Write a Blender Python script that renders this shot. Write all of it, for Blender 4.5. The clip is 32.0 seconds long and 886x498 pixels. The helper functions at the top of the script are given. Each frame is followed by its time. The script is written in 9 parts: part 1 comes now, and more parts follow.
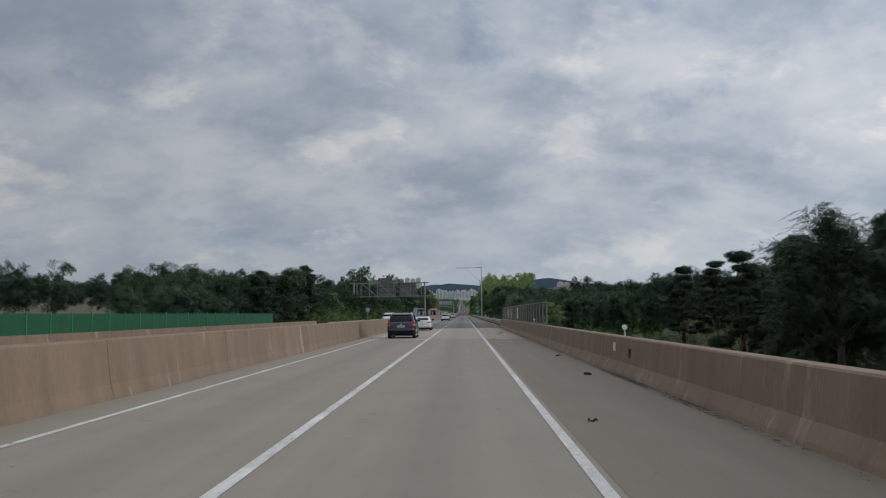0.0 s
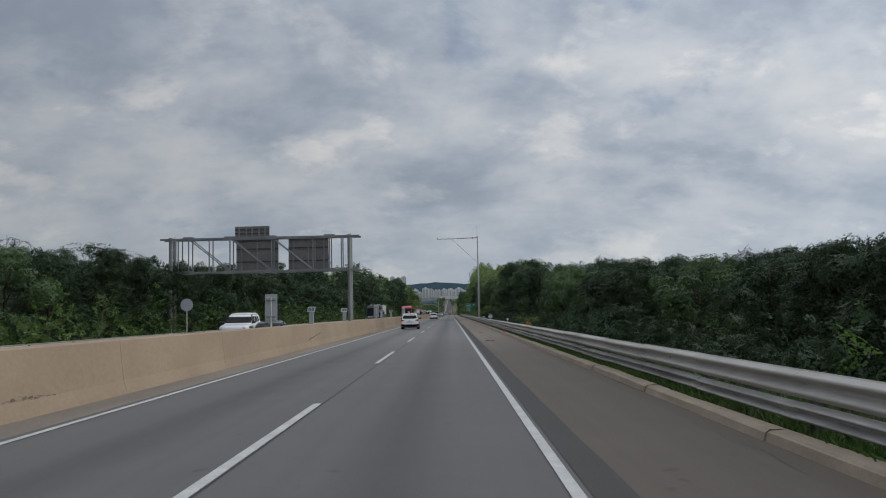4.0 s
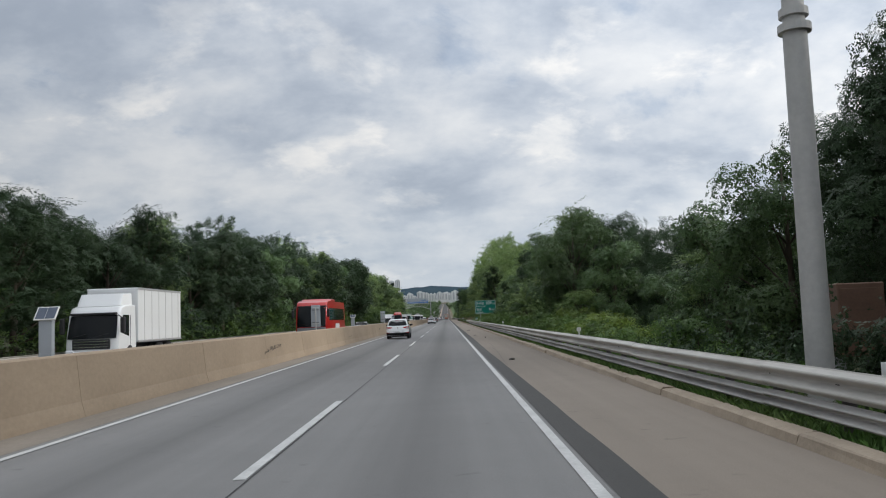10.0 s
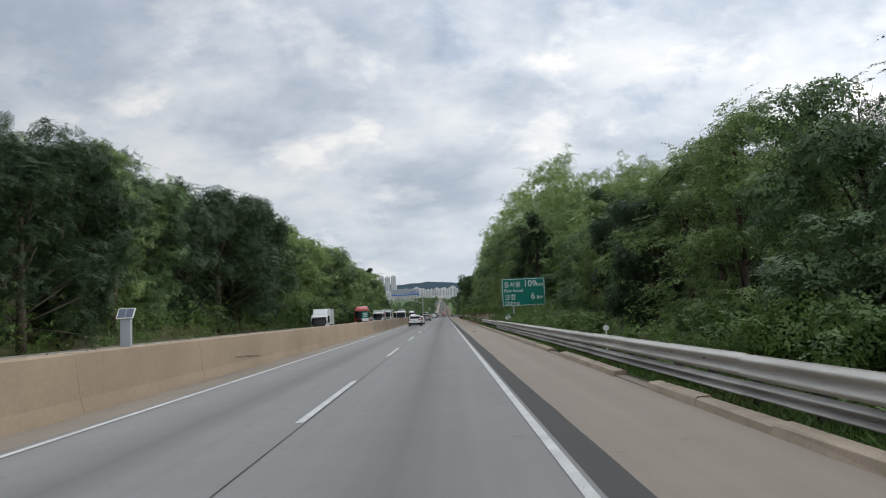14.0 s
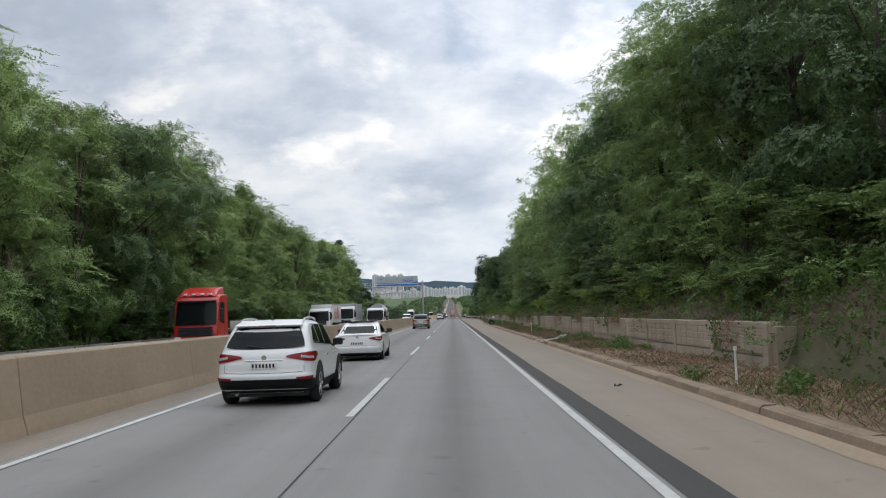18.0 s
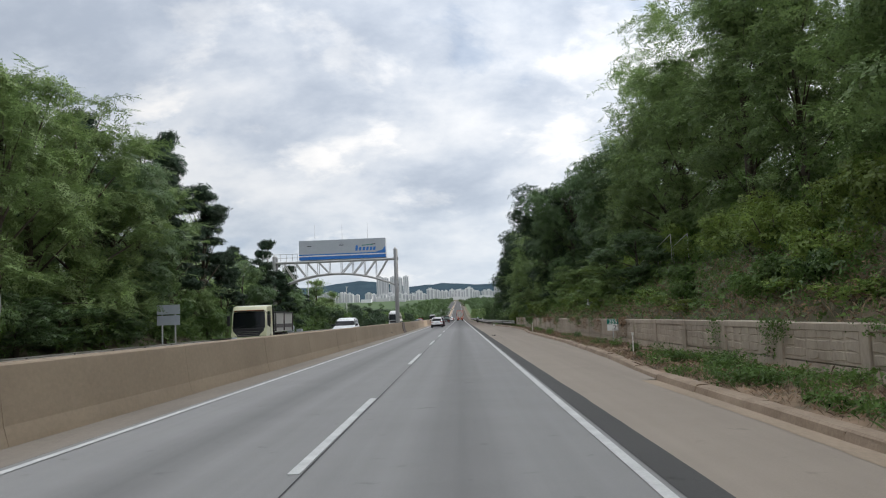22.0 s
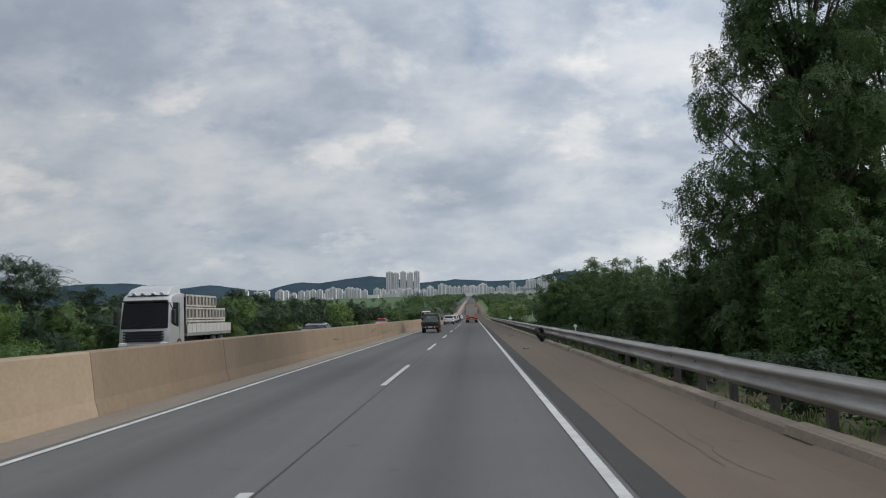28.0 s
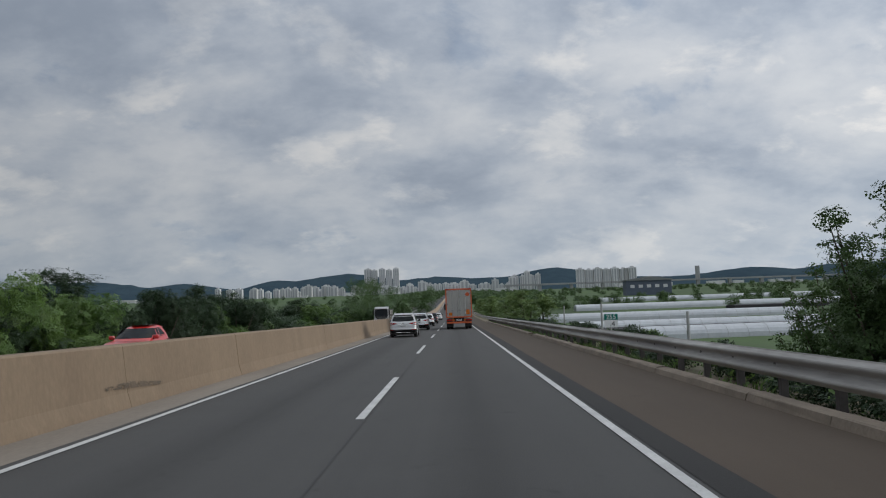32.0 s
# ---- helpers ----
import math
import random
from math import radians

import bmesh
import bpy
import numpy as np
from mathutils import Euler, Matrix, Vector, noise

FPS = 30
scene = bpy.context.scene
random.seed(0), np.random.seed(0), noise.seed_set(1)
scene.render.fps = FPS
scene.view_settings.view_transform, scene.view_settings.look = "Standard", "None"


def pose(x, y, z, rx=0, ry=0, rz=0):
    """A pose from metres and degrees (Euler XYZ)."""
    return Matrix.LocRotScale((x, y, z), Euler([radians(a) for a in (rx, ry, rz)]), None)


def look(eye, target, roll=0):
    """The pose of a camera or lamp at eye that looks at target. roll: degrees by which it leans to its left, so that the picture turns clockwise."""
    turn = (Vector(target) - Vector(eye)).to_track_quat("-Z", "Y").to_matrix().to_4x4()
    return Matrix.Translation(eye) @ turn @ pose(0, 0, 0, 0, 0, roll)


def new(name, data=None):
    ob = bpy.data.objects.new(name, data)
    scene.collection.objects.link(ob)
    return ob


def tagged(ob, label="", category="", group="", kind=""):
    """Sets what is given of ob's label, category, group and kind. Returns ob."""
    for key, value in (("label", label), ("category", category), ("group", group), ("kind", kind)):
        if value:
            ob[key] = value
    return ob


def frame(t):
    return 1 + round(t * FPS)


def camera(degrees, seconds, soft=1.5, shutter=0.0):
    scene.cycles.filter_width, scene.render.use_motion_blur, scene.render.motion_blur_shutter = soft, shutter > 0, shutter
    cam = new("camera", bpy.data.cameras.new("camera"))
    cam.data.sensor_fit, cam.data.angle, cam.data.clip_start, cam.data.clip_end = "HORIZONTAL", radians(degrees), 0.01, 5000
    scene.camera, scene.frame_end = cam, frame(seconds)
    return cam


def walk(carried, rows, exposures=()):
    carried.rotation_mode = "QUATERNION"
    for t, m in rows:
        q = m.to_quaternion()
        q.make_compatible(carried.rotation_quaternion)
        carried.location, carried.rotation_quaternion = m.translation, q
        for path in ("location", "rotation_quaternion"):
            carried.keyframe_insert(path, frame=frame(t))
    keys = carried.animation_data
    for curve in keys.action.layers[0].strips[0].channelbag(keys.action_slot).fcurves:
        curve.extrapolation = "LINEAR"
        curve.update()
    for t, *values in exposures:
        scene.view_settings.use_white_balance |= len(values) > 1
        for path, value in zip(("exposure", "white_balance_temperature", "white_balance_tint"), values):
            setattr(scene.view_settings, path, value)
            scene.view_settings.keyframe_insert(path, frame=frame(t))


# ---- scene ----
FOV = 57.75
PATH = [
    (0, 0.522, -0.113, 1.625, 94.611, 0.729, 1.472),
    (1, 0.584, 23.490, 1.607, 94.728, 0.633, 1.145),
    (2, 0.716, 47.040, 1.637, 94.614, 0.948, 0.771),
    (5, 0.692, 117.237, 1.642, 94.538, 1.369, 0.526),
    (6, 0.402, 140.160, 1.657, 94.785, 1.925, 0.776),
    (7, 0.055, 163.415, 1.622, 95.053, 2.515, 1.186),
    (8, -0.119, 186.436, 1.655, 94.822, 1.772, 0.975),
    (9, 0.037, 209.107, 1.621, 94.869, 1.199, 0.624),
    (10, 0.464, 232.481, 1.641, 94.852, 2.157, 0.271),
    (11, 0.700, 255.646, 1.666, 94.602, 1.996, -0.204),
    (12, 0.804, 279.516, 1.643, 94.451, 1.648, -0.404),
    (13, 0.756, 303.842, 1.640, 94.639, 2.756, -0.023),
    (16, 0.183, 377.136, 1.649, 94.465, 2.189, 0.499),
    (17, 0.054, 402.228, 1.633, 94.562, 2.145, 0.618),
    (18, -0.051, 427.763, 1.646, 94.619, 1.740, 0.663),
    (19, -0.093, 453.592, 1.661, 94.735, 1.938, 0.839),
    (20, -0.119, 479.143, 1.665, 94.717, 1.438, 0.791),
    (21, 0.057, 506.034, 1.631, 94.608, 2.062, 0.962),
    (22, 0.053, 532.391, 1.622, 94.856, 2.268, 1.190),
    (23, 0.070, 557.379, 1.666, 94.890, 2.019, 1.161),
    (24, 0.276, 583.819, 1.655, 94.880, 2.239, 1.464),
    (25, 0.338, 609.091, 1.618, 94.956, 2.540, 1.861),
    (28, 0.470, 681.171, 1.695, 94.703, 1.609, 2.129),
    (29, 0.420, 703.529, 1.633, 94.578, 1.638, 2.019),
    (30, 0.010, 725.411, 1.684, 94.733, 0.874, 1.792),
    (31, -0.168, 747.015, 1.644, 94.570, 2.242, 1.392),
    (32, -0.280, 768.505, 1.614, 94.533, 1.914, 0.776),
]
cam = camera(FOV, 32.0, soft=1.1)
EXPOSURES = [(0, -0.5, 5900, 9), (2, -0.34, 5950, 9), (4.5, -0.5, 5950, 9), (5, -0.48, 5980, 9), (6, -0.26, 6020, 9), (7, -0.1, 6050, 9), (9, 0.08, 6080, 9), (11, 0.02, 6080, 9), (12, 0.08, 6080, 9), (13, 0.16, 6080, 9), (16, 0.25, 6080, 9), (18, 0.42, 6130, 10), (21, 0.42, 6130, 10),
             (24, 0.32, 6060, 9), (25, 0.32, 6050, 9), (28, -0.14, 6020, 9), (29, -0.1, 6020, 9), (31, -0.24, 5980, 9), (32, -0.44, 5960, 9)]
walk(cam, [(t, pose(x, y, z, rx, ry, rz)) for t, x, y, z, rx, ry, rz in PATH], EXPOSURES)

# ---------------------------------------------------------------- sky and sun
SUN_EL, SUN_AZ = 17.0, 86.0          # degrees; azimuth from ahead towards the right
world = bpy.data.worlds.new("overcast_sky")
scene.world = world
world.use_nodes = True


def node(nt, kind, **sets):
    n = nt.nodes.new(kind)
    for key, value in sets.items():
        if key in n.inputs:
            n.inputs[key].default_value = value
    return n


def math_node(nt, op, a, b=None, clamp=False):
    n = nt.nodes.new("ShaderNodeMath")
    n.operation, n.use_clamp = op, clamp
    for i, v in enumerate((a, b)):
        if v is None:
            continue
        if isinstance(v, (int, float)):
            n.inputs[i].default_value = v
        else:
            nt.links.new(v, n.inputs[i])
    return n.outputs[0]


def ramp(nt, fac, stops, mode="LINEAR"):
    n = nt.nodes.new("ShaderNodeValToRGB")
    n.color_ramp.interpolation = mode
    while len(n.color_ramp.elements) < len(stops):
        n.color_ramp.elements.new(0.5)
    for e, (at, c) in zip(n.color_ramp.elements, stops):
        e.position, e.color = at, (*c, 1)
    nt.links.new(fac, n.inputs[0])
    return n.outputs[0]


def mix_rgb(nt, fac, a, b, mode="MIX"):
    n = nt.nodes.new("ShaderNodeMix")
    n.data_type, n.blend_type = "RGBA", mode
    for i, v in ((0, fac), (6, a), (7, b)):
        if isinstance(v, (int, float)):
            n.inputs[i].default_value = v
        elif isinstance(v, tuple):
            n.inputs[i].default_value = (*v, 1)
        else:
            nt.links.new(v, n.inputs[i])
    return n.outputs[2]


def build_sky():
    """Broken stratocumulus on a level sheet, so that its bands draw together towards the horizon."""
    nt = world.node_tree
    nt.nodes.clear()
    co = nt.nodes.new("ShaderNodeTexCoord")
    sep = nt.nodes.new("ShaderNodeSeparateXYZ")
    nt.links.new(co.outputs["Generated"], sep.inputs[0])
    z = math_node(nt, "MAXIMUM", sep.outputs[2], 0.0)
    reach = math_node(nt, "DIVIDE", 1.0, math_node(nt, "ADD", z, 0.46))
    flat = nt.nodes.new("ShaderNodeCombineXYZ")
    nt.links.new(math_node(nt, "MULTIPLY", sep.outputs[0], reach), flat.inputs[0])
    nt.links.new(math_node(nt, "MULTIPLY", math_node(nt, "MULTIPLY", sep.outputs[1], reach), 1.2), flat.inputs[1])

    def layer(shift, scale, detail, rough, bend):
        off = node(nt, "ShaderNodeVectorMath")
        off.inputs[1].default_value = shift
        nt.links.new(flat.outputs[0], off.inputs[0])
        n = node(nt, "ShaderNodeTexNoise", Scale=scale, Detail=detail, Roughness=rough, Distortion=bend)
        nt.links.new(off.outputs[0], n.inputs["Vector"])
        return n.outputs[0]

    big = layer((3.1, 7.7, 1.3), 1.5, 5.0, 0.55, 0.15)
    mid = layer((0.4, 2.1, 5.0), 4.0, 10.0, 0.58, 0.12)
    both = math_node(nt, "ADD", math_node(nt, "MULTIPLY", big, 0.45), math_node(nt, "MULTIPLY", mid, 0.55))
    cloud = ramp(nt, both, [(0.37, (0.375, 0.405, 0.455)), (0.44, (0.49, 0.515, 0.555)), (0.495, (0.60, 0.61, 0.625)),
                            (0.55, (0.70, 0.69, 0.68)), (0.62, (0.80, 0.775, 0.74))], "B_SPLINE")
    # warm lit heads of cloud, and thin blue-grey gaps
    lit = ramp(nt, layer((9.2, 1.4, 2.2), 4.6, 10.0, 0.58, 0.15), [(0.53, (1.0, 1.0, 1.0)), (0.64, (1.28, 1.22, 1.14))], "EASE")
    gap = ramp(nt, layer((5.5, 4.4, 8.8), 3.6, 10.0, 0.6, 0.2), [(0.32, (0.78, 0.83, 0.90)), (0.43, (1.0, 1.0, 1.0))], "EASE")
    cloud = mix_rgb(nt, 1.0, mix_rgb(nt, 1.0, cloud, lit, "MULTIPLY"), gap, "MULTIPLY")
    # bluer and flatter towards the horizon
    low = math_node(nt, "SUBTRACT", 1.0, math_node(nt, "DIVIDE", z, 0.16), True)
    cloud = mix_rgb(nt, math_node(nt, "MULTIPLY", low, 0.55), cloud, (0.53, 0.59, 0.655))
    # brighter overhead, as under any overcast sky, and towards the veiled sun
    sky = nt.nodes.new("ShaderNodeTexSky")
    sky.sky_type = "NISHITA"
    sky.sun_disc = False
    sky.sun_elevation, sky.sun_rotation = radians(SUN_EL), radians(SUN_AZ)
    clear = mix_rgb(nt, 1.0, sky.outputs[0], (0.1, 0.1, 0.1), "MULTIPLY")
    lift = math_node(nt, "ADD", math_node(nt, "MULTIPLY", math_node(nt, "MULTIPLY", z, z), 1.4), 0.98)
    side = math_node(nt, "ADD", math_node(nt, "MULTIPLY", sep.outputs[0], 0.42), 1.0)
    side = math_node(nt, "MINIMUM", math_node(nt, "MAXIMUM", side, 0.76), 1.3)
    lift = math_node(nt, "MULTIPLY", lift, side)
    n = nt.nodes.new("ShaderNodeVectorMath")
    n.operation = "SCALE"
    nt.links.new(cloud, n.inputs[0])
    nt.links.new(lift, n.inputs["Scale"])
    col = mix_rgb(nt, 0.93, clear, n.outputs[0])
    bg = nt.nodes.new("ShaderNodeBackground")
    bg.inputs[1].default_value = 1.0
    nt.links.new(col, bg.inputs[0])
    out = nt.nodes.new("ShaderNodeOutputWorld")
    nt.links.new(bg.outputs[0], out.inputs[0])


build_sky()
sun = new("sun", bpy.data.lights.new("sun", "SUN"))
sun.data.energy, sun.data.angle, sun.data.color = 1.7, radians(26), (1.0, 0.90, 0.77)
_d = Vector((math.sin(radians(SUN_AZ)) * math.cos(radians(SUN_EL)), math.cos(radians(SUN_AZ)) * math.cos(radians(SUN_EL)), math.sin(radians(SUN_EL))))
sun.matrix_world = look(_d * 100, (0, 0, 0))


# ---------------------------------------------------------------- materials
def material(name, base, rough=0.7, metal=0.0, vary=0.15, coarse=0.4, fine=18.0, stretch=(1, 1, 1), bump=0.0, tint=None, spec=0.4,
             island=0.0, obj=0.0, through_light=0.0, coat=0.0, leaflets=0.0):
    """Procedural surface: base colour with variation at two scales in metres, and fine relief."""
    m = bpy.data.materials.new(name)
    m.use_nodes = True
    nt = m.node_tree
    b = nt.nodes["Principled BSDF"]
    b.inputs["Roughness"].default_value, b.inputs["Metallic"].default_value = rough, metal
    b.inputs["Specular IOR Level"].default_value = spec
    b.inputs["Coat Weight"].default_value = coat
    geo = nt.nodes.new("ShaderNodeNewGeometry")
    mp = nt.nodes.new("ShaderNodeMapping")
    mp.inputs["Scale"].default_value = stretch
    nt.links.new(geo.outputs["Position"], mp.inputs[0])
    n1 = node(nt, "ShaderNodeTexNoise", Scale=coarse, Detail=5.0, Roughness=0.6)
    n2 = node(nt, "ShaderNodeTexNoise", Scale=fine, Detail=3.0, Roughness=0.6)
    nt.links.new(mp.outputs[0], n1.inputs["Vector"])
    nt.links.new(mp.outputs[0], n2.inputs["Vector"])
    other = tint or tuple(c * 0.6 for c in base)
    f = ramp(nt, n1.outputs[0], [(0.35, (0, 0, 0)), (0.68, (1, 1, 1))])
    col = mix_rgb(nt, math_node(nt, "MULTIPLY", f, min(1.0, vary * 2.2)), base, other)
    g = math_node(nt, "ADD", math_node(nt, "MULTIPLY", n2.outputs[0], vary * 1.4), 1.0 - vary * 0.7)
    if island:
        g = math_node(nt, "MULTIPLY", g, math_node(nt, "ADD", math_node(nt, "MULTIPLY", geo.outputs["Random Per Island"], island), 1.0 - island / 2))
    if obj:
        oi = nt.nodes.new("ShaderNodeObjectInfo")
        g = math_node(nt, "MULTIPLY", g, math_node(nt, "ADD", math_node(nt, "MULTIPLY", oi.outputs["Random"], obj), 1.0 - obj / 2))
    gaps = None
    if leaflets:
        vo = node(nt, "ShaderNodeTexVoronoi", Scale=leaflets)
        nt.links.new(geo.outputs["Position"], vo.inputs["Vector"])
        gaps = math_node(nt, "GREATER_THAN", vo.outputs["Distance"], 0.47)
        tone = nt.nodes.new("ShaderNodeSeparateColor")
        nt.links.new(vo.outputs["Color"], tone.inputs[0])
        g = math_node(nt, "MULTIPLY", g, math_node(nt, "ADD", math_node(nt, "MULTIPLY", tone.outputs[0], 0.3), 0.85))
    sc = nt.nodes.new("ShaderNodeVectorMath")
    sc.operation = "SCALE"
    nt.links.new(col, sc.inputs[0])
    nt.links.new(g, sc.inputs["Scale"])
    nt.links.new(sc.outputs[0], b.inputs["Base Color"])
    if bump:
        bp = node(nt, "ShaderNodeBump", Strength=bump, Distance=0.02)
        nt.links.new(n2.outputs[0], bp.inputs["Height"])
        nt.links.new(bp.outputs[0], b.inputs["Normal"])
    if through_light:
        tr = nt.nodes.new("ShaderNodeBsdfTranslucent")
        nt.links.new(sc.outputs[0], tr.inputs[0])
        mx = nt.nodes.new("ShaderNodeMixShader")
        mx.inputs[0].default_value = through_light
        out = nt.nodes["Material Output"]
        nt.links.new(b.outputs[0], mx.inputs[1])
        nt.links.new(tr.outputs[0], mx.inputs[2])
        nt.links.new(mx.outputs[0], out.inputs[0])
        if gaps is not None:
            cut = nt.nodes.new("ShaderNodeMixShader")
            nt.links.new(gaps, cut.inputs[0])
            nt.links.new(mx.outputs[0], cut.inputs[1])
            nt.links.new(nt.nodes.new("ShaderNodeBsdfTransparent").outputs[0], cut.inputs[2])
            nt.links.new(cut.outputs[0], out.inputs[0])
    return m


# dimmer light along the road painted into the pavement: y in kilometres, tone
ROAD_DIMMING = ((0.092, 0.52), (0.125, 0.60), (0.150, 0.84), (0.250, 0.84), (0.262, 0.64), (0.286, 0.70), (0.310, 0.84), (0.380, 1.0), (0.635, 1.0), (0.690, 0.50), (0.735, 0.41), (0.775, 0.28), (1.0, 0.28))
SHOULDER_DIMMING = ((0.092, 0.40), (0.125, 0.47), (0.150, 0.80)) + ROAD_DIMMING[3:9] + ((0.690, (0.52, 0.47, 0.42)), (0.735, (0.42, 0.375, 0.33)), (0.775, (0.27, 0.238, 0.208)), (1.0, (0.27, 0.238, 0.208)))
DECK_TONE = ((0.0, 0.80), (0.0514, 0.80), (0.0516, 1.0), (1.0, 1.0))     # the second span is paler
DECK_SIDE_TONE = ((0.0, 0.62), (0.0514, 0.66), (0.0516, 1.0), (1.0, 1.0))
PATCH_DIMMING = ((0.0, 1.0), (0.635, 1.0), (0.690, 0.75), (0.735, 0.60), (0.775, 0.42), (1.0, 0.42))


def road_material(name, base, streak, centres, y_tones=()):
    """Worn pavement: grain, long wear bands and the oil streak along each lane's middle."""
    m = material(name, base, rough=0.85, vary=0.16, coarse=0.55, fine=42, bump=0.25, tint=tuple(c * 0.8 for c in base), spec=0.3)
    nt = m.node_tree
    b = nt.nodes["Principled BSDF"]
    src = b.inputs["Base Color"].links[0].from_socket
    geo = nt.nodes.new("ShaderNodeNewGeometry")
    sep = nt.nodes.new("ShaderNodeSeparateXYZ")
    nt.links.new(geo.outputs["Position"], sep.inputs[0])
    mp = nt.nodes.new("ShaderNodeMapping")
    mp.inputs["Scale"].default_value = (1.1, 0.012, 1)
    nt.links.new(geo.outputs["Position"], mp.inputs[0])
    band = node(nt, "ShaderNodeTexNoise", Scale=1.6, Detail=4.0, Roughness=0.6)
    nt.links.new(mp.outputs[0], band.inputs["Vector"])
    g = math_node(nt, "ADD", math_node(nt, "MULTIPLY", band.outputs[0], 0.36), 0.82)
    drip = node(nt, "ShaderNodeTexNoise", Scale=2.3, Detail=3.0, Roughness=0.55, Distortion=0.3)
    nt.links.new(geo.outputs["Position"], drip.inputs["Vector"])
    spot = math_node(nt, "MULTIPLY", math_node(nt, "SUBTRACT", drip.outputs[0], 0.66), 6.0, True)
    g = math_node(nt, "MULTIPLY", g, math_node(nt, "SUBTRACT", 1.0, math_node(nt, "MULTIPLY", spot, 0.4)))
    # tone by stretch; on the road it holds dimmer light as colour
    if y_tones:
        tone = ramp(nt, math_node(nt, "DIVIDE", sep.outputs[1], 1000.0), [(at, v if isinstance(v, tuple) else (v, v, v)) for at, v in y_tones])
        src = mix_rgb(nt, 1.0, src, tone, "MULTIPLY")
    for c in centres:
        d = math_node(nt, "ABSOLUTE", math_node(nt, "SUBTRACT", sep.outputs[0], c))
        k = math_node(nt, "MULTIPLY", math_node(nt, "SUBTRACT", 1.0, math_node(nt, "DIVIDE", d, 0.75), True), streak)
        g = math_node(nt, "MULTIPLY", g, math_node(nt, "SUBTRACT", 1.0, k))
    sc = nt.nodes.new("ShaderNodeVectorMath")
    sc.operation = "SCALE"
    nt.links.new(src, sc.inputs[0])
    nt.links.new(g, sc.inputs["Scale"])
    nt.links.new(sc.outputs[0], b.inputs["Base Color"])
    return m


def flaking(m, amount, scale=9.0):
    """Paint worn through in flakes, so that the pavement shows."""
    nt = m.node_tree
    out = nt.nodes["Material Output"]
    src = out.inputs[0].links[0].from_socket
    geo = nt.nodes.new("ShaderNodeNewGeometry")
    mp = nt.nodes.new("ShaderNodeMapping")
    mp.inputs["Scale"].default_value = (1, 0.35, 1)
    nt.links.new(geo.outputs["Position"], mp.inputs[0])
    a = node(nt, "ShaderNodeTexNoise", Scale=scale, Detail=6.0, Roughness=0.75)
    b = node(nt, "ShaderNodeTexNoise", Scale=0.5, Detail=3.0, Roughness=0.6)
    nt.links.new(mp.outputs[0], a.inputs["Vector"])
    nt.links.new(mp.outputs[0], b.inputs["Vector"])
    f = math_node(nt, "ADD", a.outputs[0], math_node(nt, "MULTIPLY", b.outputs[0], 0.5))
    cut = nt.nodes.new("ShaderNodeMixShader")
    nt.links.new(math_node(nt, "GREATER_THAN", f, amount), cut.inputs[0])
    nt.links.new(src, cut.inputs[1])
    nt.links.new(nt.nodes.new("ShaderNodeBsdfTransparent").outputs[0], cut.inputs[2])
    nt.links.new(cut.outputs[0], out.inputs[0])


def runs(m, pale):
    """Pale lime runs down a concrete face."""
    nt = m.node_tree
    b = nt.nodes["Principled BSDF"]
    src = b.inputs["Base Color"].links[0].from_socket
    geo = nt.nodes.new("ShaderNodeNewGeometry")
    mp = nt.nodes.new("ShaderNodeMapping")
    mp.inputs["Scale"].default_value = (1, 1.5, 0.22)
    nt.links.new(geo.outputs["Position"], mp.inputs[0])
    a = node(nt, "ShaderNodeTexNoise", Scale=1.0, Detail=5.0, Roughness=0.6, Distortion=0.4)
    nt.links.new(mp.outputs[0], a.inputs["Vector"])
    f = ramp(nt, a.outputs[0], [(0.60, (0, 0, 0)), (0.72, (0.7, 0.7, 0.7))])
    nt.links.new(mix_rgb(nt, f, src, pale), b.inputs["Base Color"])


def glass_material(name, base=(0.015, 0.018, 0.02)):
    m = material(name, base, rough=0.04, vary=0.02, spec=0.36)
    return m


M = {}
M["asphalt"] = road_material("asphalt", (0.24, 0.235, 0.228), 0.27, (0.0, -3.6, -10.2, -13.8), ROAD_DIMMING)
M["asphalt_new"] = road_material("asphalt_patch", (0.068, 0.066, 0.063), 0.0, (), PATCH_DIMMING)
M["deck"] = road_material("bridge_concrete", (0.335, 0.295, 0.240), 0.12, (0.0, -3.6), DECK_TONE)
M["deck_brown"] = road_material("bridge_shoulder_concrete", (0.315, 0.262, 0.206), 0.0, (), DECK_SIDE_TONE)
M["shoulder"] = road_material("shoulder_concrete", (0.285, 0.242, 0.198), 0.0, (), SHOULDER_DIMMING)
M["gutter"] = material("gutter_concrete", (0.25, 0.215, 0.175), 0.9, vary=0.3, coarse=0.6, fine=22, bump=0.3, stretch=(1, 0.2, 1))
M["barrier"] = material("barrier_concrete", (0.345, 0.27, 0.19), 0.88, vary=0.24, coarse=0.45, fine=14, bump=0.2, stretch=(1, 0.5, 0.8), tint=(0.215, 0.163, 0.112), obj=0.06)
# stained copy of the barrier, its tone lowered for dimmer light past y 690
M["barrier_dim"] = material("stained_barrier_concrete", (0.235, 0.178, 0.120), 0.9, vary=0.28, coarse=0.7, fine=14, bump=0.2, stretch=(1, 0.9, 0.45), tint=(0.18, 0.132, 0.09), obj=0.08)
M["barrier_bridge"] = material("bridge_parapet_concrete", (0.225, 0.165, 0.114), 0.9, vary=0.3, coarse=0.8, fine=16, bump=0.25, stretch=(1, 1.6, 0.35), tint=(0.15, 0.105, 0.072), obj=0.08)
runs(M["barrier_bridge"], (0.42, 0.36, 0.28))
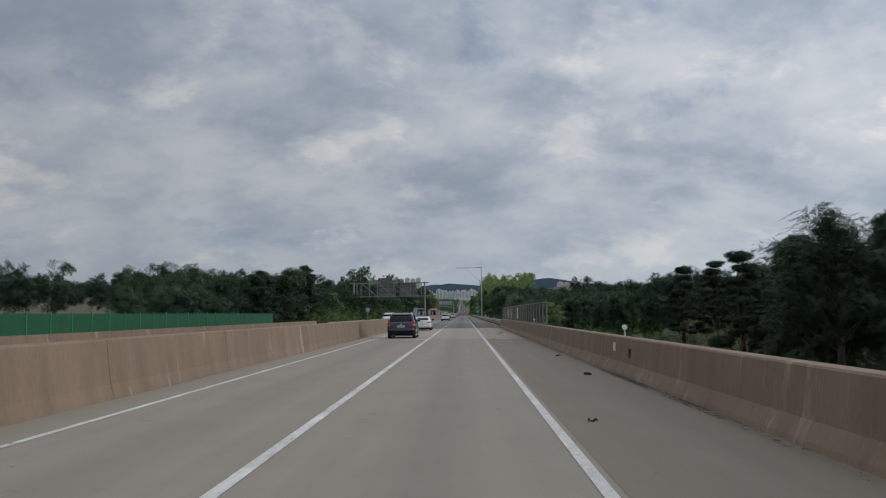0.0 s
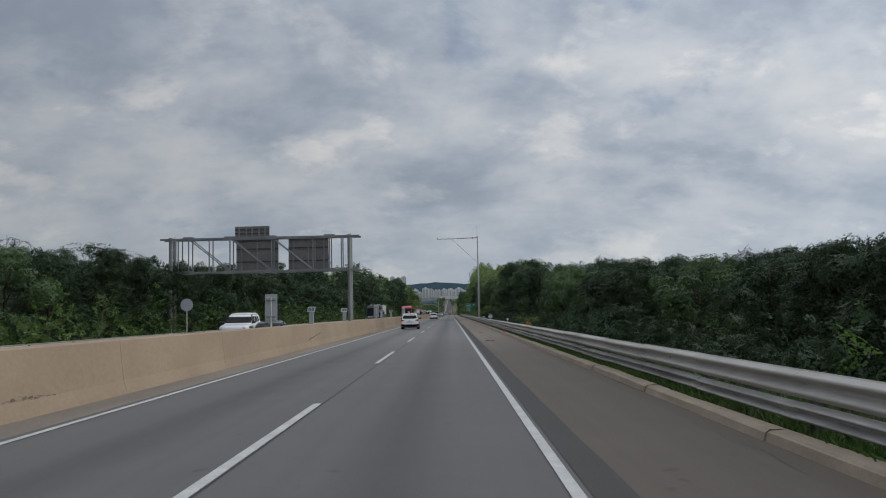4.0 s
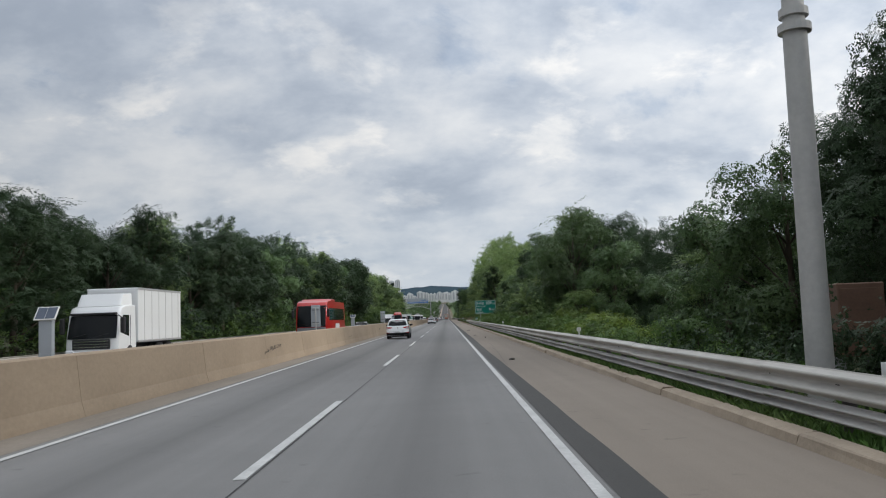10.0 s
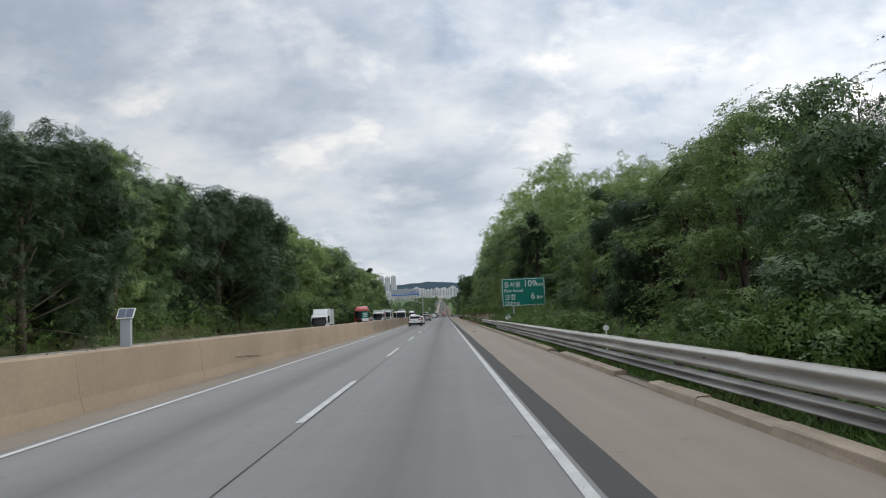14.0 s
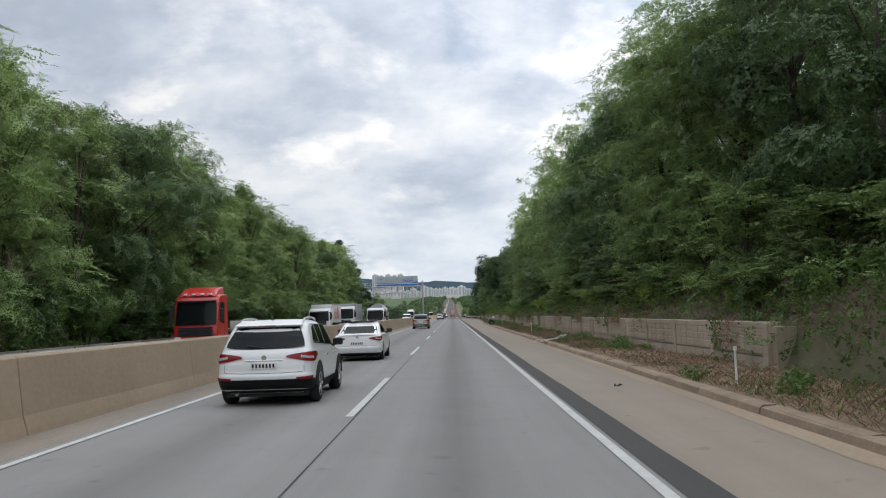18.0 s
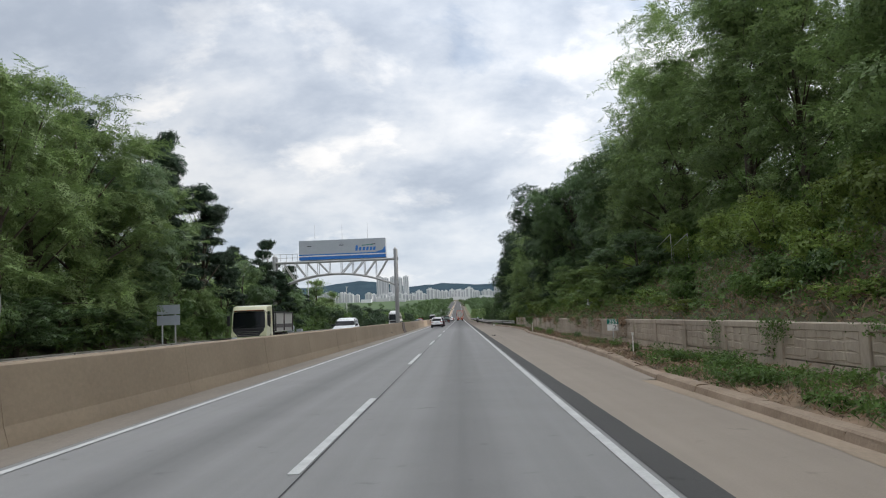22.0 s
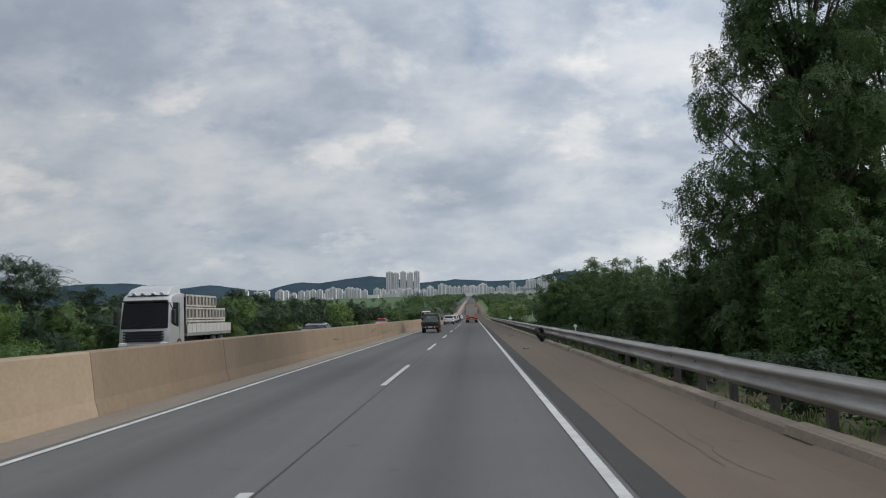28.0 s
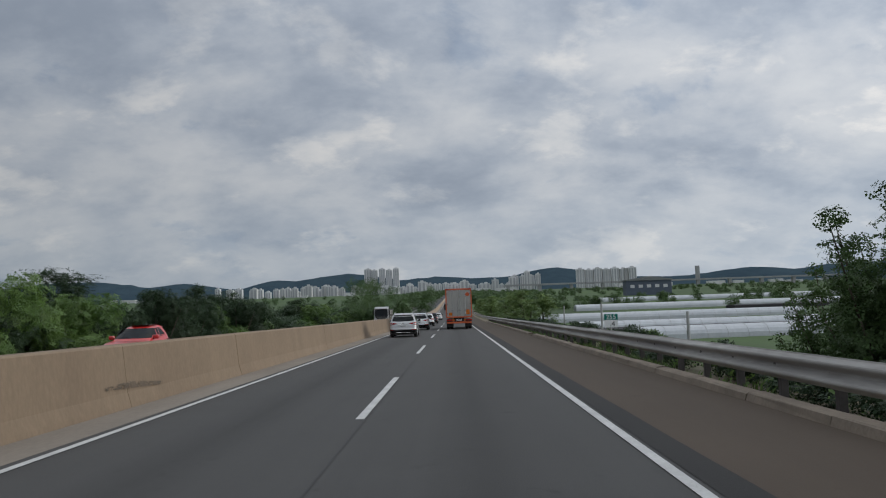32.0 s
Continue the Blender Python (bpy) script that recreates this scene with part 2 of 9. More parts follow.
M["kerb"] = material("kerb_concrete", (0.37, 0.305, 0.232), 0.9, vary=0.3, coarse=0.9, fine=20, bump=0.3, obj=0.15)
M["wallstone"] = material("retaining_concrete", (0.43, 0.365, 0.29), 0.92, vary=0.35, coarse=0.8, fine=12, bump=0.4, stretch=(1, 1, 0.5), obj=0.12, tint=(0.27, 0.225, 0.175))
M["paint"] = material("road_paint", (0.56, 0.56, 0.54), 0.75, vary=0.34, coarse=1.6, fine=26, bump=0.1, tint=(0.38, 0.38, 0.37))
M["paint_worn"] = material("worn_road_paint", (0.66, 0.65, 0.62), 0.8, vary=0.45, coarse=1.3, fine=14, bump=0.1, stretch=(1, 0.5, 1), tint=(0.42, 0.40, 0.36))
flaking(M["paint"], 0.93, 16.0)
flaking(M["paint_worn"], 0.87, 12.0)
M["seal"] = material("joint_seal", (0.045, 0.045, 0.045), 0.8, vary=0.3, coarse=1, fine=20)
M["steel"] = material("galvanised_steel", (0.47, 0.465, 0.445), 0.55, 0.15, vary=0.22, coarse=0.7, fine=9, tint=(0.30, 0.30, 0.30), obj=0.08)
M["rail"] = material("weathered_rail_zinc", (0.50, 0.485, 0.45), 0.72, 0.0, vary=0.3, coarse=0.9, fine=7, stretch=(1, 0.3, 2.5), tint=(0.26, 0.245, 0.22), obj=0.12, bump=0.1)
# darker rail zinc for the rail past y 600
M["rail_dull"] = material("greyed_rail_zinc", (0.37, 0.36, 0.34), 0.72, 0.0, vary=0.35, coarse=0.9, fine=7, stretch=(1, 0.3, 2.5), tint=(0.17, 0.16, 0.15), obj=0.12, bump=0.1)
M["rail_low"] = material("dirty_rail_zinc", (0.45, 0.44, 0.42), 0.75, 0.0, vary=0.35, coarse=0.9, fine=7, stretch=(1, 0.3, 2), tint=(0.17, 0.165, 0.155), obj=0.15)
M["lightsteel"] = material("pale_steel", (0.55, 0.55, 0.53), 0.55, 0.2, vary=0.15, coarse=2)
M["steel_dark"] = material("weathered_steel", (0.24, 0.25, 0.25), 0.6, 0.3, vary=0.3, coarse=0.9, fine=12)
M["steel_mid"] = material("grey_post_steel", (0.33, 0.335, 0.335), 0.6, 0.2, vary=0.35, coarse=0.7, fine=9, stretch=(1, 1, 0.4), tint=(0.19, 0.18, 0.175))
M["rust"] = material("dark_post_steel", (0.10, 0.09, 0.085), 0.75, 0.2, vary=0.35, coarse=2, fine=20)
M["rust_plate"] = material("rusted_plate_steel", (0.20, 0.165, 0.14), 0.8, 0.1, vary=0.45, coarse=1.4, fine=12, tint=(0.085, 0.062, 0.05))
M["panel_back"] = material("sign_back_metal", (0.20, 0.19, 0.185), 0.6, 0.2, vary=0.25, coarse=0.8, fine=6)
M["panel_grey"] = material("grey_panel", (0.40, 0.43, 0.46), 0.5, 0.1, vary=0.1, coarse=0.6, fine=6)
M["panel_blue"] = material("blue_panel", (0.03, 0.16, 0.50), 0.45, vary=0.1)
M["sign_green"] = material("sign_green", (0.0, 0.17, 0.125), 0.5, vary=0.08, coarse=1, fine=6)
M["sign_white"] = material("sign_white", (0.80, 0.81, 0.80), 0.5, vary=0.06)
M["reflector"] = material("white_reflector", (0.75, 0.74, 0.70), 0.4, vary=0.1)
M["fence_mesh"] = material("fence_mesh_dark", (0.045, 0.05, 0.045), 0.7, 0.2, vary=0.2)
M["fence_post"] = material("fence_post_grey", (0.22, 0.21, 0.19), 0.65, 0.2, vary=0.3, coarse=2)
M["green_screen"] = material("green_screen", (0.01, 0.085, 0.035), 0.6, vary=0.2, coarse=1.5)
M["green_post"] = material("green_post", (0.03, 0.24, 0.11), 0.5, vary=0.15)
M["soil"] = material("roadside_soil", (0.135, 0.108, 0.070), 0.95, vary=0.45, coarse=0.35, fine=6, bump=0.5, tint=(0.055, 0.062, 0.025))
M["field"] = material("paddy_ground", (0.058, 0.105, 0.024), 0.95, vary=0.4, coarse=0.012, fine=0.6, bump=0.3, tint=(0.03, 0.052, 0.02))
# the blue haze of distance is mixed into the hill colour
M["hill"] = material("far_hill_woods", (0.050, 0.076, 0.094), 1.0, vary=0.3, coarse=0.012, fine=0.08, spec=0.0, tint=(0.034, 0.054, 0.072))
M["leaf_a"] = material("locust_leaf", (0.195, 0.272, 0.09), 0.55, vary=0.3, coarse=0.25, fine=3, tint=(0.128, 0.205, 0.072), island=0.45, obj=0.4, through_light=0.36, leaflets=12)
M["leaf_b"] = material("oak_leaf", (0.098, 0.158, 0.056), 0.5, vary=0.3, coarse=0.25, fine=3, tint=(0.058, 0.108, 0.041), island=0.4, obj=0.35, through_light=0.32, leaflets=11)
# leaf copy darkened for dim, backlit stretches; the shade is in its colour
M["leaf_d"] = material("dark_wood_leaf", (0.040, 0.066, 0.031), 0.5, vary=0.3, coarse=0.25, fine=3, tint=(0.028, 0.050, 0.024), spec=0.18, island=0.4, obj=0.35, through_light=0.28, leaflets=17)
M["leaf_e"] = material("embankment_leaf", (0.070, 0.116, 0.036), 0.6, vary=0.3, coarse=0.3, fine=3, tint=(0.042, 0.078, 0.026), spec=0.25, island=0.4, obj=0.3, through_light=0.3, leaflets=16)
M["leaf_c"] = material("bush_leaf", (0.128, 0.205, 0.048), 0.55, vary=0.35, coarse=0.35, fine=3, tint=(0.04, 0.09, 0.02), island=0.5, obj=0.35, through_light=0.36, leaflets=14)
M["leaf_y"] = material("young_shrub_leaf", (0.20, 0.27, 0.055), 0.55, vary=0.3, coarse=0.5, fine=3, tint=(0.12, 0.19, 0.04), island=0.5, obj=0.5, through_light=0.4, leaflets=11.0)
M["needle"] = material("pine_needle", (0.026, 0.048, 0.025), 0.6, spec=0.2, vary=0.25, coarse=0.4, fine=4, island=0.8, obj=0.2, through_light=0.15, leaflets=13.0)
M["dry"] = material("dry_weeds", (0.27, 0.185, 0.115), 0.9, vary=0.3, coarse=0.5, fine=4, tint=(0.15, 0.10, 0.062), island=0.8, through_light=0.2, leaflets=16.0)
M["straw"] = material("dead_stalks", (0.33, 0.24, 0.16), 0.9, vary=0.4, coarse=0.6, fine=5, tint=(0.11, 0.075, 0.055), island=0.9, through_light=0.15)
M["kerb_brown"] = material("earth_stained_kerb", (0.33, 0.255, 0.185), 0.92, vary=0.4, coarse=0.9, fine=20, bump=0.35, tint=(0.20, 0.145, 0.10), obj=0.12)
# kerb concrete again, darkened to carry the dim end stretch in its colour
M["kerb_dim"] = material("dull_kerb_concrete", (0.235, 0.195, 0.152), 0.92, vary=0.4, coarse=0.9, fine=16, bump=0.35, tint=(0.14, 0.115, 0.09), obj=0.15)
M["sand"] = material("washed_sand", (0.34, 0.265, 0.19), 0.95, vary=0.35, coarse=0.7, fine=24, bump=0.3, tint=(0.25, 0.195, 0.145), stretch=(1, 0.25, 1))
M["turf"] = material("verge_turf", (0.070, 0.110, 0.030), 0.95, vary=0.4, coarse=0.7, fine=9, bump=0.6, tint=(0.11, 0.085, 0.045))
M["verge"] = material("verge_earth", (0.27, 0.185, 0.12), 0.95, vary=0.45, coarse=0.8, fine=9, bump=0.6, tint=(0.095, 0.075, 0.045))
M["dirt"] = material("drifted_dirt", (0.06, 0.05, 0.04), 0.95, vary=0.4, coarse=1.5, fine=14, bump=0.4)
flaking(M["dirt"], 0.70, 14.0)
M["scuff"] = material("rubber_scuff", (0.15, 0.118, 0.085), 0.9, vary=0.4, coarse=1.5, fine=14, tint=(0.09, 0.075, 0.06))
flaking(M["scuff"], 0.74, 14.0)
M["grass"] = material("verge_grass", (0.075, 0.150, 0.030), 0.7, vary=0.3, coarse=0.5, fine=5, tint=(0.11, 0.13, 0.04), island=0.7, through_light=0.25)
M["bark"] = material("bark", (0.085, 0.068, 0.052), 0.95, vary=0.4, coarse=3, fine=20, bump=0.6, stretch=(1, 1, 0.25))
M["tyre"] = material("tyre_rubber", (0.018, 0.018, 0.019), 0.8, vary=0.3, coarse=4, fine=30)
M["rim"] = material("alloy_rim", (0.42, 0.43, 0.44), 0.35, 0.7, vary=0.1)
M["black"] = material("black_plastic", (0.02, 0.02, 0.021), 0.6, vary=0.2, coarse=3)
M["chrome"] = material("chrome", (0.75, 0.75, 0.75), 0.15, 0.9, vary=0.04)
M["glass"] = glass_material("tinted_glass")
M["red"] = material("tail_light_red", (0.42, 0.016, 0.013), 0.15, vary=0.1, spec=0.6, coat=0.8)
M["amber"] = material("amber_lens", (0.55, 0.15, 0.01), 0.25, vary=0.1, spec=0.6)
M["lens"] = material("clear_lens", (0.75, 0.76, 0.78), 0.12, vary=0.05, spec=0.7)
M["plate"] = material("plate_white", (0.74, 0.75, 0.74), 0.5, vary=0.05)
M["ink"] = material("plate_ink", (0.02, 0.02, 0.025), 0.6, vary=0.05)
for key, colour, rough_, metal_ in (("white", (0.74, 0.75, 0.75), 0.3, 0.0), ("navy", (0.003, 0.008, 0.029), 0.2, 0.1), ("silver", (0.235, 0.225, 0.215), 0.3, 0.6),
                                    ("greybrown", (0.036, 0.031, 0.029), 0.3, 0.4), ("redp", (0.50, 0.018, 0.015), 0.3, 0.0), ("yellowp", (0.66, 0.65, 0.42), 0.35, 0.0),
                                    ("dark", (0.022, 0.022, 0.026), 0.3, 0.2), ("lightsilver", (0.48, 0.48, 0.48), 0.3, 0.5), ("bluegrey", (0.16, 0.19, 0.24), 0.3, 0.4)):
    M[key] = material("car_paint_" + key, colour, rough_, metal_, vary=0.04, coarse=0.8, fine=5, spec=0.5, coat=0.6)
M["boxpanel"] = material("cargo_panel", (0.50, 0.49, 0.46), 0.45, 0.3, vary=0.16, coarse=1.2, fine=8, stretch=(1, 1, 0.3), tint=(0.36, 0.34, 0.31))
M["orange"] = material("orange_frame", (0.62, 0.13, 0.045), 0.5, vary=0.2, coarse=2)
M["tarp"] = material("green_tarpaulin", (0.092, 0.112, 0.102), 0.75, vary=0.25, coarse=1.6, fine=9, bump=0.3, tint=(0.055, 0.070, 0.064))
M["patch"] = material("tarpaulin_patch", (0.02, 0.33, 0.22), 0.7, vary=0.15)
M["precast"] = material("precast_concrete", (0.42, 0.40, 0.36), 0.9, vary=0.3, coarse=1.5, fine=12, obj=0.2)
M["film"] = material("greenhouse_film", (0.46, 0.48, 0.50), 0.35, vary=0.22, coarse=0.3, fine=2.0, stretch=(1.0, 0.3, 1), tint=(0.33, 0.35, 0.37))
M["shade"] = material("black_shade_cloth", (0.02, 0.02, 0.022), 0.8, vary=0.3, coarse=0.4)
M["apt"] = material("apartment_wall", (0.60, 0.60, 0.60), 0.9, vary=0.12, coarse=0.02, fine=0.25, stretch=(1, 1, 1), spec=0.0, obj=0.25, tint=(0.46, 0.46, 0.49))
M["apt_dark"] = material("apartment_window_bay", (0.42, 0.43, 0.45), 0.7, vary=0.2, coarse=0.03, fine=0.3, spec=0.1)
M["concrete_far"] = material("viaduct_concrete", (0.36, 0.36, 0.36), 0.9, vary=0.15, coarse=0.05, fine=0.5)
M["grey_house"] = material("dark_grey_cladding", (0.10, 0.12, 0.16), 0.7, vary=0.2, coarse=0.2)
M["plastic_bag"] = material("white_sheet_plastic", (0.7, 0.7, 0.68), 0.4, vary=0.2, coarse=3, through_light=0.2)
M["orange_box"] = material("orange_cabinet", (0.62, 0.22, 0.03), 0.5, vary=0.15)
M["rustbox"] = material("brown_cabinet", (0.13, 0.075, 0.05), 0.7, vary=0.3, coarse=2)


# ---------------------------------------------------------------- mesh helpers
def link_mesh(name, me, mat, parent=None, label="", smooth=False):
    if mat:
        me.materials.append(mat)
    if smooth:
        me.shade_smooth()
    ob = new(name, me)
    if parent is not None:
        ob.parent = parent
    if label:
        ob["label"] = label
    return ob


def part(name, bm, mat, parent=None, label="", smooth=False, sharp=35):
    """A bmesh as one mesh object under a thing or a part."""
    me = bpy.data.meshes.new(name)
    if smooth:
        for e in bm.edges:
            if len(e.link_faces) == 2 and e.calc_face_angle(0.0) > radians(sharp):
                e.smooth = False
        for f in bm.faces:
            f.smooth = True
    bm.normal_update()
    bm.to_mesh(me)
    bm.free()
    return link_mesh(name, me, mat, parent, label)


def thing(name, label, category, group="", at=None):
    ob = new(name)
    ob.empty_display_size = 0.2
    if at is not None:
        ob.matrix_world = at
    return tagged(ob, label, category, group)


def box(x0, x1, y0, y1, z0, z1, bevel=0.0, seg=1, bm=None):
    own = bmesh.new()
    vs = bmesh.ops.create_cube(own, size=1)["verts"]
    for v in vs:
        v.co = Vector(((x0 + x1) / 2 + v.co.x * (x1 - x0), (y0 + y1) / 2 + v.co.y * (y1 - y0), (z0 + z1) / 2 + v.co.z * (z1 - z0)))
    if bevel:
        bmesh.ops.bevel(own, geom=own.edges[:], offset=bevel, segments=seg, affect="EDGES", profile=0.5)
    return join(bm, own)


def join(bm, own):
    if bm is None:
        return own
    me = bpy.data.meshes.new("tmp")
    own.to_mesh(me)
    own.free()
    bm.from_mesh(me)
    bpy.data.meshes.remove(me)
    return bm


def rod(a, b, r, r2=None, seg=8, bm=None):
    own = bmesh.new()
    a, b = Vector(a), Vector(b)
    d = b - a
    m = Matrix.Translation((a + b) / 2) @ d.to_track_quat("Z", "Y").to_matrix().to_4x4()
    bmesh.ops.create_cone(own, cap_ends=True, segments=seg, radius1=r, radius2=r if r2 is None else r2, depth=d.length, matrix=m)
    return join(bm, own)


def tube(points, r, seg=8):
    """One bent tube through the points."""
    bm = bmesh.new()
    rings = []
    for i, p in enumerate(points):
        d = (Vector(points[min(i + 1, len(points) - 1)]) - Vector(points[max(i - 1, 0)])).normalized()
        side = d.cross(Vector((0, 1, 0.01))).normalized()
        up = side.cross(d).normalized()
        rings.append([bm.verts.new(Vector(p) + (side * math.cos(a) + up * math.sin(a)) * r) for a in (2 * math.pi * k / seg for k in range(seg))])
    for a, b in zip(rings, rings[1:]):
        for k in range(seg):
            bm.faces.new((a[k], a[(k + 1) % seg], b[(k + 1) % seg], b[k]))
    bm.faces.new(rings[0][::-1])
    bm.faces.new(rings[-1])
    bmesh.ops.recalc_face_normals(bm, faces=bm.faces[:])
    return bm


def plate_of(points, depth, bm=None):
    """A flat pane from its corners in order, thickened against its normal."""
    own = bmesh.new()
    vs = [own.verts.new(p) for p in points]
    f = own.faces.new(vs)
    own.normal_update()
    n = f.normal.copy()
    r = bmesh.ops.extrude_face_region(own, geom=[f])
    bmesh.ops.translate(own, vec=-n * depth, verts=[v for v in r["geom"] if isinstance(v, bmesh.types.BMVert)])
    bmesh.ops.recalc_face_normals(own, faces=own.faces[:])
    return join(bm, own)


def prism(profile, y0, y1, bm=None):
    """A closed (x, z) profile drawn along y."""
    own = bmesh.new()
    a = [own.verts.new((x, y0, z)) for x, z in profile]
    b = [own.verts.new((x, y1, z)) for x, z in profile]
    n = len(profile)
    own.faces.new(a)
    own.faces.new(b[::-1])
    for i in range(n):
        own.faces.new((a[i], b[i], b[(i + 1) % n], a[(i + 1) % n]))
    bmesh.ops.recalc_face_normals(own, faces=own.faces[:])
    return join(bm, own)


def strip(x0, x1, ys, zf, z_off=0.0, bm=None):
    """A ribbon of ground between x0 and x1 that follows the height zf(y)."""
    bm = bm or bmesh.new()
    prev = None
    for y in ys:
        cur = (bm.verts.new((x0, y, zf(y) + z_off)), bm.verts.new((x1, y, zf(y) + z_off)))
        if prev:
            bm.faces.new((prev[0], prev[1], cur[1], cur[0]))
        prev = cur
    return bm


def faces_mesh(name, q):
    """A mesh of separate small faces from an array (count, corners, 3)."""
    n, k = q.shape[:2]
    me = bpy.data.meshes.new(name)
    me.vertices.add(k * n)
    me.loops.add(k * n)
    me.polygons.add(n)
    me.vertices.foreach_set("co", np.ascontiguousarray(q, dtype=np.float32).reshape(-1))
    me.loops.foreach_set("vertex_index", np.arange(k * n, dtype=np.int32))
    me.polygons.foreach_set("loop_start", np.arange(0, k * n, k, dtype=np.int32))
    me.update(calc_edges=True)
    return me


def text(body, size, x, z, y, mat, parent, depth=0.004, align="LEFT"):
    cu = bpy.data.curves.new("lettering", "FONT")
    cu.body, cu.size, cu.extrude, cu.align_x = body, size, depth, align
    cu.materials.append(mat)
    ob = new("lettering", cu)
    ob.parent = parent
    ob.matrix_local = pose(x, y, z, 90, 0, 0)
    return ob


# ---------------------------------------------------------------- the lie of the land
RIGHT_KEYS = (-600, 80, 108, 385, 425, 455, 628, 645, 700, 5000)
RIGHT_LIE = {7.62: (-6, -6, -0.3, -0.3, -0.1, 0.0, 0.0, -0.3, -0.35, -0.35), 8.2: (-6, -6, -0.8, -0.6, 0.6, 1.2, 1.2, -0.5, -0.9, -0.9),
             14: (-6, -6, -1.6, -1.0, 3.2, 4.6, 4.6, -0.8, -3.2, -3.4), 25: (-6.5, -6.5, -2.0, -1.0, 9, 12, 11, -1.5, -5, -5),
             60: (-7, -7, 0, 4, 15, 17, 13, -3, -5, -5), 400: (-7, -5, 2, 8, 14, 14, 8, -4, -5, -5)}
LEFT_KEYS = (-600, 70, 100, 320, 380, 590, 618, 700, 5000)
LEFT_LIE = {18.5: (-6, -6, -0.3, -0.3, -0.2, -0.2, -0.3, -0.35, -0.35), 24: (-6, -6, -0.7, -0.5, 1.8, 2.6, -1.2, -2.2, -2.4),
            40: (-6.5, -6.5, -1, 1, 7, 8, -2.5, -4, -4), 100: (-7, -6.5, 1, 4, 13, 11, -4, -5, -5), 400: (-7, -4, 4, 8, 14, 8, -4, -5, -5)}


def road_z(y):
    if y < 880:
        return 0.0
    return 0.028 * (y - 880) ** 2 / 440 if y < 1100 else 0.028 * (110 + y - 1100)


def kerb_x(y):
    """Face of the right kerb; the shoulder widens towards the end of the retaining wall."""
    return float(np.interp(y, (552, 560, 575, 600, 610, 622, 636, 646, 656, 690), (4.5, 5.0, 5.5, 5.7, 6.25, 6.5, 6.3, 5.8, 5.45, 4.5)))


def far_rise(y):
    return 0.031 * max(0.0, min(y, 3300) - 1000)


def ground_z(x, y):
    lie, keys = (RIGHT_LIE, RIGHT_KEYS) if x > -6 else (LEFT_LIE, LEFT_KEYS)
    a = abs(x)
    xs = list(lie)
    if a <= xs[0]:
        bed = -6 if y < 80 else -0.3
        if 80 <= y < 100:
            bed = -6 + 5.7 * (y - 80) / 20
        return bed + max(road_z(y), 0)
    hs = [float(np.interp(y, keys, lie[k])) for k in xs]
    base = float(np.interp(a, xs, hs))
    w = min(1.0, max(0.0, (a - xs[0]) / 30))
    return base + (1 - w) * road_z(y) + w * far_rise(y)


def build_ground():
    xs = [-4800, -2200, -1000, -500, -250, -140, -90, -60, -40, -31, -24, -21, -18.5, 7.62, 8.2, 10.5, 14, 18, 25, 40, 60, 100, 180, 400, 900, 2000, 4800]
    ys = [-600, -200, -60] + list(range(0, 920, 10)) + list(range(950, 2000, 50)) + [2200, 2500, 3000, 3500, 4200, 4950]
    bm = bmesh.new()
    rows = [[bm.verts.new((x, y, ground_z(x, y) + (noise.noise((x * 0.07, y * 0.07, 0)) * 0.5 if (x < -20 or x > 9) else 0))) for x in xs] for y in ys]
    for j in range(len(ys) - 1):
        for i in range(len(xs) - 1):
            f = bm.faces.new((rows[j][i], rows[j][i + 1], rows[j + 1][i + 1], rows[j + 1][i]))
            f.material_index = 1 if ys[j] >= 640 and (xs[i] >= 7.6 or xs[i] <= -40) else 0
            f.smooth = True
    ob = part("ground", bm, M["soil"])
    ob.data.materials.append(M["field"])
    tagged(ob, "brown and green earth with fields beyond the road", "ground", kind="structure")


build_ground()

LANE_Y = list(range(-60, 900, 20)) + list(range(900, 1500, 40)) + [1600, 1700, 1800, 2000, 2200]
DECK_END = 89.8
near_y = [y for y in LANE_Y if y >= 90]


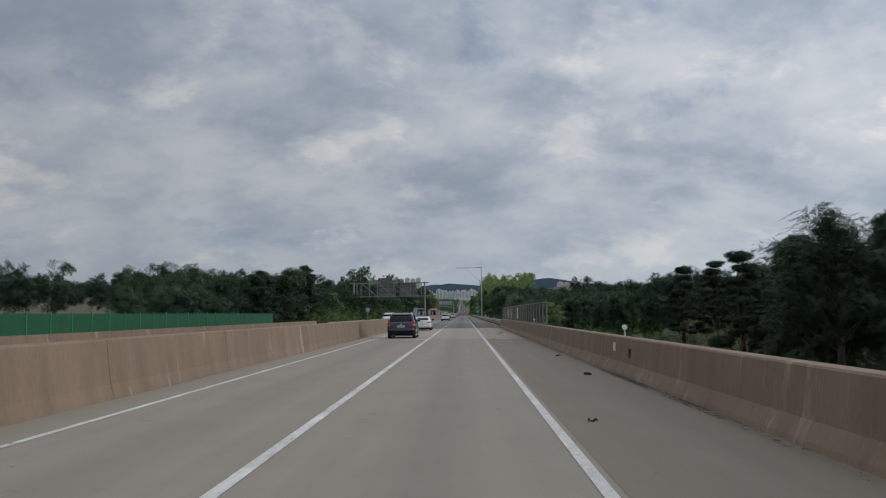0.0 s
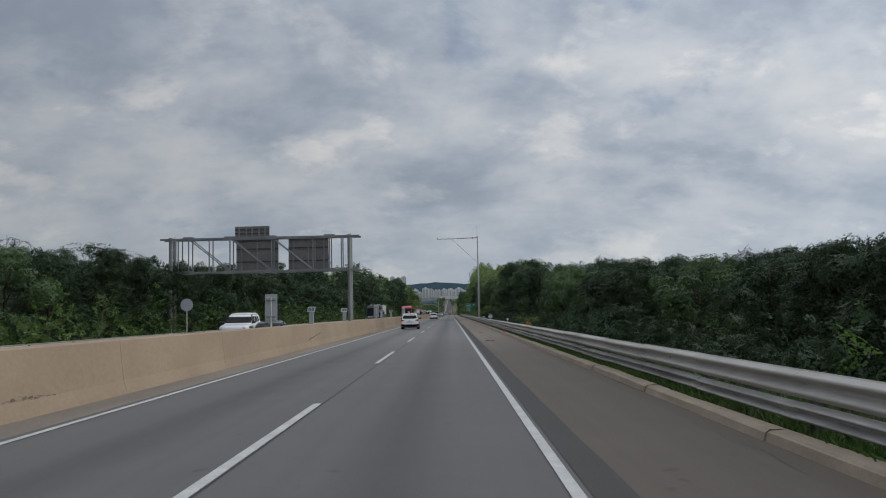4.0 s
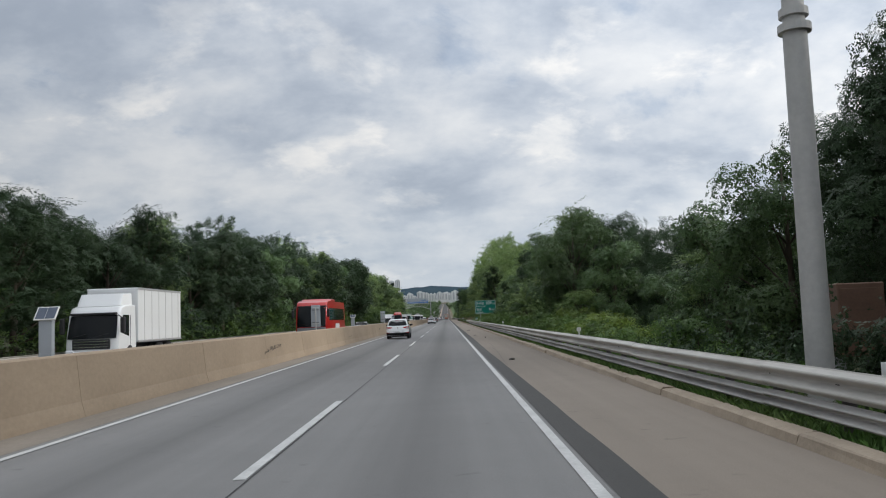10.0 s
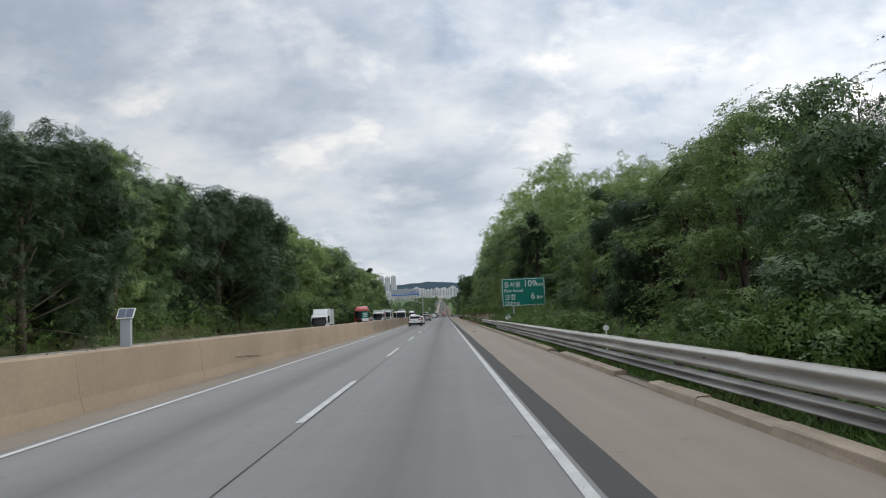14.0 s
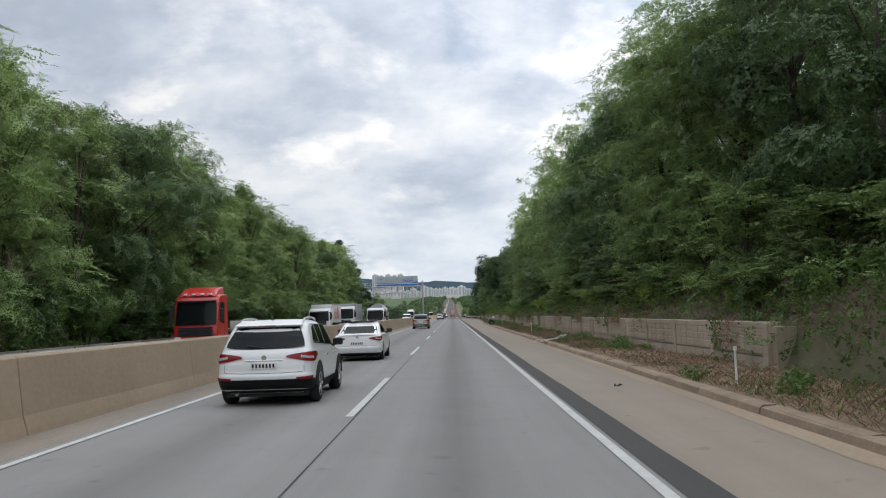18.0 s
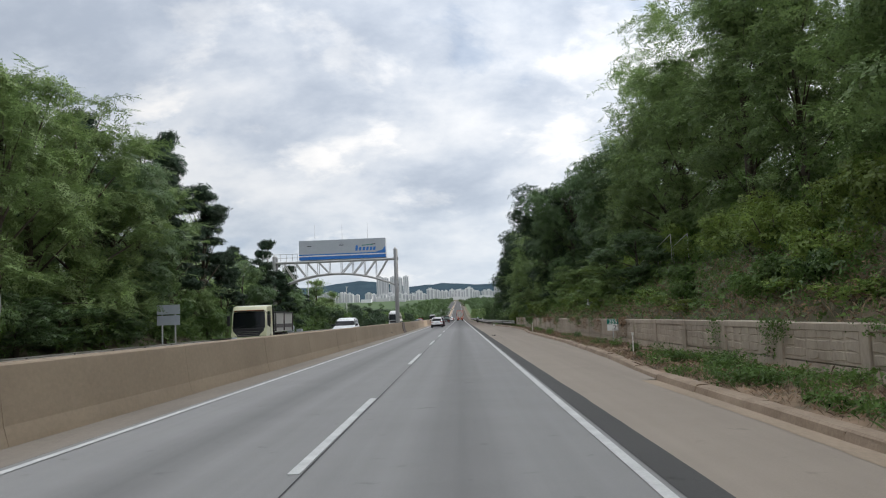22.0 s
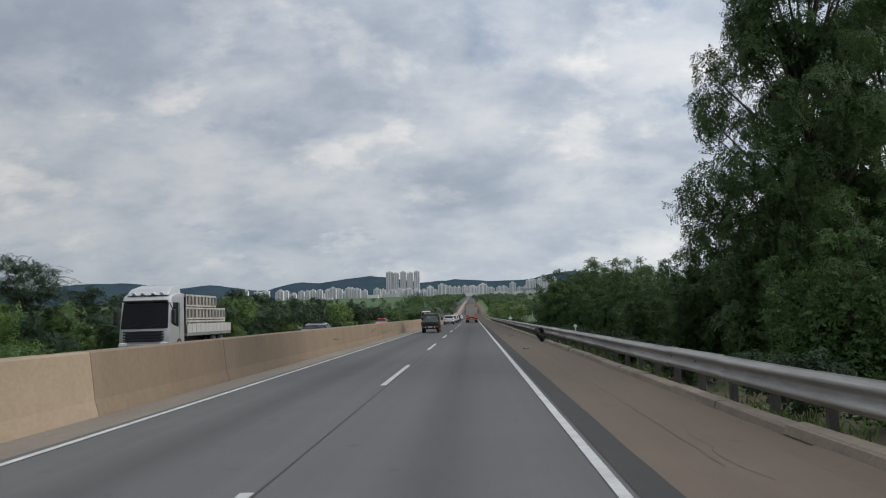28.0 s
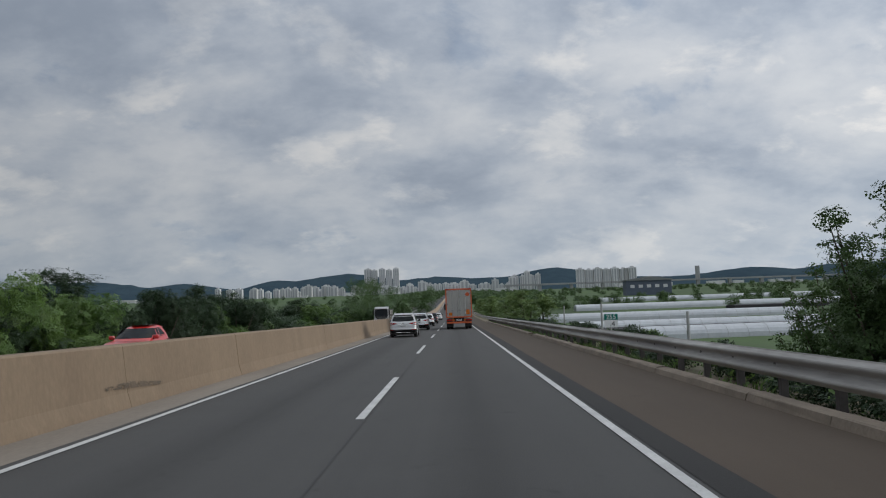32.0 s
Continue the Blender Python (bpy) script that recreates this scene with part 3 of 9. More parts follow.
def build_road():
    whole = [DECK_END + 0.02] + near_y
    road = part("road", strip(-5.62, 2.28, whole, road_z), M["asphalt"])
    tagged(road, "worn grey asphalt carriageway with two lanes", "road", kind="structure")
    bm = bmesh.new()
    edge = [DECK_END + 0.03 + 0.5 * i for i in range(1582)]
    rows = [(bm.verts.new((1.93, y, road_z(y) + 0.006)), bm.verts.new((2.33 + 0.022 * noise.noise((y * 0.3, 1, 0)) + 0.008 * noise.noise((y * 1.7, 4, 0)) + 0.04 * noise.noise((y * 0.05, 8, 0)), y, road_z(y) + 0.006))) for y in edge]
    for (a, b), (c, d) in zip(rows, rows[1:]):
        bm.faces.new((a, b, d, c))
    strip_ob = part("road", bm, M["asphalt_new"])
    tagged(strip_ob, "dark newer asphalt strip beside the edge line", "road", kind="structure")
    sh = part("pavement", strip(2.28, 4.5, whole, road_z, 0.003), M["shoulder"])
    tagged(sh, "brownish concrete hard shoulder with fine cracks", "pavement", kind="structure")
    bm = bmesh.new()
    rows = [(bm.verts.new((4.14 + 0.09 * noise.noise((y * 0.12, 3, 0)) + 0.05 * noise.noise((y * 0.7, 6, 0)), y, road_z(y) + 0.008)), bm.verts.new((4.47, y, road_z(y) + 0.008))) for y in [430 + 0.5 * i for i in range(243)]]
    for (a, b), (c, d) in zip(rows, rows[1:]):
        bm.faces.new((a, b, d, c))
    gut2 = part("pavement", bm, M["sand"])
    tagged(gut2, "brown sand washed along the foot of the kerb", "pavement", kind="structure")
    gut = part("pavement", strip(-6.62, -5.62, [DECK_END + 0.02] + near_y, road_z, 0.003), M["gutter"])
    tagged(gut, "stained concrete gutter along the median wall", "pavement", kind="structure")
    bm = bmesh.new()
    rows = [[bm.verts.new((x, 551 + k, z)) for x, z in ((4.05, 0.0045), (4.5, 0.036), (kerb_x(551 + k) + 0.06, 0.036))] for k in range(141)]
    for a, b in zip(rows, rows[1:]):
        for i in range(2):
            bm.faces.new((a[i], a[i + 1], b[i + 1], b[i])).smooth = True
    wide = part("pavement", bm, M["shoulder"])
    tagged(wide, "wider stretch of brownish shoulder before the wall's end", "pavement", kind="structure")
    opp = part("road", strip(-18.6, -7.5, [y for y in LANE_Y], road_z, 0.0), M["asphalt"])
    tagged(opp, "grey asphalt opposite carriageway behind the median", "road", kind="structure")
    # bridge deck: a thick concrete slab
    bm = box(-18.6, 5.4, -60, DECK_END, -1.2, 0.0)
    deck = part("bridge_deck", bm, M["deck"])
    tagged(deck, "pale brown concrete bridge deck with expansion joints", "bridge deck", kind="structure")
    part("shoulder_strip", strip(1.95, 4.5, [-60, -20, 20, 60, DECK_END - 0.3], road_z, 0.004), M["deck_brown"], deck, "browner hard shoulder of the deck")
    for y in (51.5, DECK_END):
        part("expansion_joint", box(-6.5, 4.5, y - 0.14, y + 0.14, -0.02, 0.006), M["paint_worn"] if y < 60 else M["seal"], deck, "worn pale joint across the deck")
        part("expansion_joint", box(-6.5, 4.5, y + 0.14, y + 0.2, -0.02, 0.008), M["seal"], deck)
    # sealed lengthwise joint along the dashes, and cracks
    part("joint", strip(-1.716, -1.692, [90] + near_y, road_z, 0.005), M["seal"], road, "dark sealed joint along the lane line")
    rng = random.Random(5)
    for k in range(14):
        y = 100 + k * 53 + rng.uniform(-8, 8)
        x = rng.choice((rng.uniform(-4.8, -2.2), rng.uniform(-1.2, 1.2), rng.uniform(2.6, 4.2)))
        bm = bmesh.new()
        pts = [(x, y)]
        for _ in range(7):
            pts.append((pts[-1][0] + rng.uniform(-0.12, 0.12), pts[-1][1] + rng.uniform(0.3, 0.9)))
        for a, b in zip(pts, pts[1:]):
            w = 0.0035
            bm.faces.new([bm.verts.new(p) for p in ((a[0] - w, a[1], 0.007), (a[0] + w, a[1], 0.007), (b[0] + w, b[1], 0.007), (b[0] - w, b[1], 0.007))])
        part("crack", bm, M["seal"], road)
    for x0, x1, y0, y1 in ((2.40, 3.0, 259, 281), (3.1, 3.45, 690, 716), (2.9, 3.3, 722, 741), (3.6, 3.3, 744, 762), (-0.9, -0.6, 296, 309), (3.2, 3.0, 584, 600)):
        bm = bmesh.new()
        n = int((y1 - y0) / 0.4)
        row = []
        for k in range(n + 1):
            f = k / n
            x, y = x0 + (x1 - x0) * f + 0.10 * noise.noise((y0, f * 7, 0)) + 0.03 * noise.noise((y0, f * 31, 4)), y0 + (y1 - y0) * f
            w = 0.006 + 0.005 * noise.noise((f * 13, y0, 2))
            row.append((bm.verts.new((x - w, y, 0.0065)), bm.verts.new((x + w, y, 0.0065))))
        for (a, b), (c, d) in zip(row, row[1:]):
            bm.faces.new((a, b, d, c))
        part("crack", bm, M["seal"], road)
    # painted lines
    dash = bpy.data.meshes.new("lane_dash")
    bm = box(-0.068, 0.068, 0, 8, 0.0, 0.009)
    bm.to_mesh(dash)
    bm.free()
    dash.materials.append(M["paint"])
    for k in range(0, 56):
        y = 1.15 + 20 * k
        if y < 92:
            continue
        ob = new("lane_dash", dash)
        ob.parent, ob.location = road, (-1.8, y, road_z(y) + 0.002)
    part("edge_line", strip(1.735, 1.865, [90] + near_y, road_z, 0.010), M["paint"], road)
    part("edge_line", strip(-5.465, -5.34, [90] + near_y, road_z, 0.010), M["paint"], road)
    for x, w in ((-1.8, 0.08), (1.8, 0.07), (-5.4, 0.065)):
        part("edge_line", strip(x - w, x + w, [-60, -20, 20, 60, DECK_END - 0.2], road_z, 0.006), M["paint_worn"], deck, "solid white line worn at its edge")
    for x in (-12.0,):
        for k in range(-1, 48):
            ob = new("lane_dash", dash)
            ob.parent, ob.location = opp, (x, 9 + 20 * k, road_z(9 + 20 * k) + 0.002)
    part("edge_line", strip(-8.5, -8.35, LANE_Y, road_z, 0.008), M["paint"], opp)
    part("edge_line", strip(-15.75, -15.6, LANE_Y, road_z, 0.008), M["paint"], opp)


build_road()


# ---------------------------------------------------------------- median wall
def jersey(x_face, x_back, h, s):
    """Profile of a safety barrier: x of the foot, x of the far side, height; s is -1 when the face looks right."""
    return [(x_face, 0), (x_face + s * 0.02, 0.09), (x_face + s * 0.08, 0.30), (x_face + s * 0.18, h - 0.03), (x_face + s * 0.21, h), (x_back, h), (x_back, 0)]


def build_median():
    med = part("wall_median", box(-7.5, -6.75, -60, 890, -0.3, 0.55), M["gutter"])
    tagged(med, "concrete median wall with rubble fill between its faces", "median barrier", kind="structure")
    rng = random.Random(2)
    for prof, name in ((jersey(-6.5, -6.92, 1.2, -1), "barrier_segment"), (jersey(-8.0, -7.62, 1.16, 1), "barrier_segment")):
        me = bpy.data.meshes.new(name)
        bm = prism(prof, 0.006, 7.994)
        bmesh.ops.bevel(bm, geom=[e for e in bm.edges if abs(e.verts[0].co.y - e.verts[1].co.y) < 1e-4], offset=0.012, segments=1, affect="EDGES")
        bm.to_mesh(me)
        bm.free()
        me.materials.append(M["barrier"])
        # copy for the dimmer end stretch, with that loss of light in its colour
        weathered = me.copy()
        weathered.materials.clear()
        weathered.materials.append(M["barrier_dim"])
        on_bridge = me.copy()
        on_bridge.materials.clear()
        on_bridge.materials.append(M["barrier_bridge"])
        for k in range(-5, 112):
            y = k * 8.0
            ob = new(name, on_bridge if y < 88 else weathered if y > 690 else me)
            ob.parent, ob.location = med, (rng.uniform(-0.006, 0.006), y, rng.uniform(-0.008, 0.004))
    bm = bmesh.new()
    for k in range(30):
        y = 896 + k * 20
        own = prism(jersey(-6.5, -6.92, 1.2, -1), y, y + 20)
        for v in own.verts:
            v.co.z += road_z(v.co.y)
        join(bm, own)
    part("barrier_run", bm, M["barrier"], med)
    # scuffs where wheels and bumpers have rubbed the face
    for k in range(22):
        y, z, ln, hh, tilt = rng.uniform(100, 860), rng.uniform(0.3, 0.75), rng.uniform(1.2, 4.5), rng.uniform(0.06, 0.2), rng.uniform(-0.06, 0.08)
        own = bmesh.new()
        own.faces.new([own.verts.new((-6.5 - 0.08 - (q - 0.3) * 0.1 / 0.87 + 0.008, p, q)) for p, q in ((y, z), (y + ln, z + tilt * ln), (y + ln, z + tilt * ln + hh * 0.5), (y + ln * 0.4, z + tilt * ln * 0.4 + hh), (y, z + hh * 0.4))])
        part("scuff", own, M["scuff"], med, "dark scuff mark")
    # rust-brown steel guard round the gantry foot
    part("steel_guard", prism([(-6.36, 0.02), (-6.50, 0.36), (-6.62, 1.25), (-6.66, 1.25), (-6.55, 0.36), (-6.40, 0.02)], 625.3, 629.2), M["rust_plate"], med, "bent brown steel plate before the gantry foot")
    for k in range(60):
        y = 20 + k * 14.6 + rng.uniform(-3, 3)
        zz = rng.uniform(0.5, 1.1)
        part("stain", box(-6.715, -6.668, y, y + rng.uniform(0.03, 0.12), zz - rng.uniform(0.1, 0.4), zz), M["gutter"], med) if k % 4 == 0 else None
    return med


build_median()


def build_bridge_sides():
    par = part("wall_parapet", prism([(4.5, -0.3), (4.5, 0.0), (4.53, 0.08), (4.66, 0.30), (4.74, 0.95), (5.2, 0.95), (5.2, -0.3)], -60, -40), M["barrier_bridge"])
    tagged(par, "brown stained concrete bridge parapet with pale runs", "parapet", kind="structure")
    me = bpy.data.meshes.new("parapet_segment")
    bm = prism([(4.5, 0.0), (4.53, 0.08), (4.66, 0.30), (4.74, 0.92), (4.77, 0.95), (5.05, 0.95), (5.05, 0.0)], 0.005, 4.995)
    bm.to_mesh(me)
    bm.free()
    me.materials.append(M["barrier_bridge"])
    for k in range(-8, 18):
        ob = new("parapet_segment", me)
        ob.parent, ob.location = par, (0, 1.0 + k * 5, 0)
    # wire-mesh fence on the parapet
    f = thing("mesh_fence", "grey steel mesh fence on the bridge parapet with small banners", "fence")
    post = bpy.data.meshes.new("post")
    bm = box(4.86, 4.94, -0.04, 0.04, 0.93, 2.24, 0.01)
    bm.to_mesh(post)
    bm.free()
    post.materials.append(M["fence_post"])
    ys = [42.6 + i * 1.98 for i in range(25)]
    for y in ys:
        ob = new("post", post)
        ob.parent, ob.location = f, (0, y, 0)
    for z in (1.0, 2.18):
        part("rail", rod((4.9, ys[0], z), (4.9, ys[-1], z), 0.022, seg=6), M["fence_post"], f)
    for i in range(24):
        q = []
        y0, y1 = ys[i] + 0.05, ys[i + 1] - 0.05
        bm = bmesh.new()
        n = 26
        for k in range(-16, n):
            for s in (1, -1):
                a = y0 + (y1 - y0) * k / n
                lo = (a, 1.02)
                hi = (a + 1.14, 2.16)
                # clip the diagonal to the panel
                t0 = max(0.0, (y0 - lo[0]) / 1.14)
                t1 = min(1.0, (y1 - lo[0]) / 1.14)
                if t1 <= t0:
                    continue
                p0 = (lo[0] + 1.14 * t0, 1.02 + 1.14 * t0)
                p1 = (lo[0] + 1.14 * t1, 1.02 + 1.14 * t1)
                if s < 0:
                    p0, p1 = (y0 + y1 - p0[0], p0[1]), (y0 + y1 - p1[0], p1[1])
                w = 0.0055
                bm.faces.new([bm.verts.new((4.9 + 0.004 * s, a_, b_)) for a_, b_ in ((p0[0], p0[1] - w), (p0[0], p0[1] + w), (p1[0], p1[1] + w), (p1[0], p1[1] - w))])
        part("mesh_panel", bm, M["fence_mesh"], f)
    for y, w, top, mat in ((64.9, 0.8, 2.05, "sign_white"), (66.6, 0.55, 2.05, "orange"), (74.1, 0.5, 2.05, "plate"), (76.1, 0.5, 2.0, "orange"), (79.2, 0.5, 2.0, "sign_white"), (84.5, 0.5, 1.95, "panel_grey")):
        b = part("banner", box(4.865, 4.885, y - w / 2, y + w / 2, 1.15, top), M[mat], f, "faded printed cloth banner")
        for r in range(5):
            part("print_bar", box(4.858, 4.866, y - w * 0.35, y + w * 0.35, 1.28 + r * 0.15, 1.315 + r * 0.15), M["panel_grey" if mat != "orange" else "plate"], b)
    # low outer parapet and green screen beyond the opposite lanes
    wl = part("wall_parapet", prism([(-17.6, 0), (-17.75, 0.3), (-17.85, 0.95), (-18.2, 0.95), (-18.2, -0.3), (-17.6, -0.3)], -60, 100), M["barrier_bridge"])
    tagged(wl, "concrete parapet beyond the opposite lanes", "parapet", kind="structure")
    g = thing("green_fence", "bright green screen fence with pale posts on the parapet", "fence")
    post = bpy.data.meshes.new("post")
    bm = box(-18.0, -17.94, -0.03, 0.03, 0.9, 1.95)
    bm.to_mesh(post)
    bm.free()
    post.materials.append(M["green_post"])
    for i in range(45):
        y = -10.5 + i * 2.0
        ob = new("post", post)
        ob.parent, ob.location = g, (0, y, 0)
        if i < 44:
            part("panel", box(-17.985, -17.965, y + 0.05, y + 1.95, 0.95, 1.86), M["green_screen"], g)
    # reflective marker posts on the right parapet
    for y in (22.0, 50.25):
        m = thing("delineator", "round white reflector on a short post on the parapet", "road marker", "parapet reflectors")
        part("post", rod((4.9, y, 0.94), (4.9, y, 1.15), 0.02), M["steel"], m)
        part("reflector", rod((4.9, y - 0.02, 1.2), (4.9, y + 0.02, 1.2), 0.07, seg=14), M["reflector"], m)


build_bridge_sides()


def build_verge():
    """Earth bank between the kerb and the retaining wall, and dirt drifted along the parapet."""
    bm = bmesh.new()
    xs, zs = (4.76, 5.0, 5.5, 6.2, 6.9, 7.56), (0.09, 0.13, 0.13, 0.12, 0.10, 0.08)
    rows = []
    for k in range(0, 262):
        y = 429 + k
        fade = min(1.0, (y - 429) / 12, (691 - y) / 30) if 429 < y < 691 else 0.0
        edge = kerb_x(y) - 4.5
        rows.append([bm.verts.new((x + edge * (7.56 - x) / 2.8, y, -0.25 + (z + 0.25) * max(0.0, fade) + (0.05 * noise.noise((x * 1.3, y * 0.6, 2)) if x > 4.9 else 0))) for x, z in zip(xs, zs)])
    for a, b in zip(rows, rows[1:]):
        for i in range(5):
            f = bm.faces.new((a[i], a[i + 1], b[i + 1], b[i]))
            f.smooth = True
    own = bmesh.new()
    rows = []
    for k in range(0, 171):
        y = 92 + k * 2
        rows.append([own.verts.new((x, y, z + 0.03 * noise.noise((x, y * 0.5, 5)))) for x, z in ((4.76, 0.06), (5.2, 0.06), (5.9, -0.02), (6.9, -0.32))])
    for a, b in zip(rows, rows[1:]):
        for i in range(3):
            own.faces.new((a[i], a[i + 1], b[i + 1], b[i])).smooth = True
    gv = part("ground", own, M["turf"])
    tagged(gv, "strip of short green grass behind the kerb", "verge", kind="structure")
    v = part("ground", bm, M["verge"])
    tagged(v, "brown earth verge with dead weeds below the retaining wall", "verge", kind="structure")
    d = part("pavement", strip(4.3, 4.52, [-60, -20, 20, 60, 88], road_z, 0.008), M["dirt"])
    tagged(d, "dark dirt drifted along the foot of the parapet", "dirt", kind="structure")
    for y, z, mat, lab in ((22.4, 0.66, "reflector", "white marker plate"), (20.4, 0.57, "black", "dark marker plate")):
        m = thing("marker_plate", lab + " fixed to the bridge parapet face", "road marker", "parapet plates")
        part("plate", box(4.665, 4.70, y - 0.1, y + 0.1, z - 0.12, z + 0.12, 0.004), M[mat], m)


build_verge()


# ---------------------------------------------------------------- kerb and guard rails
def build_kerb():
    k = part("kerb", box(4.5, 4.9, 92, 889, -0.25, 0.03), M["shoulder"])
    tagged(k, "weathered concrete kerb with chipped and broken stones", "kerb", kind="structure")
    rng = random.Random(9)
    meshes = []
    for v in range(4):
        bm = prism([(4.47, 0.0), (4.5, 0.13), (4.54, 0.16), (4.74, 0.16), (4.78, 0.13), (4.78, 0)], 0.004, 2.99)
        for vert in bm.verts:
            if vert.co.z > 0.05:
                vert.co += Vector((rng.uniform(-0.015, 0.015), rng.uniform(-0.02, 0.02), rng.uniform(-0.025, 0.008)))
        me = bpy.data.meshes.new("kerb_stone")
        bm.to_mesh(me)
        bm.free()
        me.materials.append(M["kerb"])
        meshes.append(me)
    brown = [me.copy() for me in meshes]
    for me in brown:
        me.materials[0] = M["kerb_brown"]
    # stones past y 662 have the lower light painted into their tone
    dull = [me.copy() for me in meshes]
    for me in dull:
        me.materials[0] = M["kerb_dim"]
    y = 92.0
    n = 0
    while y < 888:
        if y != 758 and (rng.random() > 0.03 or 425 < y < 692):
            ob = new("kerb_stone", (brown if 425 < y < 662 else dull if y >= 662 else meshes)[n % 4])
            ob.parent = k
            turn = -math.degrees(math.atan2(kerb_x(y + 3) - kerb_x(y), 3.0))
            ob.matrix_local = pose(kerb_x(y), y, 0, 0, 0, turn) @ pose(-4.5 + rng.uniform(-0.015, 0.015), 0, rng.uniform(-0.015, 0.01) + (0.03 if 552 < y < 690 else 0), 0, 0, rng.uniform(-0.2, 0.2))
        y += 3.0
        n += 1
    for fx, fy, size in ((4.45, 758.3, 0.16), (4.62, 758.9, 0.22), (4.4, 759.4, 0.12), (4.66, 759.8, 0.18), (4.52, 760.5, 0.14), (4.30, 760.1, 0.08)):
        bm = box(-size, size, -size * 1.2, size * 1.2, -0.04, size * 0.55)
        for vert in bm.verts:
            vert.co += Vector((rng.uniform(-0.4, 0.4), rng.uniform(-0.4, 0.4), rng.uniform(-0.3, 0.1))) * size
        bmesh.ops.transform(bm, matrix=pose(fx, fy, 0.03, 0, 0, rng.uniform(0, 90)), verts=bm.verts[:])
        part("broken_piece", bm, M["kerb_brown"], k, "broken lump of kerb concrete")
    part("kerb_run", strip(4.5, 4.8, [889, 950, 1050, 1200, 1500, 2000], road_z, 0.12), M["kerb_dim"], k)


build_kerb()


def wave_beam(x, z0, z1, length, deep=0.115):
    """A corrugated guard-rail beam with rounded waves, along y from 0 to length."""
    h = z1 - z0
    wave = ((0, 0.0), (0.03, 0.12), (0.17, 0.92), (0.21, 1.0), (0.25, 1.0), (0.29, 0.92), (0.45, 0.06), (0.5, 0.0), (0.55, 0.06), (0.71, 0.92), (0.75, 1.0), (0.79, 1.0), (0.83, 0.92), (0.95, 0.20), (1, 0.12))
    face = [(x - deep * d, z0 + h * f) for f, d in wave]
    prof = face + [(px + 0.006, pz) for px, pz in reversed(face)]
    return prism(prof, 0, length)


def guard_rail(y0, y1, beams, label, x=5.0, posts_top=0.74, swing=lambda y: 0.0):
    g = thing("guard_rail", label, "guard rail")
    shared = []
    for z0, z1 in beams:
        me = bpy.data.meshes.new("beam")
        bm = wave_beam(x, z0, z1, 4.03)
        bm.to_mesh(me)
        bm.free()
        me.materials.append(M["rail_dull" if y0 > 600 else "rail" if z0 > 0.3 else "rail_low"])
        shared.append(me)
    post = bpy.data.meshes.new("post")
    bm = box(x + 0.06, x + 0.19, -0.06, 0.06, -0.5, posts_top, 0.01)
    box(x + 0.0, x + 0.07, -0.05, 0.05, beams[0][0] + 0.06, beams[0][1] - 0.06, bm=bm)
    bm.to_mesh(post)
    bm.free()
    post.materials.append(M["rust"])
    rng = random.Random(int(y0))
    y = y0
    while y < y1 - 2:
        for me in shared:
            ob = new("beam", me)
            ob.parent = g
            turn = -math.degrees(math.atan2(swing(y + 4) - swing(y), 4.0))
            ob.matrix_local = pose(x + swing(y) + rng.uniform(-0.008, 0.008), y, rng.uniform(-0.012, 0.006), 0, 0, turn) @ pose(-x, 0, 0)
        for d in (0.0, 2.0):
            ob = new("post", post)
            ob.parent, ob.location = g, (swing(y + d), y + d, rng.uniform(-0.02, 0.01))
        y += 4.0
    return g


guard_rail(92, 396, [(0.50, 0.86), (0.21, 0.46)], "grey galvanised double guard rail above the kerb", posts_top=0.79)
g3 = guard_rail(397, 425, [(0.42, 0.78)], "short single-beam guard rail ending in undergrowth", x=5.15, posts_top=0.72)
part("end_post", box(5.0, 5.35, 396.0, 396.5, -0.3, 0.75, 0.02), M["steel"], g3, "thick grey end post")
part("reflector", box(5.08, 5.2, 395.97, 396.0, 0.42, 0.54), M["reflector"], g3)
g4 = guard_rail(640, 898, [(0.37, 0.83)], "grey galvanised guard rail on dark posts", posts_top=0.76, swing=lambda y: float(np.interp(y, (640, 690), (2.3, 0.0))))
part("end_plate", plate_of([(7.27, 639.45, 0.30), (7.27, 640.3, 0.36), (7.27, 640.3, 0.78), (7.27, 639.45, 0.84)], 0.02), M["steel"], g4, "flat steel plate bolted to the wall's end")
mb = thing("marker_box", "small white marker box at the foot of the kerb", "road marker", at=pose(5.3, 656.5, 0.02))
part("body", box(-0.14, 0.14, -0.08, 0.08, 0.0, 0.28, 0.01), M["sign_white"], mb)
part("plate", box(-0.10, 0.10, -0.085, -0.08, 0.06, 0.22), M["reflector"], mb)
bm = strip(4.98, 5.0, [898, 950, 1050, 1200, 1500], road_z, 0.83)
r = bmesh.ops.extrude_face_region(bm, geom=bm.faces[:])
bmesh.ops.translate(bm, vec=(0, 0, -0.44), verts=[v for v in r["geom"] if isinstance(v, bmesh.types.BMVert)])
part("far_beam", bm, M["rail_dull"], g4)


def far_guard_rail():
    g = thing("guard_rail", "grey guard rail along the edge of the opposite lanes", "guard rail")
    bm = wave_beam(-17.0, 0.38, 0.72, 545)
    bmesh.ops.translate(bm, vec=(0, 104, 0), verts=bm.verts[:])
    part("beam", bm, M["rail"], g)
    post = bpy.data.meshes.new("post")
    bm = box(-17.22, -17.09, -0.06, 0.06, -0.4, 0.68)
    bm.to_mesh(post)
    bm.free()
    post.materials.append(M["rust"])
    for k in range(136):
        ob = new("post", post)
        ob.parent, ob.location = g, (0, 104 + 4 * k, 0)


far_guard_rail()


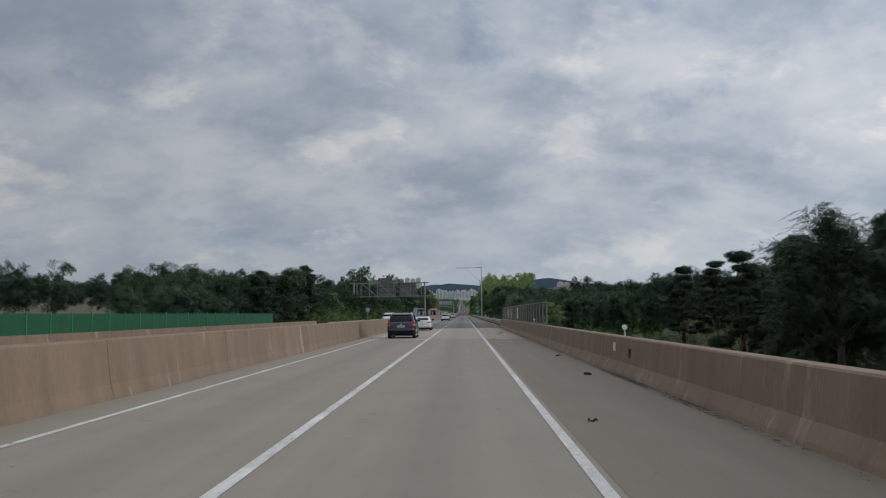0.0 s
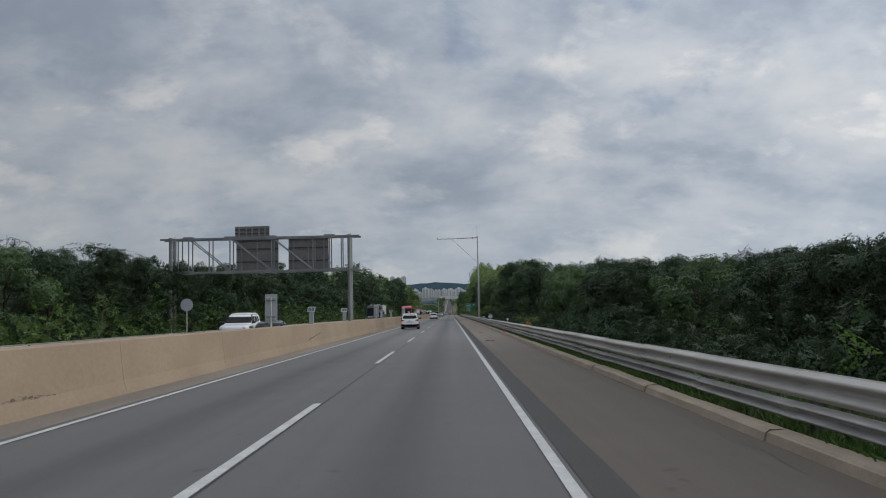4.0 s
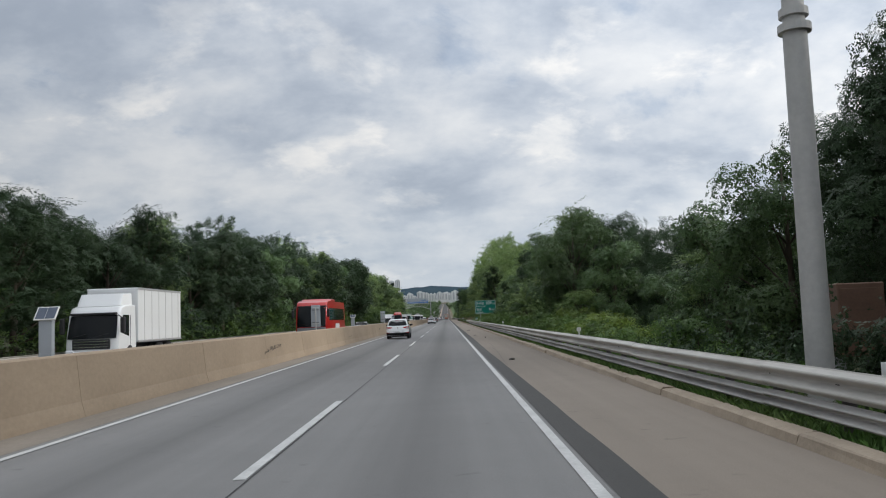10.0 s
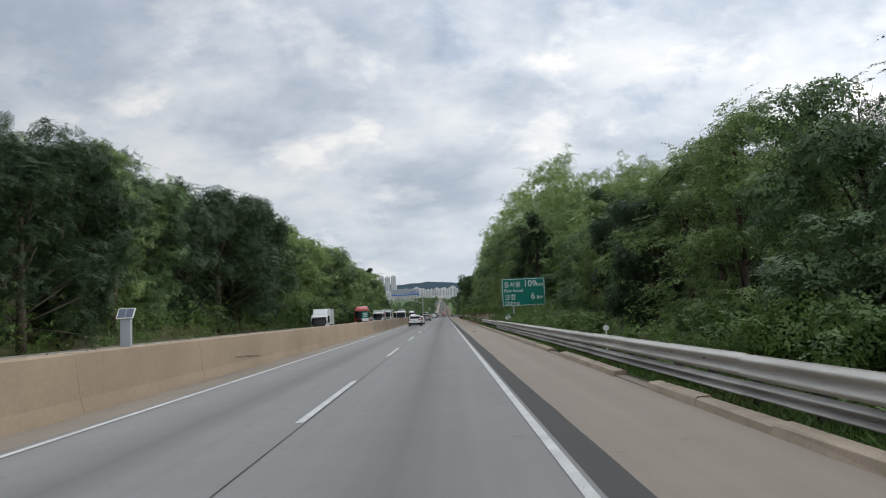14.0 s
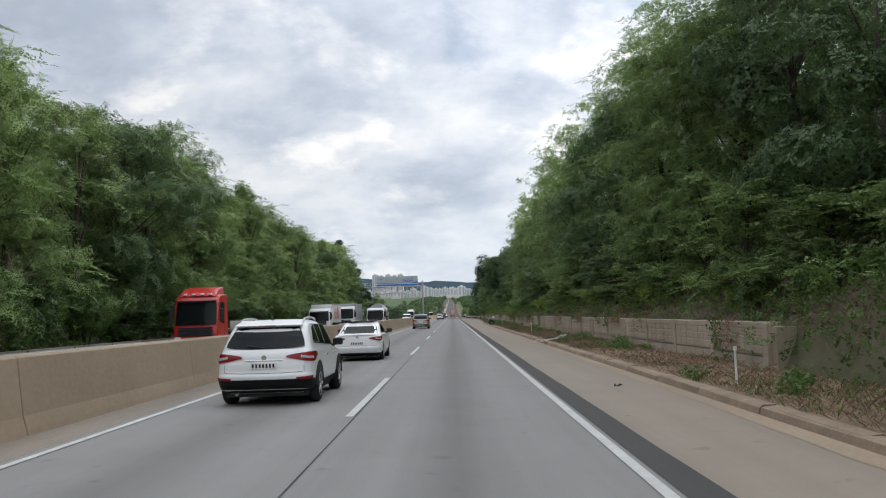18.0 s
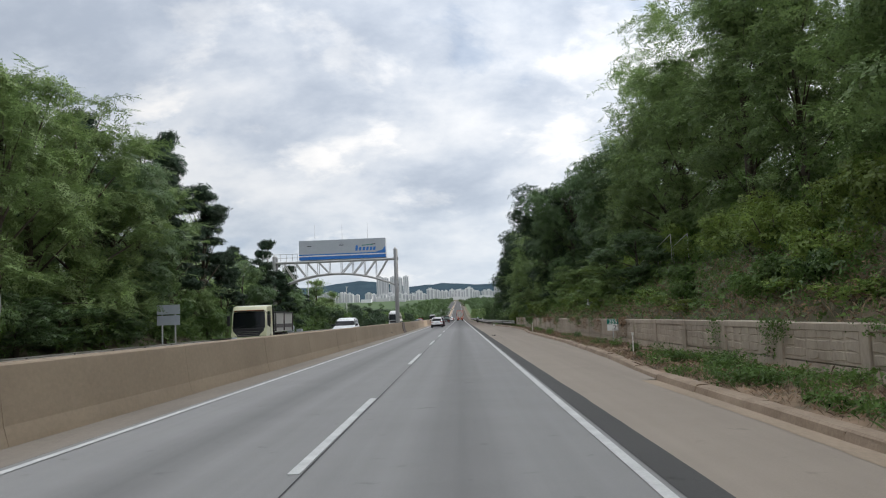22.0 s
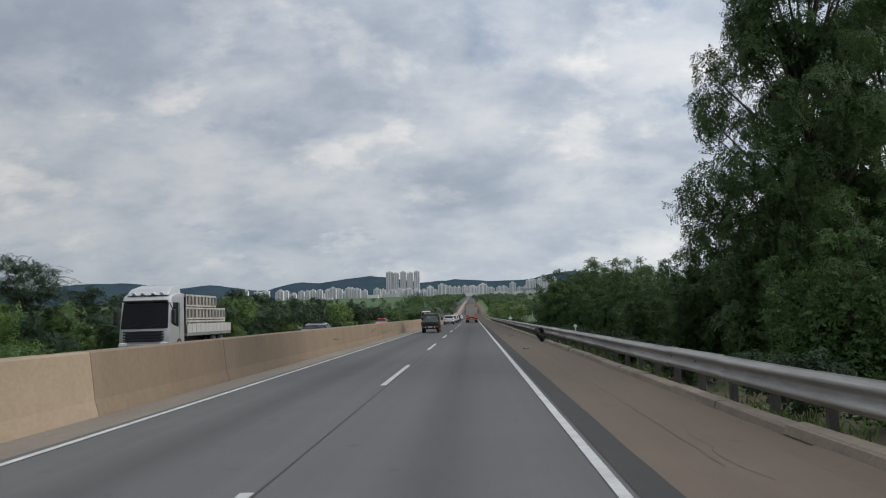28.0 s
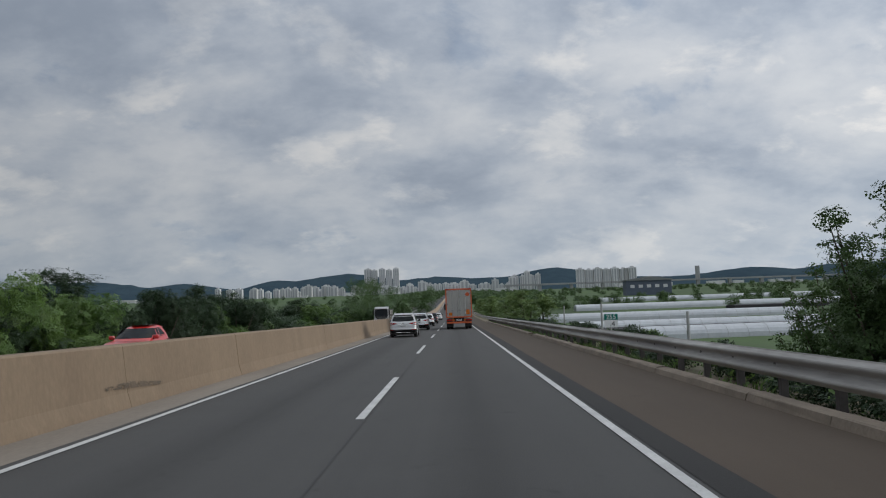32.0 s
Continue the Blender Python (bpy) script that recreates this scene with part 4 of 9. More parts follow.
# ---------------------------------------------------------------- retaining wall
def build_retaining():
    x = 7.5
    w = part("wall_retaining", box(x + 0.12, x + 0.6, 447, 639.9, -0.5, 1.1), M["wallstone"])
    tagged(w, "grey brown precast retaining wall with stone relief and streaks", "retaining wall", kind="structure")
    rng = random.Random(4)
    col = bpy.data.meshes.new("column")
    bm = box(x + 0.005, x + 0.2, -0.17, 0.17, -0.2, 1.2, 0.012)
    bm.to_mesh(col)
    bm.free()
    col.materials.append(M["wallstone"])
    cap = bpy.data.meshes.new("cap")
    bm = box(x + 0.02, x + 0.5, 0.18, 3.82, 1.045, 1.2, 0.012)
    bm.to_mesh(cap)
    bm.free()
    cap.materials.append(M["wallstone"])
    stone_meshes = []
    for v in range(10):
        a = rng.uniform(0.42, 0.62)
        h = rng.uniform(0.18, 0.24)
        bm = bmesh.new()
        pts = [(rng.uniform(-0.03, 0.05), rng.uniform(-0.03, 0.03)), (a * 0.5, rng.uniform(-0.05, 0.02)), (a + rng.uniform(-0.05, 0.03), rng.uniform(-0.03, 0.03)),
               (a + rng.uniform(-0.05, 0.03), h + rng.uniform(-0.03, 0.03)), (a * 0.45, h + rng.uniform(-0.02, 0.05)), (rng.uniform(-0.03, 0.05), h + rng.uniform(-0.03, 0.03))]
        cy, cz = a / 2, h / 2
        back = [bm.verts.new((0.0, p, q)) for p, q in pts]
        front = [bm.verts.new((-rng.uniform(0.008, 0.02), cy + (p - cy) * 0.86, cz + (q - cz) * 0.8)) for p, q in pts]
        bm.faces.new(front)
        for i in range(6):
            bm.faces.new((back[i], back[(i + 1) % 6], front[(i + 1) % 6], front[i]))
        bmesh.ops.recalc_face_normals(bm, faces=bm.faces[:])
        me = bpy.data.meshes.new("stone")
        bm.to_mesh(me)
        bm.free()
        me.materials.append(M["wallstone"])
        stone_meshes.append(me)
    panel = bpy.data.meshes.new("panel")
    bm = box(x + 0.05, x + 0.14, 0.18, 3.82, 0.385, 1.015)
    box(x + 0.03, x + 0.14, 0.18, 3.82, -0.2, 0.35, bm=bm)
    bm.to_mesh(panel)
    bm.free()
    panel.materials.append(M["wallstone"])
    n_stone = 0
    rest = bmesh.new()
    for k in range(48):
        y = 447.5 + 4 * k
        for me, nm in ((col, "column"), (cap, "cap"), (panel, "panel")):
            ob = new(nm, me)
            ob.parent, ob.location = w, (rng.uniform(-0.01, 0.01), y, rng.uniform(-0.01, 0.01))
        for row in range(3):
            yy = y + 0.22
            while yy < y + 3.4:
                me = rng.choice(stone_meshes)
                loc = (x + 0.05, yy, 0.44 + row * 0.215 + rng.uniform(-0.02, 0.02))
                if 546 <= y <= 600 and n_stone < 290:
                    ob = new("stone", me)
                    ob.parent, ob.location = w, loc
                    n_stone += 1
                else:
                    k0 = len(rest.verts)
                    rest.from_mesh(me)
                    rest.verts.ensure_lookup_table()
                    bmesh.ops.translate(rest, vec=loc, verts=rest.verts[k0:])
                yy += 0.60
    tagged(part("stones", rest, M["wallstone"], w), kind="stuff")


build_retaining()


# ---------------------------------------------------------------- plants
def spread(rng, n, blobs, leaf, squash=1.0, up=0.25, shell=0.45):
    """Leaf sprays round the given blobs (x, y, z, r): creased diamonds, denser towards each blob's skin."""
    b = np.array(blobs)
    w = b[:, 3] ** 2
    pick = rng.choice(len(b), n, p=w / w.sum())
    d = rng.normal(size=(n, 3))
    d[:, 2] += up
    d /= np.linalg.norm(d, axis=1, keepdims=True)
    rad = b[pick, 3] * (shell + (1.06 - shell) * rng.random(n) ** 0.6)
    c = b[pick, :3] + d * rad[:, None] * np.array([1, 1, squash])
    nrm = d * 1.1 + rng.normal(size=(n, 3)) * 0.38 + np.array([0, 0, 0.3])
    nrm /= np.linalg.norm(nrm, axis=1, keepdims=True)
    a = np.cross(nrm, rng.normal(size=(n, 3)))
    a /= np.linalg.norm(a, axis=1, keepdims=True)
    a[:, 2] -= 0.25
    t = np.cross(nrm, a)
    s = leaf * rng.uniform(0.6, 1.35, n)[:, None]
    q = np.stack([c - a * s * 0.5 + t * s * 0.5, c - a * s * 0.5 - t * s * 0.5, c + a * s * 0.6], axis=1)
    return q


def fronds(rng, m, blobs, length, leaf, squash=0.7):
    """Arching feathered sprays on the skin of each blob, with leaflets in pairs along a drooping stalk."""
    b = np.array(blobs)
    w = b[:, 3] ** 2
    pick = rng.choice(len(b), m, p=w / w.sum())
    d = rng.normal(size=(m, 3))
    d[:, 2] += 0.35
    d /= np.linalg.norm(d, axis=1, keepdims=True)
    c = b[pick, :3] + d * (b[pick, 3] * rng.uniform(0.45, 0.95, m))[:, None] * np.array([1, 1, squash])
    out = b[pick, :2] - b[:, :2].mean(axis=0)
    out /= np.linalg.norm(out, axis=1, keepdims=True) + 1e-6
    o = d * np.array([1, 1, 0.25]) + rng.normal(size=(m, 3)) * 0.3
    o[:, :2] += out * 0.5
    o[:, 2] *= 0.4
    o /= np.linalg.norm(o, axis=1, keepdims=True)
    side = np.stack([-o[:, 1], o[:, 0], rng.normal(size=m) * 0.25], axis=1)
    side /= np.linalg.norm(side, axis=1, keepdims=True)
    ln = length * rng.uniform(0.6, 1.3, m)
    lift = rng.uniform(0.15, 0.6, m)
    qs = []
    for k in range(10):
        u = 0.12 + 0.88 * (k // 2) / 4.0
        s = -1.0 if k % 2 else 1.0
        p = c + o * (ln * u)[:, None]
        p[:, 2] += ln * (lift * u - 0.55 * u * u)
        size = leaf * (1.15 - 0.5 * u) * rng.uniform(0.75, 1.25, m)
        tip = side * s * 0.85 + o * (0.45 + 0.5 * (u > 0.95)) + rng.normal(size=(m, 3)) * 0.16
        tip[:, 2] -= 0.22
        q0 = p - o * (size * 0.30)[:, None]
        q1 = p + o * (size * 0.34)[:, None]
        q2 = p + tip * size[:, None] * 1.05
        qs.append(np.stack([q0, q1, q2], axis=1))
    return np.concatenate(qs)


def crown_blobs(rng, h, r, kind):
    """Where the clumps of a crown lie, for a tree h high and r in reach."""
    out = []
    if kind == "broad":
        for i in range(34):
            z = h * rng.uniform(0.10, 0.93)
            k = math.sin(math.pi * min(1.0, (z / h - 0.08) / 0.98)) ** 0.6
            a = rng.uniform(0, 2 * math.pi)
            rr = r * k * rng.uniform(0.25, 0.85)
            out.append((rr * math.cos(a), rr * math.sin(a), z, r * rng.uniform(0.20, 0.36)))
    elif kind == "feather":
        for i in range(48):
            z = h * rng.uniform(0.08, 0.99)
            k = (1.02 - z / h) ** 0.42
            a = rng.uniform(0, 2 * math.pi)
            rr = r * k * rng.uniform(0.2, 1.0)
            out.append((rr * math.cos(a), rr * math.sin(a), z, r * rng.uniform(0.13, 0.30)))
    elif kind == "fan":
        # upright stems that spread from the base, each with clumps that thin out towards its tip
        for i in range(20):
            a, out_r = rng.uniform(0, 2 * math.pi), r * rng.uniform(0.1, 1.0)
            tip = h * rng.uniform(0.70, 1.0) * (1.0 - 0.35 * out_r / r)
            for j in range(7):
                u = 0.12 + 0.88 * j / 6
                out.append((out_r * u ** 0.8 * math.cos(a), out_r * u ** 0.8 * math.sin(a), tip * u, r * (0.36 - 0.25 * u)))
    elif kind == "pine":
        for i in range(9):
            z = h * (0.28 + 0.7 * i / 8)
            k = (1.05 - z / h) ** 0.7
            for j in range(5):
                a = rng.uniform(0, 2 * math.pi)
                rr = r * k * rng.uniform(0.35, 1.0)
                out.append((rr * math.cos(a), rr * math.sin(a), z + rng.uniform(-0.3, 0.3), r * rng.uniform(0.16, 0.28)))
    elif kind == "column":
        for i in range(210):
            z = h * rng.uniform(0.06, 0.97)
            k = math.sin(math.pi * min(1.0, (z / h + 0.12) / 1.12)) ** 0.5
            a = rng.uniform(0, 2 * math.pi)
            rr = r * k * rng.uniform(0.1, 1.0)
            out.append((rr * math.cos(a), rr * math.sin(a), z, r * rng.uniform(0.09, 0.22)))
    else:
        for i in range(14):
            a = rng.uniform(0, 2 * math.pi)
            rr = r * rng.uniform(0, 0.75)
            out.append((rr * math.cos(a), rr * math.sin(a), h * rng.uniform(0.15, 0.8), r * rng.uniform(0.22, 0.4)))
    return out


def tree_parts(seed, h, r, kind, n, leaf, mat, squash=1.0):
    """Trunk with limbs, and a crown of many small sprays, for a tree h high."""
    rng = np.random.default_rng(seed)
    blobs = crown_blobs(rng, h, r, kind)
    if kind == "feather":
        sprays = fronds(rng, int(n * 0.055), blobs, 1.25, leaf, squash)
        leaves = np.concatenate([spread(rng, int(n * 0.55), blobs, leaf, squash, shell=0.2), sprays])
    else:
        leaves = spread(rng, n, blobs, leaf, squash)
    crown = faces_mesh("crown", leaves)
    crown.materials.append(mat)
    bm = bmesh.new()
    if kind == "bush":
        for i in range(5):
            b = blobs[i]
            rod((0, 0, -0.3), (b[0] * 0.8, b[1] * 0.8, b[2]), 0.04, 0.012, 5, bm)
    else:
        lean = rng.uniform(-0.25, 0.25, 2)
        top = Vector((lean[0], lean[1], h * 0.86))
        t0 = 0.018 * h + 0.04
        mid = Vector((lean[0] * 0.3, lean[1] * 0.3, h * 0.4))
        rod((0, 0, -1.2), (0, 0, h * 0.1) if kind == "fan" else mid, t0, t0 * 0.65, 7, bm)
        if kind != "fan":
            rod(mid, top, t0 * 0.65, 0.02, 6, bm)
        if kind == "fan":
            for i in range(len(blobs) - 1):
                if i % 7 < 6:
                    rod(blobs[i][:3], blobs[i + 1][:3], 0.05 - 0.006 * (i % 7), 0.044 - 0.006 * (i % 7), 5, bm)
        for i in range(0, 0 if kind == "fan" else len(blobs), 2):
            b = Vector(blobs[i][:3])
            root = Vector((0, 0, 0)).lerp(top, max(0.15, min(0.85, b.z / h - 0.14)))
            rod(root, b, t0 * 0.28, 0.012, 5, bm)
    trunk = bpy.data.meshes.new("trunk")
    for f in bm.faces:
        f.smooth = True
    bm.to_mesh(trunk)
    bm.free()
    trunk.materials.append(M["bark"])
    return trunk, crown


KINDS = {
    "locust": [tree_parts(11 + i, 10, 3.3, "feather", 5400, 0.38, M["leaf_a"], 0.8) for i in range(4)],
    "oak": [tree_parts(31 + i, 10, 3.6, "broad", 5400, 0.38, M["leaf_b"], 0.85) for i in range(3)],
    "pine": [tree_parts(51 + i, 10, 3.0, "pine", 5200, 0.36, M["needle"], 0.4) for i in range(2)],
    "plane": [tree_parts(71, 14, 4.8, "column", 19000, 0.40, M["leaf_e"], 0.9)],
    "sapling": [tree_parts(211 + i, 10, 3.4, "fan", 13000, 0.36, M["leaf_e"], 1.0) for i in range(4)],
    "locust_far": [tree_parts(111 + i, 10, 3.3, "feather", 2900, 0.54, M["leaf_a"], 0.8) for i in range(4)],
    "oak_far": [tree_parts(131 + i, 10, 3.6, "broad", 2900, 0.56, M["leaf_b"], 0.85) for i in range(3)],
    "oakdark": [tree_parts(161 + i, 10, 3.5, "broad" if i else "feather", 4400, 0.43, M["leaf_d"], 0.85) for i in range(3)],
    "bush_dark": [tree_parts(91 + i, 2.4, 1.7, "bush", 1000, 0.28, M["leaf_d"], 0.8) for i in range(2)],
    "shrub": [tree_parts(191 + i, 2.4, 1.7, "bush", 1300, 0.24, M["leaf_y"], 0.7) for i in range(2)],
    "bush": [tree_parts(81 + i, 2.4, 1.7, "bush", 1000, 0.28, M["leaf_c"], 0.8) for i in range(3)],
}
TREE_LABEL = {"locust": ("feathery green locust tree at the roadside", "tree"), "oak": ("dark green broadleaf tree with a dense crown", "tree"), "pine": ("dark pine tree with layered boughs", "tree"), "oakdark": ("very dark green broadleaf tree in the woods", "tree"),
              "plane": ("tall broadleaf tree with large leaves and gaps", "tree"), "bush": ("low leafy green roadside bush", "bush"), "sapling": ("dark green bushy sapling with upright shoots", "tree"), "shrub": ("bright yellow-green leafy shrub", "shrub")}
plant_rng = random.Random(17)


def plant(kind, x, y, top, group, z=None, wide=1.0, height=None):
    """One plant whose crown reaches up to the height top."""
    z = ground_z(x, y) if z is None else z
    trunk, crown = plant_rng.choice(KINDS[kind])
    full = {"bush": 2.4, "bush_dark": 2.4, "shrub": 2.4, "plane": 14}.get(kind, 10)
    s = max(0.25, (top - z) / full)
    label, cat = TREE_LABEL[kind.split("_")[0]]
    t = thing("bush" if kind.startswith("bush") else "shrub" if kind == "shrub" else "tree", label, cat, group)
    a = plant_rng.uniform(0, 360)
    sx = max(0.55, min(1.3, s)) * wide * plant_rng.uniform(0.9, 1.12)
    t.matrix_world = pose(x, y, z, 0, 0, a) @ Matrix.Diagonal((sx, sx, s, 1))
    for me, nm in ((trunk, "trunk"), (crown, "crown")):
        ob = new(nm, me)
        ob.parent = t
    return t


SECOND_RANK = {}


def sow(kind, x, y, top, rank, wide=1.0):
    """A plant of the second rank, kept for the joined mass that rank names."""
    z = ground_z(x, y)
    pair = plant_rng.choice(KINDS[kind])
    full = {"bush": 2.4, "bush_dark": 2.4, "shrub": 2.4}.get(kind, 10)
    s = max(0.25, (top - z) / full)
    sx = max(0.55, min(1.3, s)) * wide * plant_rng.uniform(0.9, 1.12)
    m = pose(x, y, z, 0, 0, plant_rng.uniform(0, 360)) @ Matrix.Diagonal((sx, sx, s, 1))
    for me, nm in zip(pair, ("stems", "leaves")):
        SECOND_RANK.setdefault((rank, nm, me.materials[0].name), []).append((me, m))


def join_second_rank():
    """Each rank as one mass: its leaves, and its stems as a part."""
    whole = {}
    for (rank, nm, mat), rows in sorted(SECOND_RANK.items()):
        cos, loops, starts, at, lat = [], [], [], 0, 0
        for me, m in rows:
            co = np.empty(len(me.vertices) * 3, dtype=np.float32)
            me.vertices.foreach_get("co", co)
            a = np.array(m)
            cos.append(co.reshape(-1, 3) @ a[:3, :3].T + a[:3, 3])
            lp = np.empty(len(me.loops), dtype=np.int32)
            me.loops.foreach_get("vertex_index", lp)
            st = np.empty(len(me.polygons), dtype=np.int32)
            me.polygons.foreach_get("loop_start", st)
            loops.append(lp + at)
            starts.append(st + lat)
            at += len(me.vertices)
            lat += len(me.loops)
        me = bpy.data.meshes.new(nm)
        me.vertices.add(at)
        me.loops.add(lat)
        me.polygons.add(sum(len(st) for st in starts))
        me.vertices.foreach_set("co", np.concatenate(cos).astype(np.float32).reshape(-1))
        me.loops.foreach_set("vertex_index", np.concatenate(loops))
        me.polygons.foreach_set("loop_start", np.concatenate(starts))
        me.update(calc_edges=True)
        if rank not in whole:
            whole[rank] = tagged(new("thicket"), rank, "thicket", kind="stuff")
        link_mesh(nm, me, bpy.data.materials[mat], whole[rank])


# heights of the woods' edge along the road, as seen above the carriageway
R_Y = (95, 140, 175, 196, 213, 221, 232, 240, 250, 262, 275, 285, 291, 306, 325, 345, 372, 395, 415, 432, 470, 505, 545, 575, 605, 622, 635, 648, 662, 676, 690)
R_TOP = (3.2, 4.4, 6.8, 8.2, 9.0, 10.0, 10.8, 10.2, 10.0, 8.6, 4.2, 4.4, 9.4, 12.6, 9.6, 9.0, 10.4, 8.8, 14.0, 18.5, 20, 20.5, 20.5, 19.8, 18.5, 15, 13.4, 13.6, 12.6, 9, 5)
L_Y = (60, 88, 108, 116, 145, 178, 203, 222, 250, 290, 318, 350, 380, 430, 500, 552, 590, 601, 606, 622, 634, 646, 660, 700, 900)
L_TOP = (3.6, 7, 8.6, 5.5, 6.5, 7, 8.0, 6.6, 7.4, 10.4, 10.6, 11.2, 14, 15, 14.2, 13.6, 14, 12, 8, 9.5, 8.5, 6.5, 4.6, 3.4, 3.0)


def woods_edge():
    rng = random.Random(23)
    y = 100.0
    while y < 684:
        top = float(np.interp(y, R_Y, R_TOP))
        hill = 400 < y < 668
        kind = "oak" if rng.random() < (0.7 if y < 330 else 0.25) else "locust"
        if y < 264 and rng.random() < 0.75:
            kind = "oakdark"
        if 602 < y < 676 and rng.random() < 0.75:
            kind = "pine" if rng.random() < 0.5 else "oakdark"
        if 296 < y < 400 and rng.random() < 0.4:
            kind = "oakdark"
        if 400 <= y < 445 and rng.random() < 0.35:
            kind = "oakdark"
        x = (11.6 if hill else 10.6) + rng.uniform(-0.9, 1.2) - (1.0 if 615 < y < 668 else 0)
        if 215 < y < 290:
            x += 2.3
        if 396 < y < 425:
            x += 6.5
        if 296 < y < 332:
            x += 1.5
        if 332 <= y <= 396:
            x += 2.4
        if 548 < y < 612:
            x += 2.4
        own = min(top, ground_z(x, y) + (15 if 600 < y < 668 else 13 if 460 < y <= 600 else 11.5)) * rng.uniform(0.80, 1.0)
        plant(kind, x, y, own, "roadside trees", wide=1.05)
        y += rng.uniform(4.2, 6.0)
    y = 62.0
    while y < 652:
        top = float(np.interp(y, L_Y, L_TOP))
        kind = "locust_far" if rng.random() < (0.25 if y < 330 else 0.6 if y < 430 else 0.88) else "oak_far"
        if 588 < y < 650 or y < 112:
            kind = "pine" if rng.random() < (0.85 if y < 112 else 0.6) else "oakdark" if y < 112 else "oak_far"
        if 112 < y < 430 and rng.random() < (0.92 if y < 330 else 0.8):
            kind = "oakdark"
        x = -21.5 - rng.uniform(-0.8, 1.4)
        own = min(top, ground_z(x, y) + 15) * (rng.uniform(0.96, 1.08) if 370 < y < 600 else rng.uniform(0.82, 1.0))
        plant(kind, x, y, own, "trees beyond the opposite lanes", wide=1.1)
        y += rng.uniform(4.4, 6.2)
    y = 432.0
    while y < 640:
        if 548 < y < 640 and rng.random() < 0.8:
            y += 5.0
            continue
        sow("locust_far" if rng.random() < 0.7 else "oak_far", 9.6 + rng.uniform(-0.3, 0.8), y, 5.2 + rng.uniform(-1.5, 1.6), "light green saplings growing thickly on the cut slope", wide=1.25)
        y += rng.uniform(4.5, 7.5)
    y = 440.0
    while y < 598:
        sow("oak_far" if rng.random() < 0.5 else "bush", -19.6 - rng.uniform(0, 0.9), y, 3.4 + rng.uniform(-1.4, 1.6), "green bushes along the edge of the opposite lanes", wide=1.2)
        y += rng.uniform(3.6, 6.0)
    y = 452.0
    while y < 632:
        plant("shrub", 8.7 + rng.uniform(-0.2, 0.9), y, 2.1 + rng.uniform(-0.5, 1.3), "shrubs above the retaining wall", wide=1.05)
        y += rng.uniform(3.4, 8.0)
    y = 448.0
    while y < 636:
        plant("bush", 9.2 + rng.uniform(-0.2, 1.2), y, 2.5 + rng.uniform(-0.5, 1.2), "bushes above the retaining wall", wide=1.0)
        y += rng.uniform(2.8, 6.0)
    y = 288.0
    while y < 345:
        sow("locust_far" if rng.random() < 0.6 else "oak_far", 9.3 + rng.uniform(-0.3, 0.8), y, 3.4 + rng.uniform(-0.8, 1.6), "young trees behind the double guard rail", wide=1.2)
        y += rng.uniform(4.5, 7.5)
    # bright shrubs on the open bank
    for k in range(26):
        y = 546 + k * 2.7
        x = 10.6 + rng.uniform(-0.6, 3.4)
        plant("shrub", x, y, ground_z(x, y) + rng.uniform(1.1, 2.9), "shrubs on the open bank", wide=1.2)
    for x, y, top in ((8.6, 276, 1.7), (9.2, 279.5, 1.9), (8.2, 283.5, 1.5), (8.9, 270, 1.6), (9.8, 287, 2.4), (16.5, 421, 6.4), (18.5, 424, 7.0), (15.6, 426, 4.6), (7.6, 158, 1.3), (8.4, 163, 1.6), (7.9, 170, 1.4)):
        plant("shrub", x, y, top, "bright shrubs behind the rail", wide=1.15)
    # dark trees beyond the bridge
    for x, y, top in ((31, 70, 8.6), (33, 78, 8.2), (30, 86, 7.4), (35, 92, 8.0), (29, 62, 8.8), (36, 66, 9.4), (40, 75, 9.4), (27, 98, 6.6), (33, 104, 7.6), (40, 58, 10.5), (44, 68, 10.2), (30, 50, 8.6), (35, 46, 9.6), (46, 84, 10), (42, 97, 9.2)):
        plant("oakdark" if x % 3 else "pine", x, y, top, "trees beside the bridge", wide=1.3)
    for x, y, top in ((13.6, 612, 14), (15.2, 618, 15), (13.8, 626, 13), (16, 604, 17)):
        plant("locust", x, y, top, "roadside trees", wide=1.2)
    for x, y, top in ((10.6, 628, 13.0), (10.5, 634, 13.6), (11.0, 639, 14.0), (10.4, 643.5, 14.4)):
        plant("locust", x, y, top, "roadside trees", wide=1.05)
    for x, y, top in ((10.0, 648, 15.4), (10.6, 655, 14.2), (10.4, 663, 12.4), (14.5, 640, 13.0), (14.6, 650, 14.6)):
        plant("oakdark", x, y, top, "roadside trees", wide=1.0)
    y = 606.0
    while y < 652:
        sow("shrub", 8.5 + rng.uniform(-0.2, 1.6), y, 2.0 + rng.uniform(-0.4, 1.4), "bright creepers and shrubs at the wall's end", wide=1.1)
        y += rng.uniform(1.6, 3.2)
    for x, y, top in ((-21.5, 653, 8.0), (-20.4, 660, 6.4), (-23, 667, 5.6)):
        plant("locust", x, y, top, "trees beyond the opposite lanes", wide=1.1)
    # pines by the tall gantry
    for x, y, top in ((-24, 598, 17.5), (-25, 585, 16), (-29, 636, 11.5), (-26.5, 644, 12.8), (-31, 651, 10.0), (-24, 648, 9.5)):
        plant("pine", x, y, top, "pines by the gantry", wide=1.1)
    # the tall roadside tree with saplings round it
    plant("plane", 12.0, 708.5, 15.2, "tall trees", wide=0.8)
    plant("plane", 16.2, 711, 13.2, "tall trees", wide=0.8)
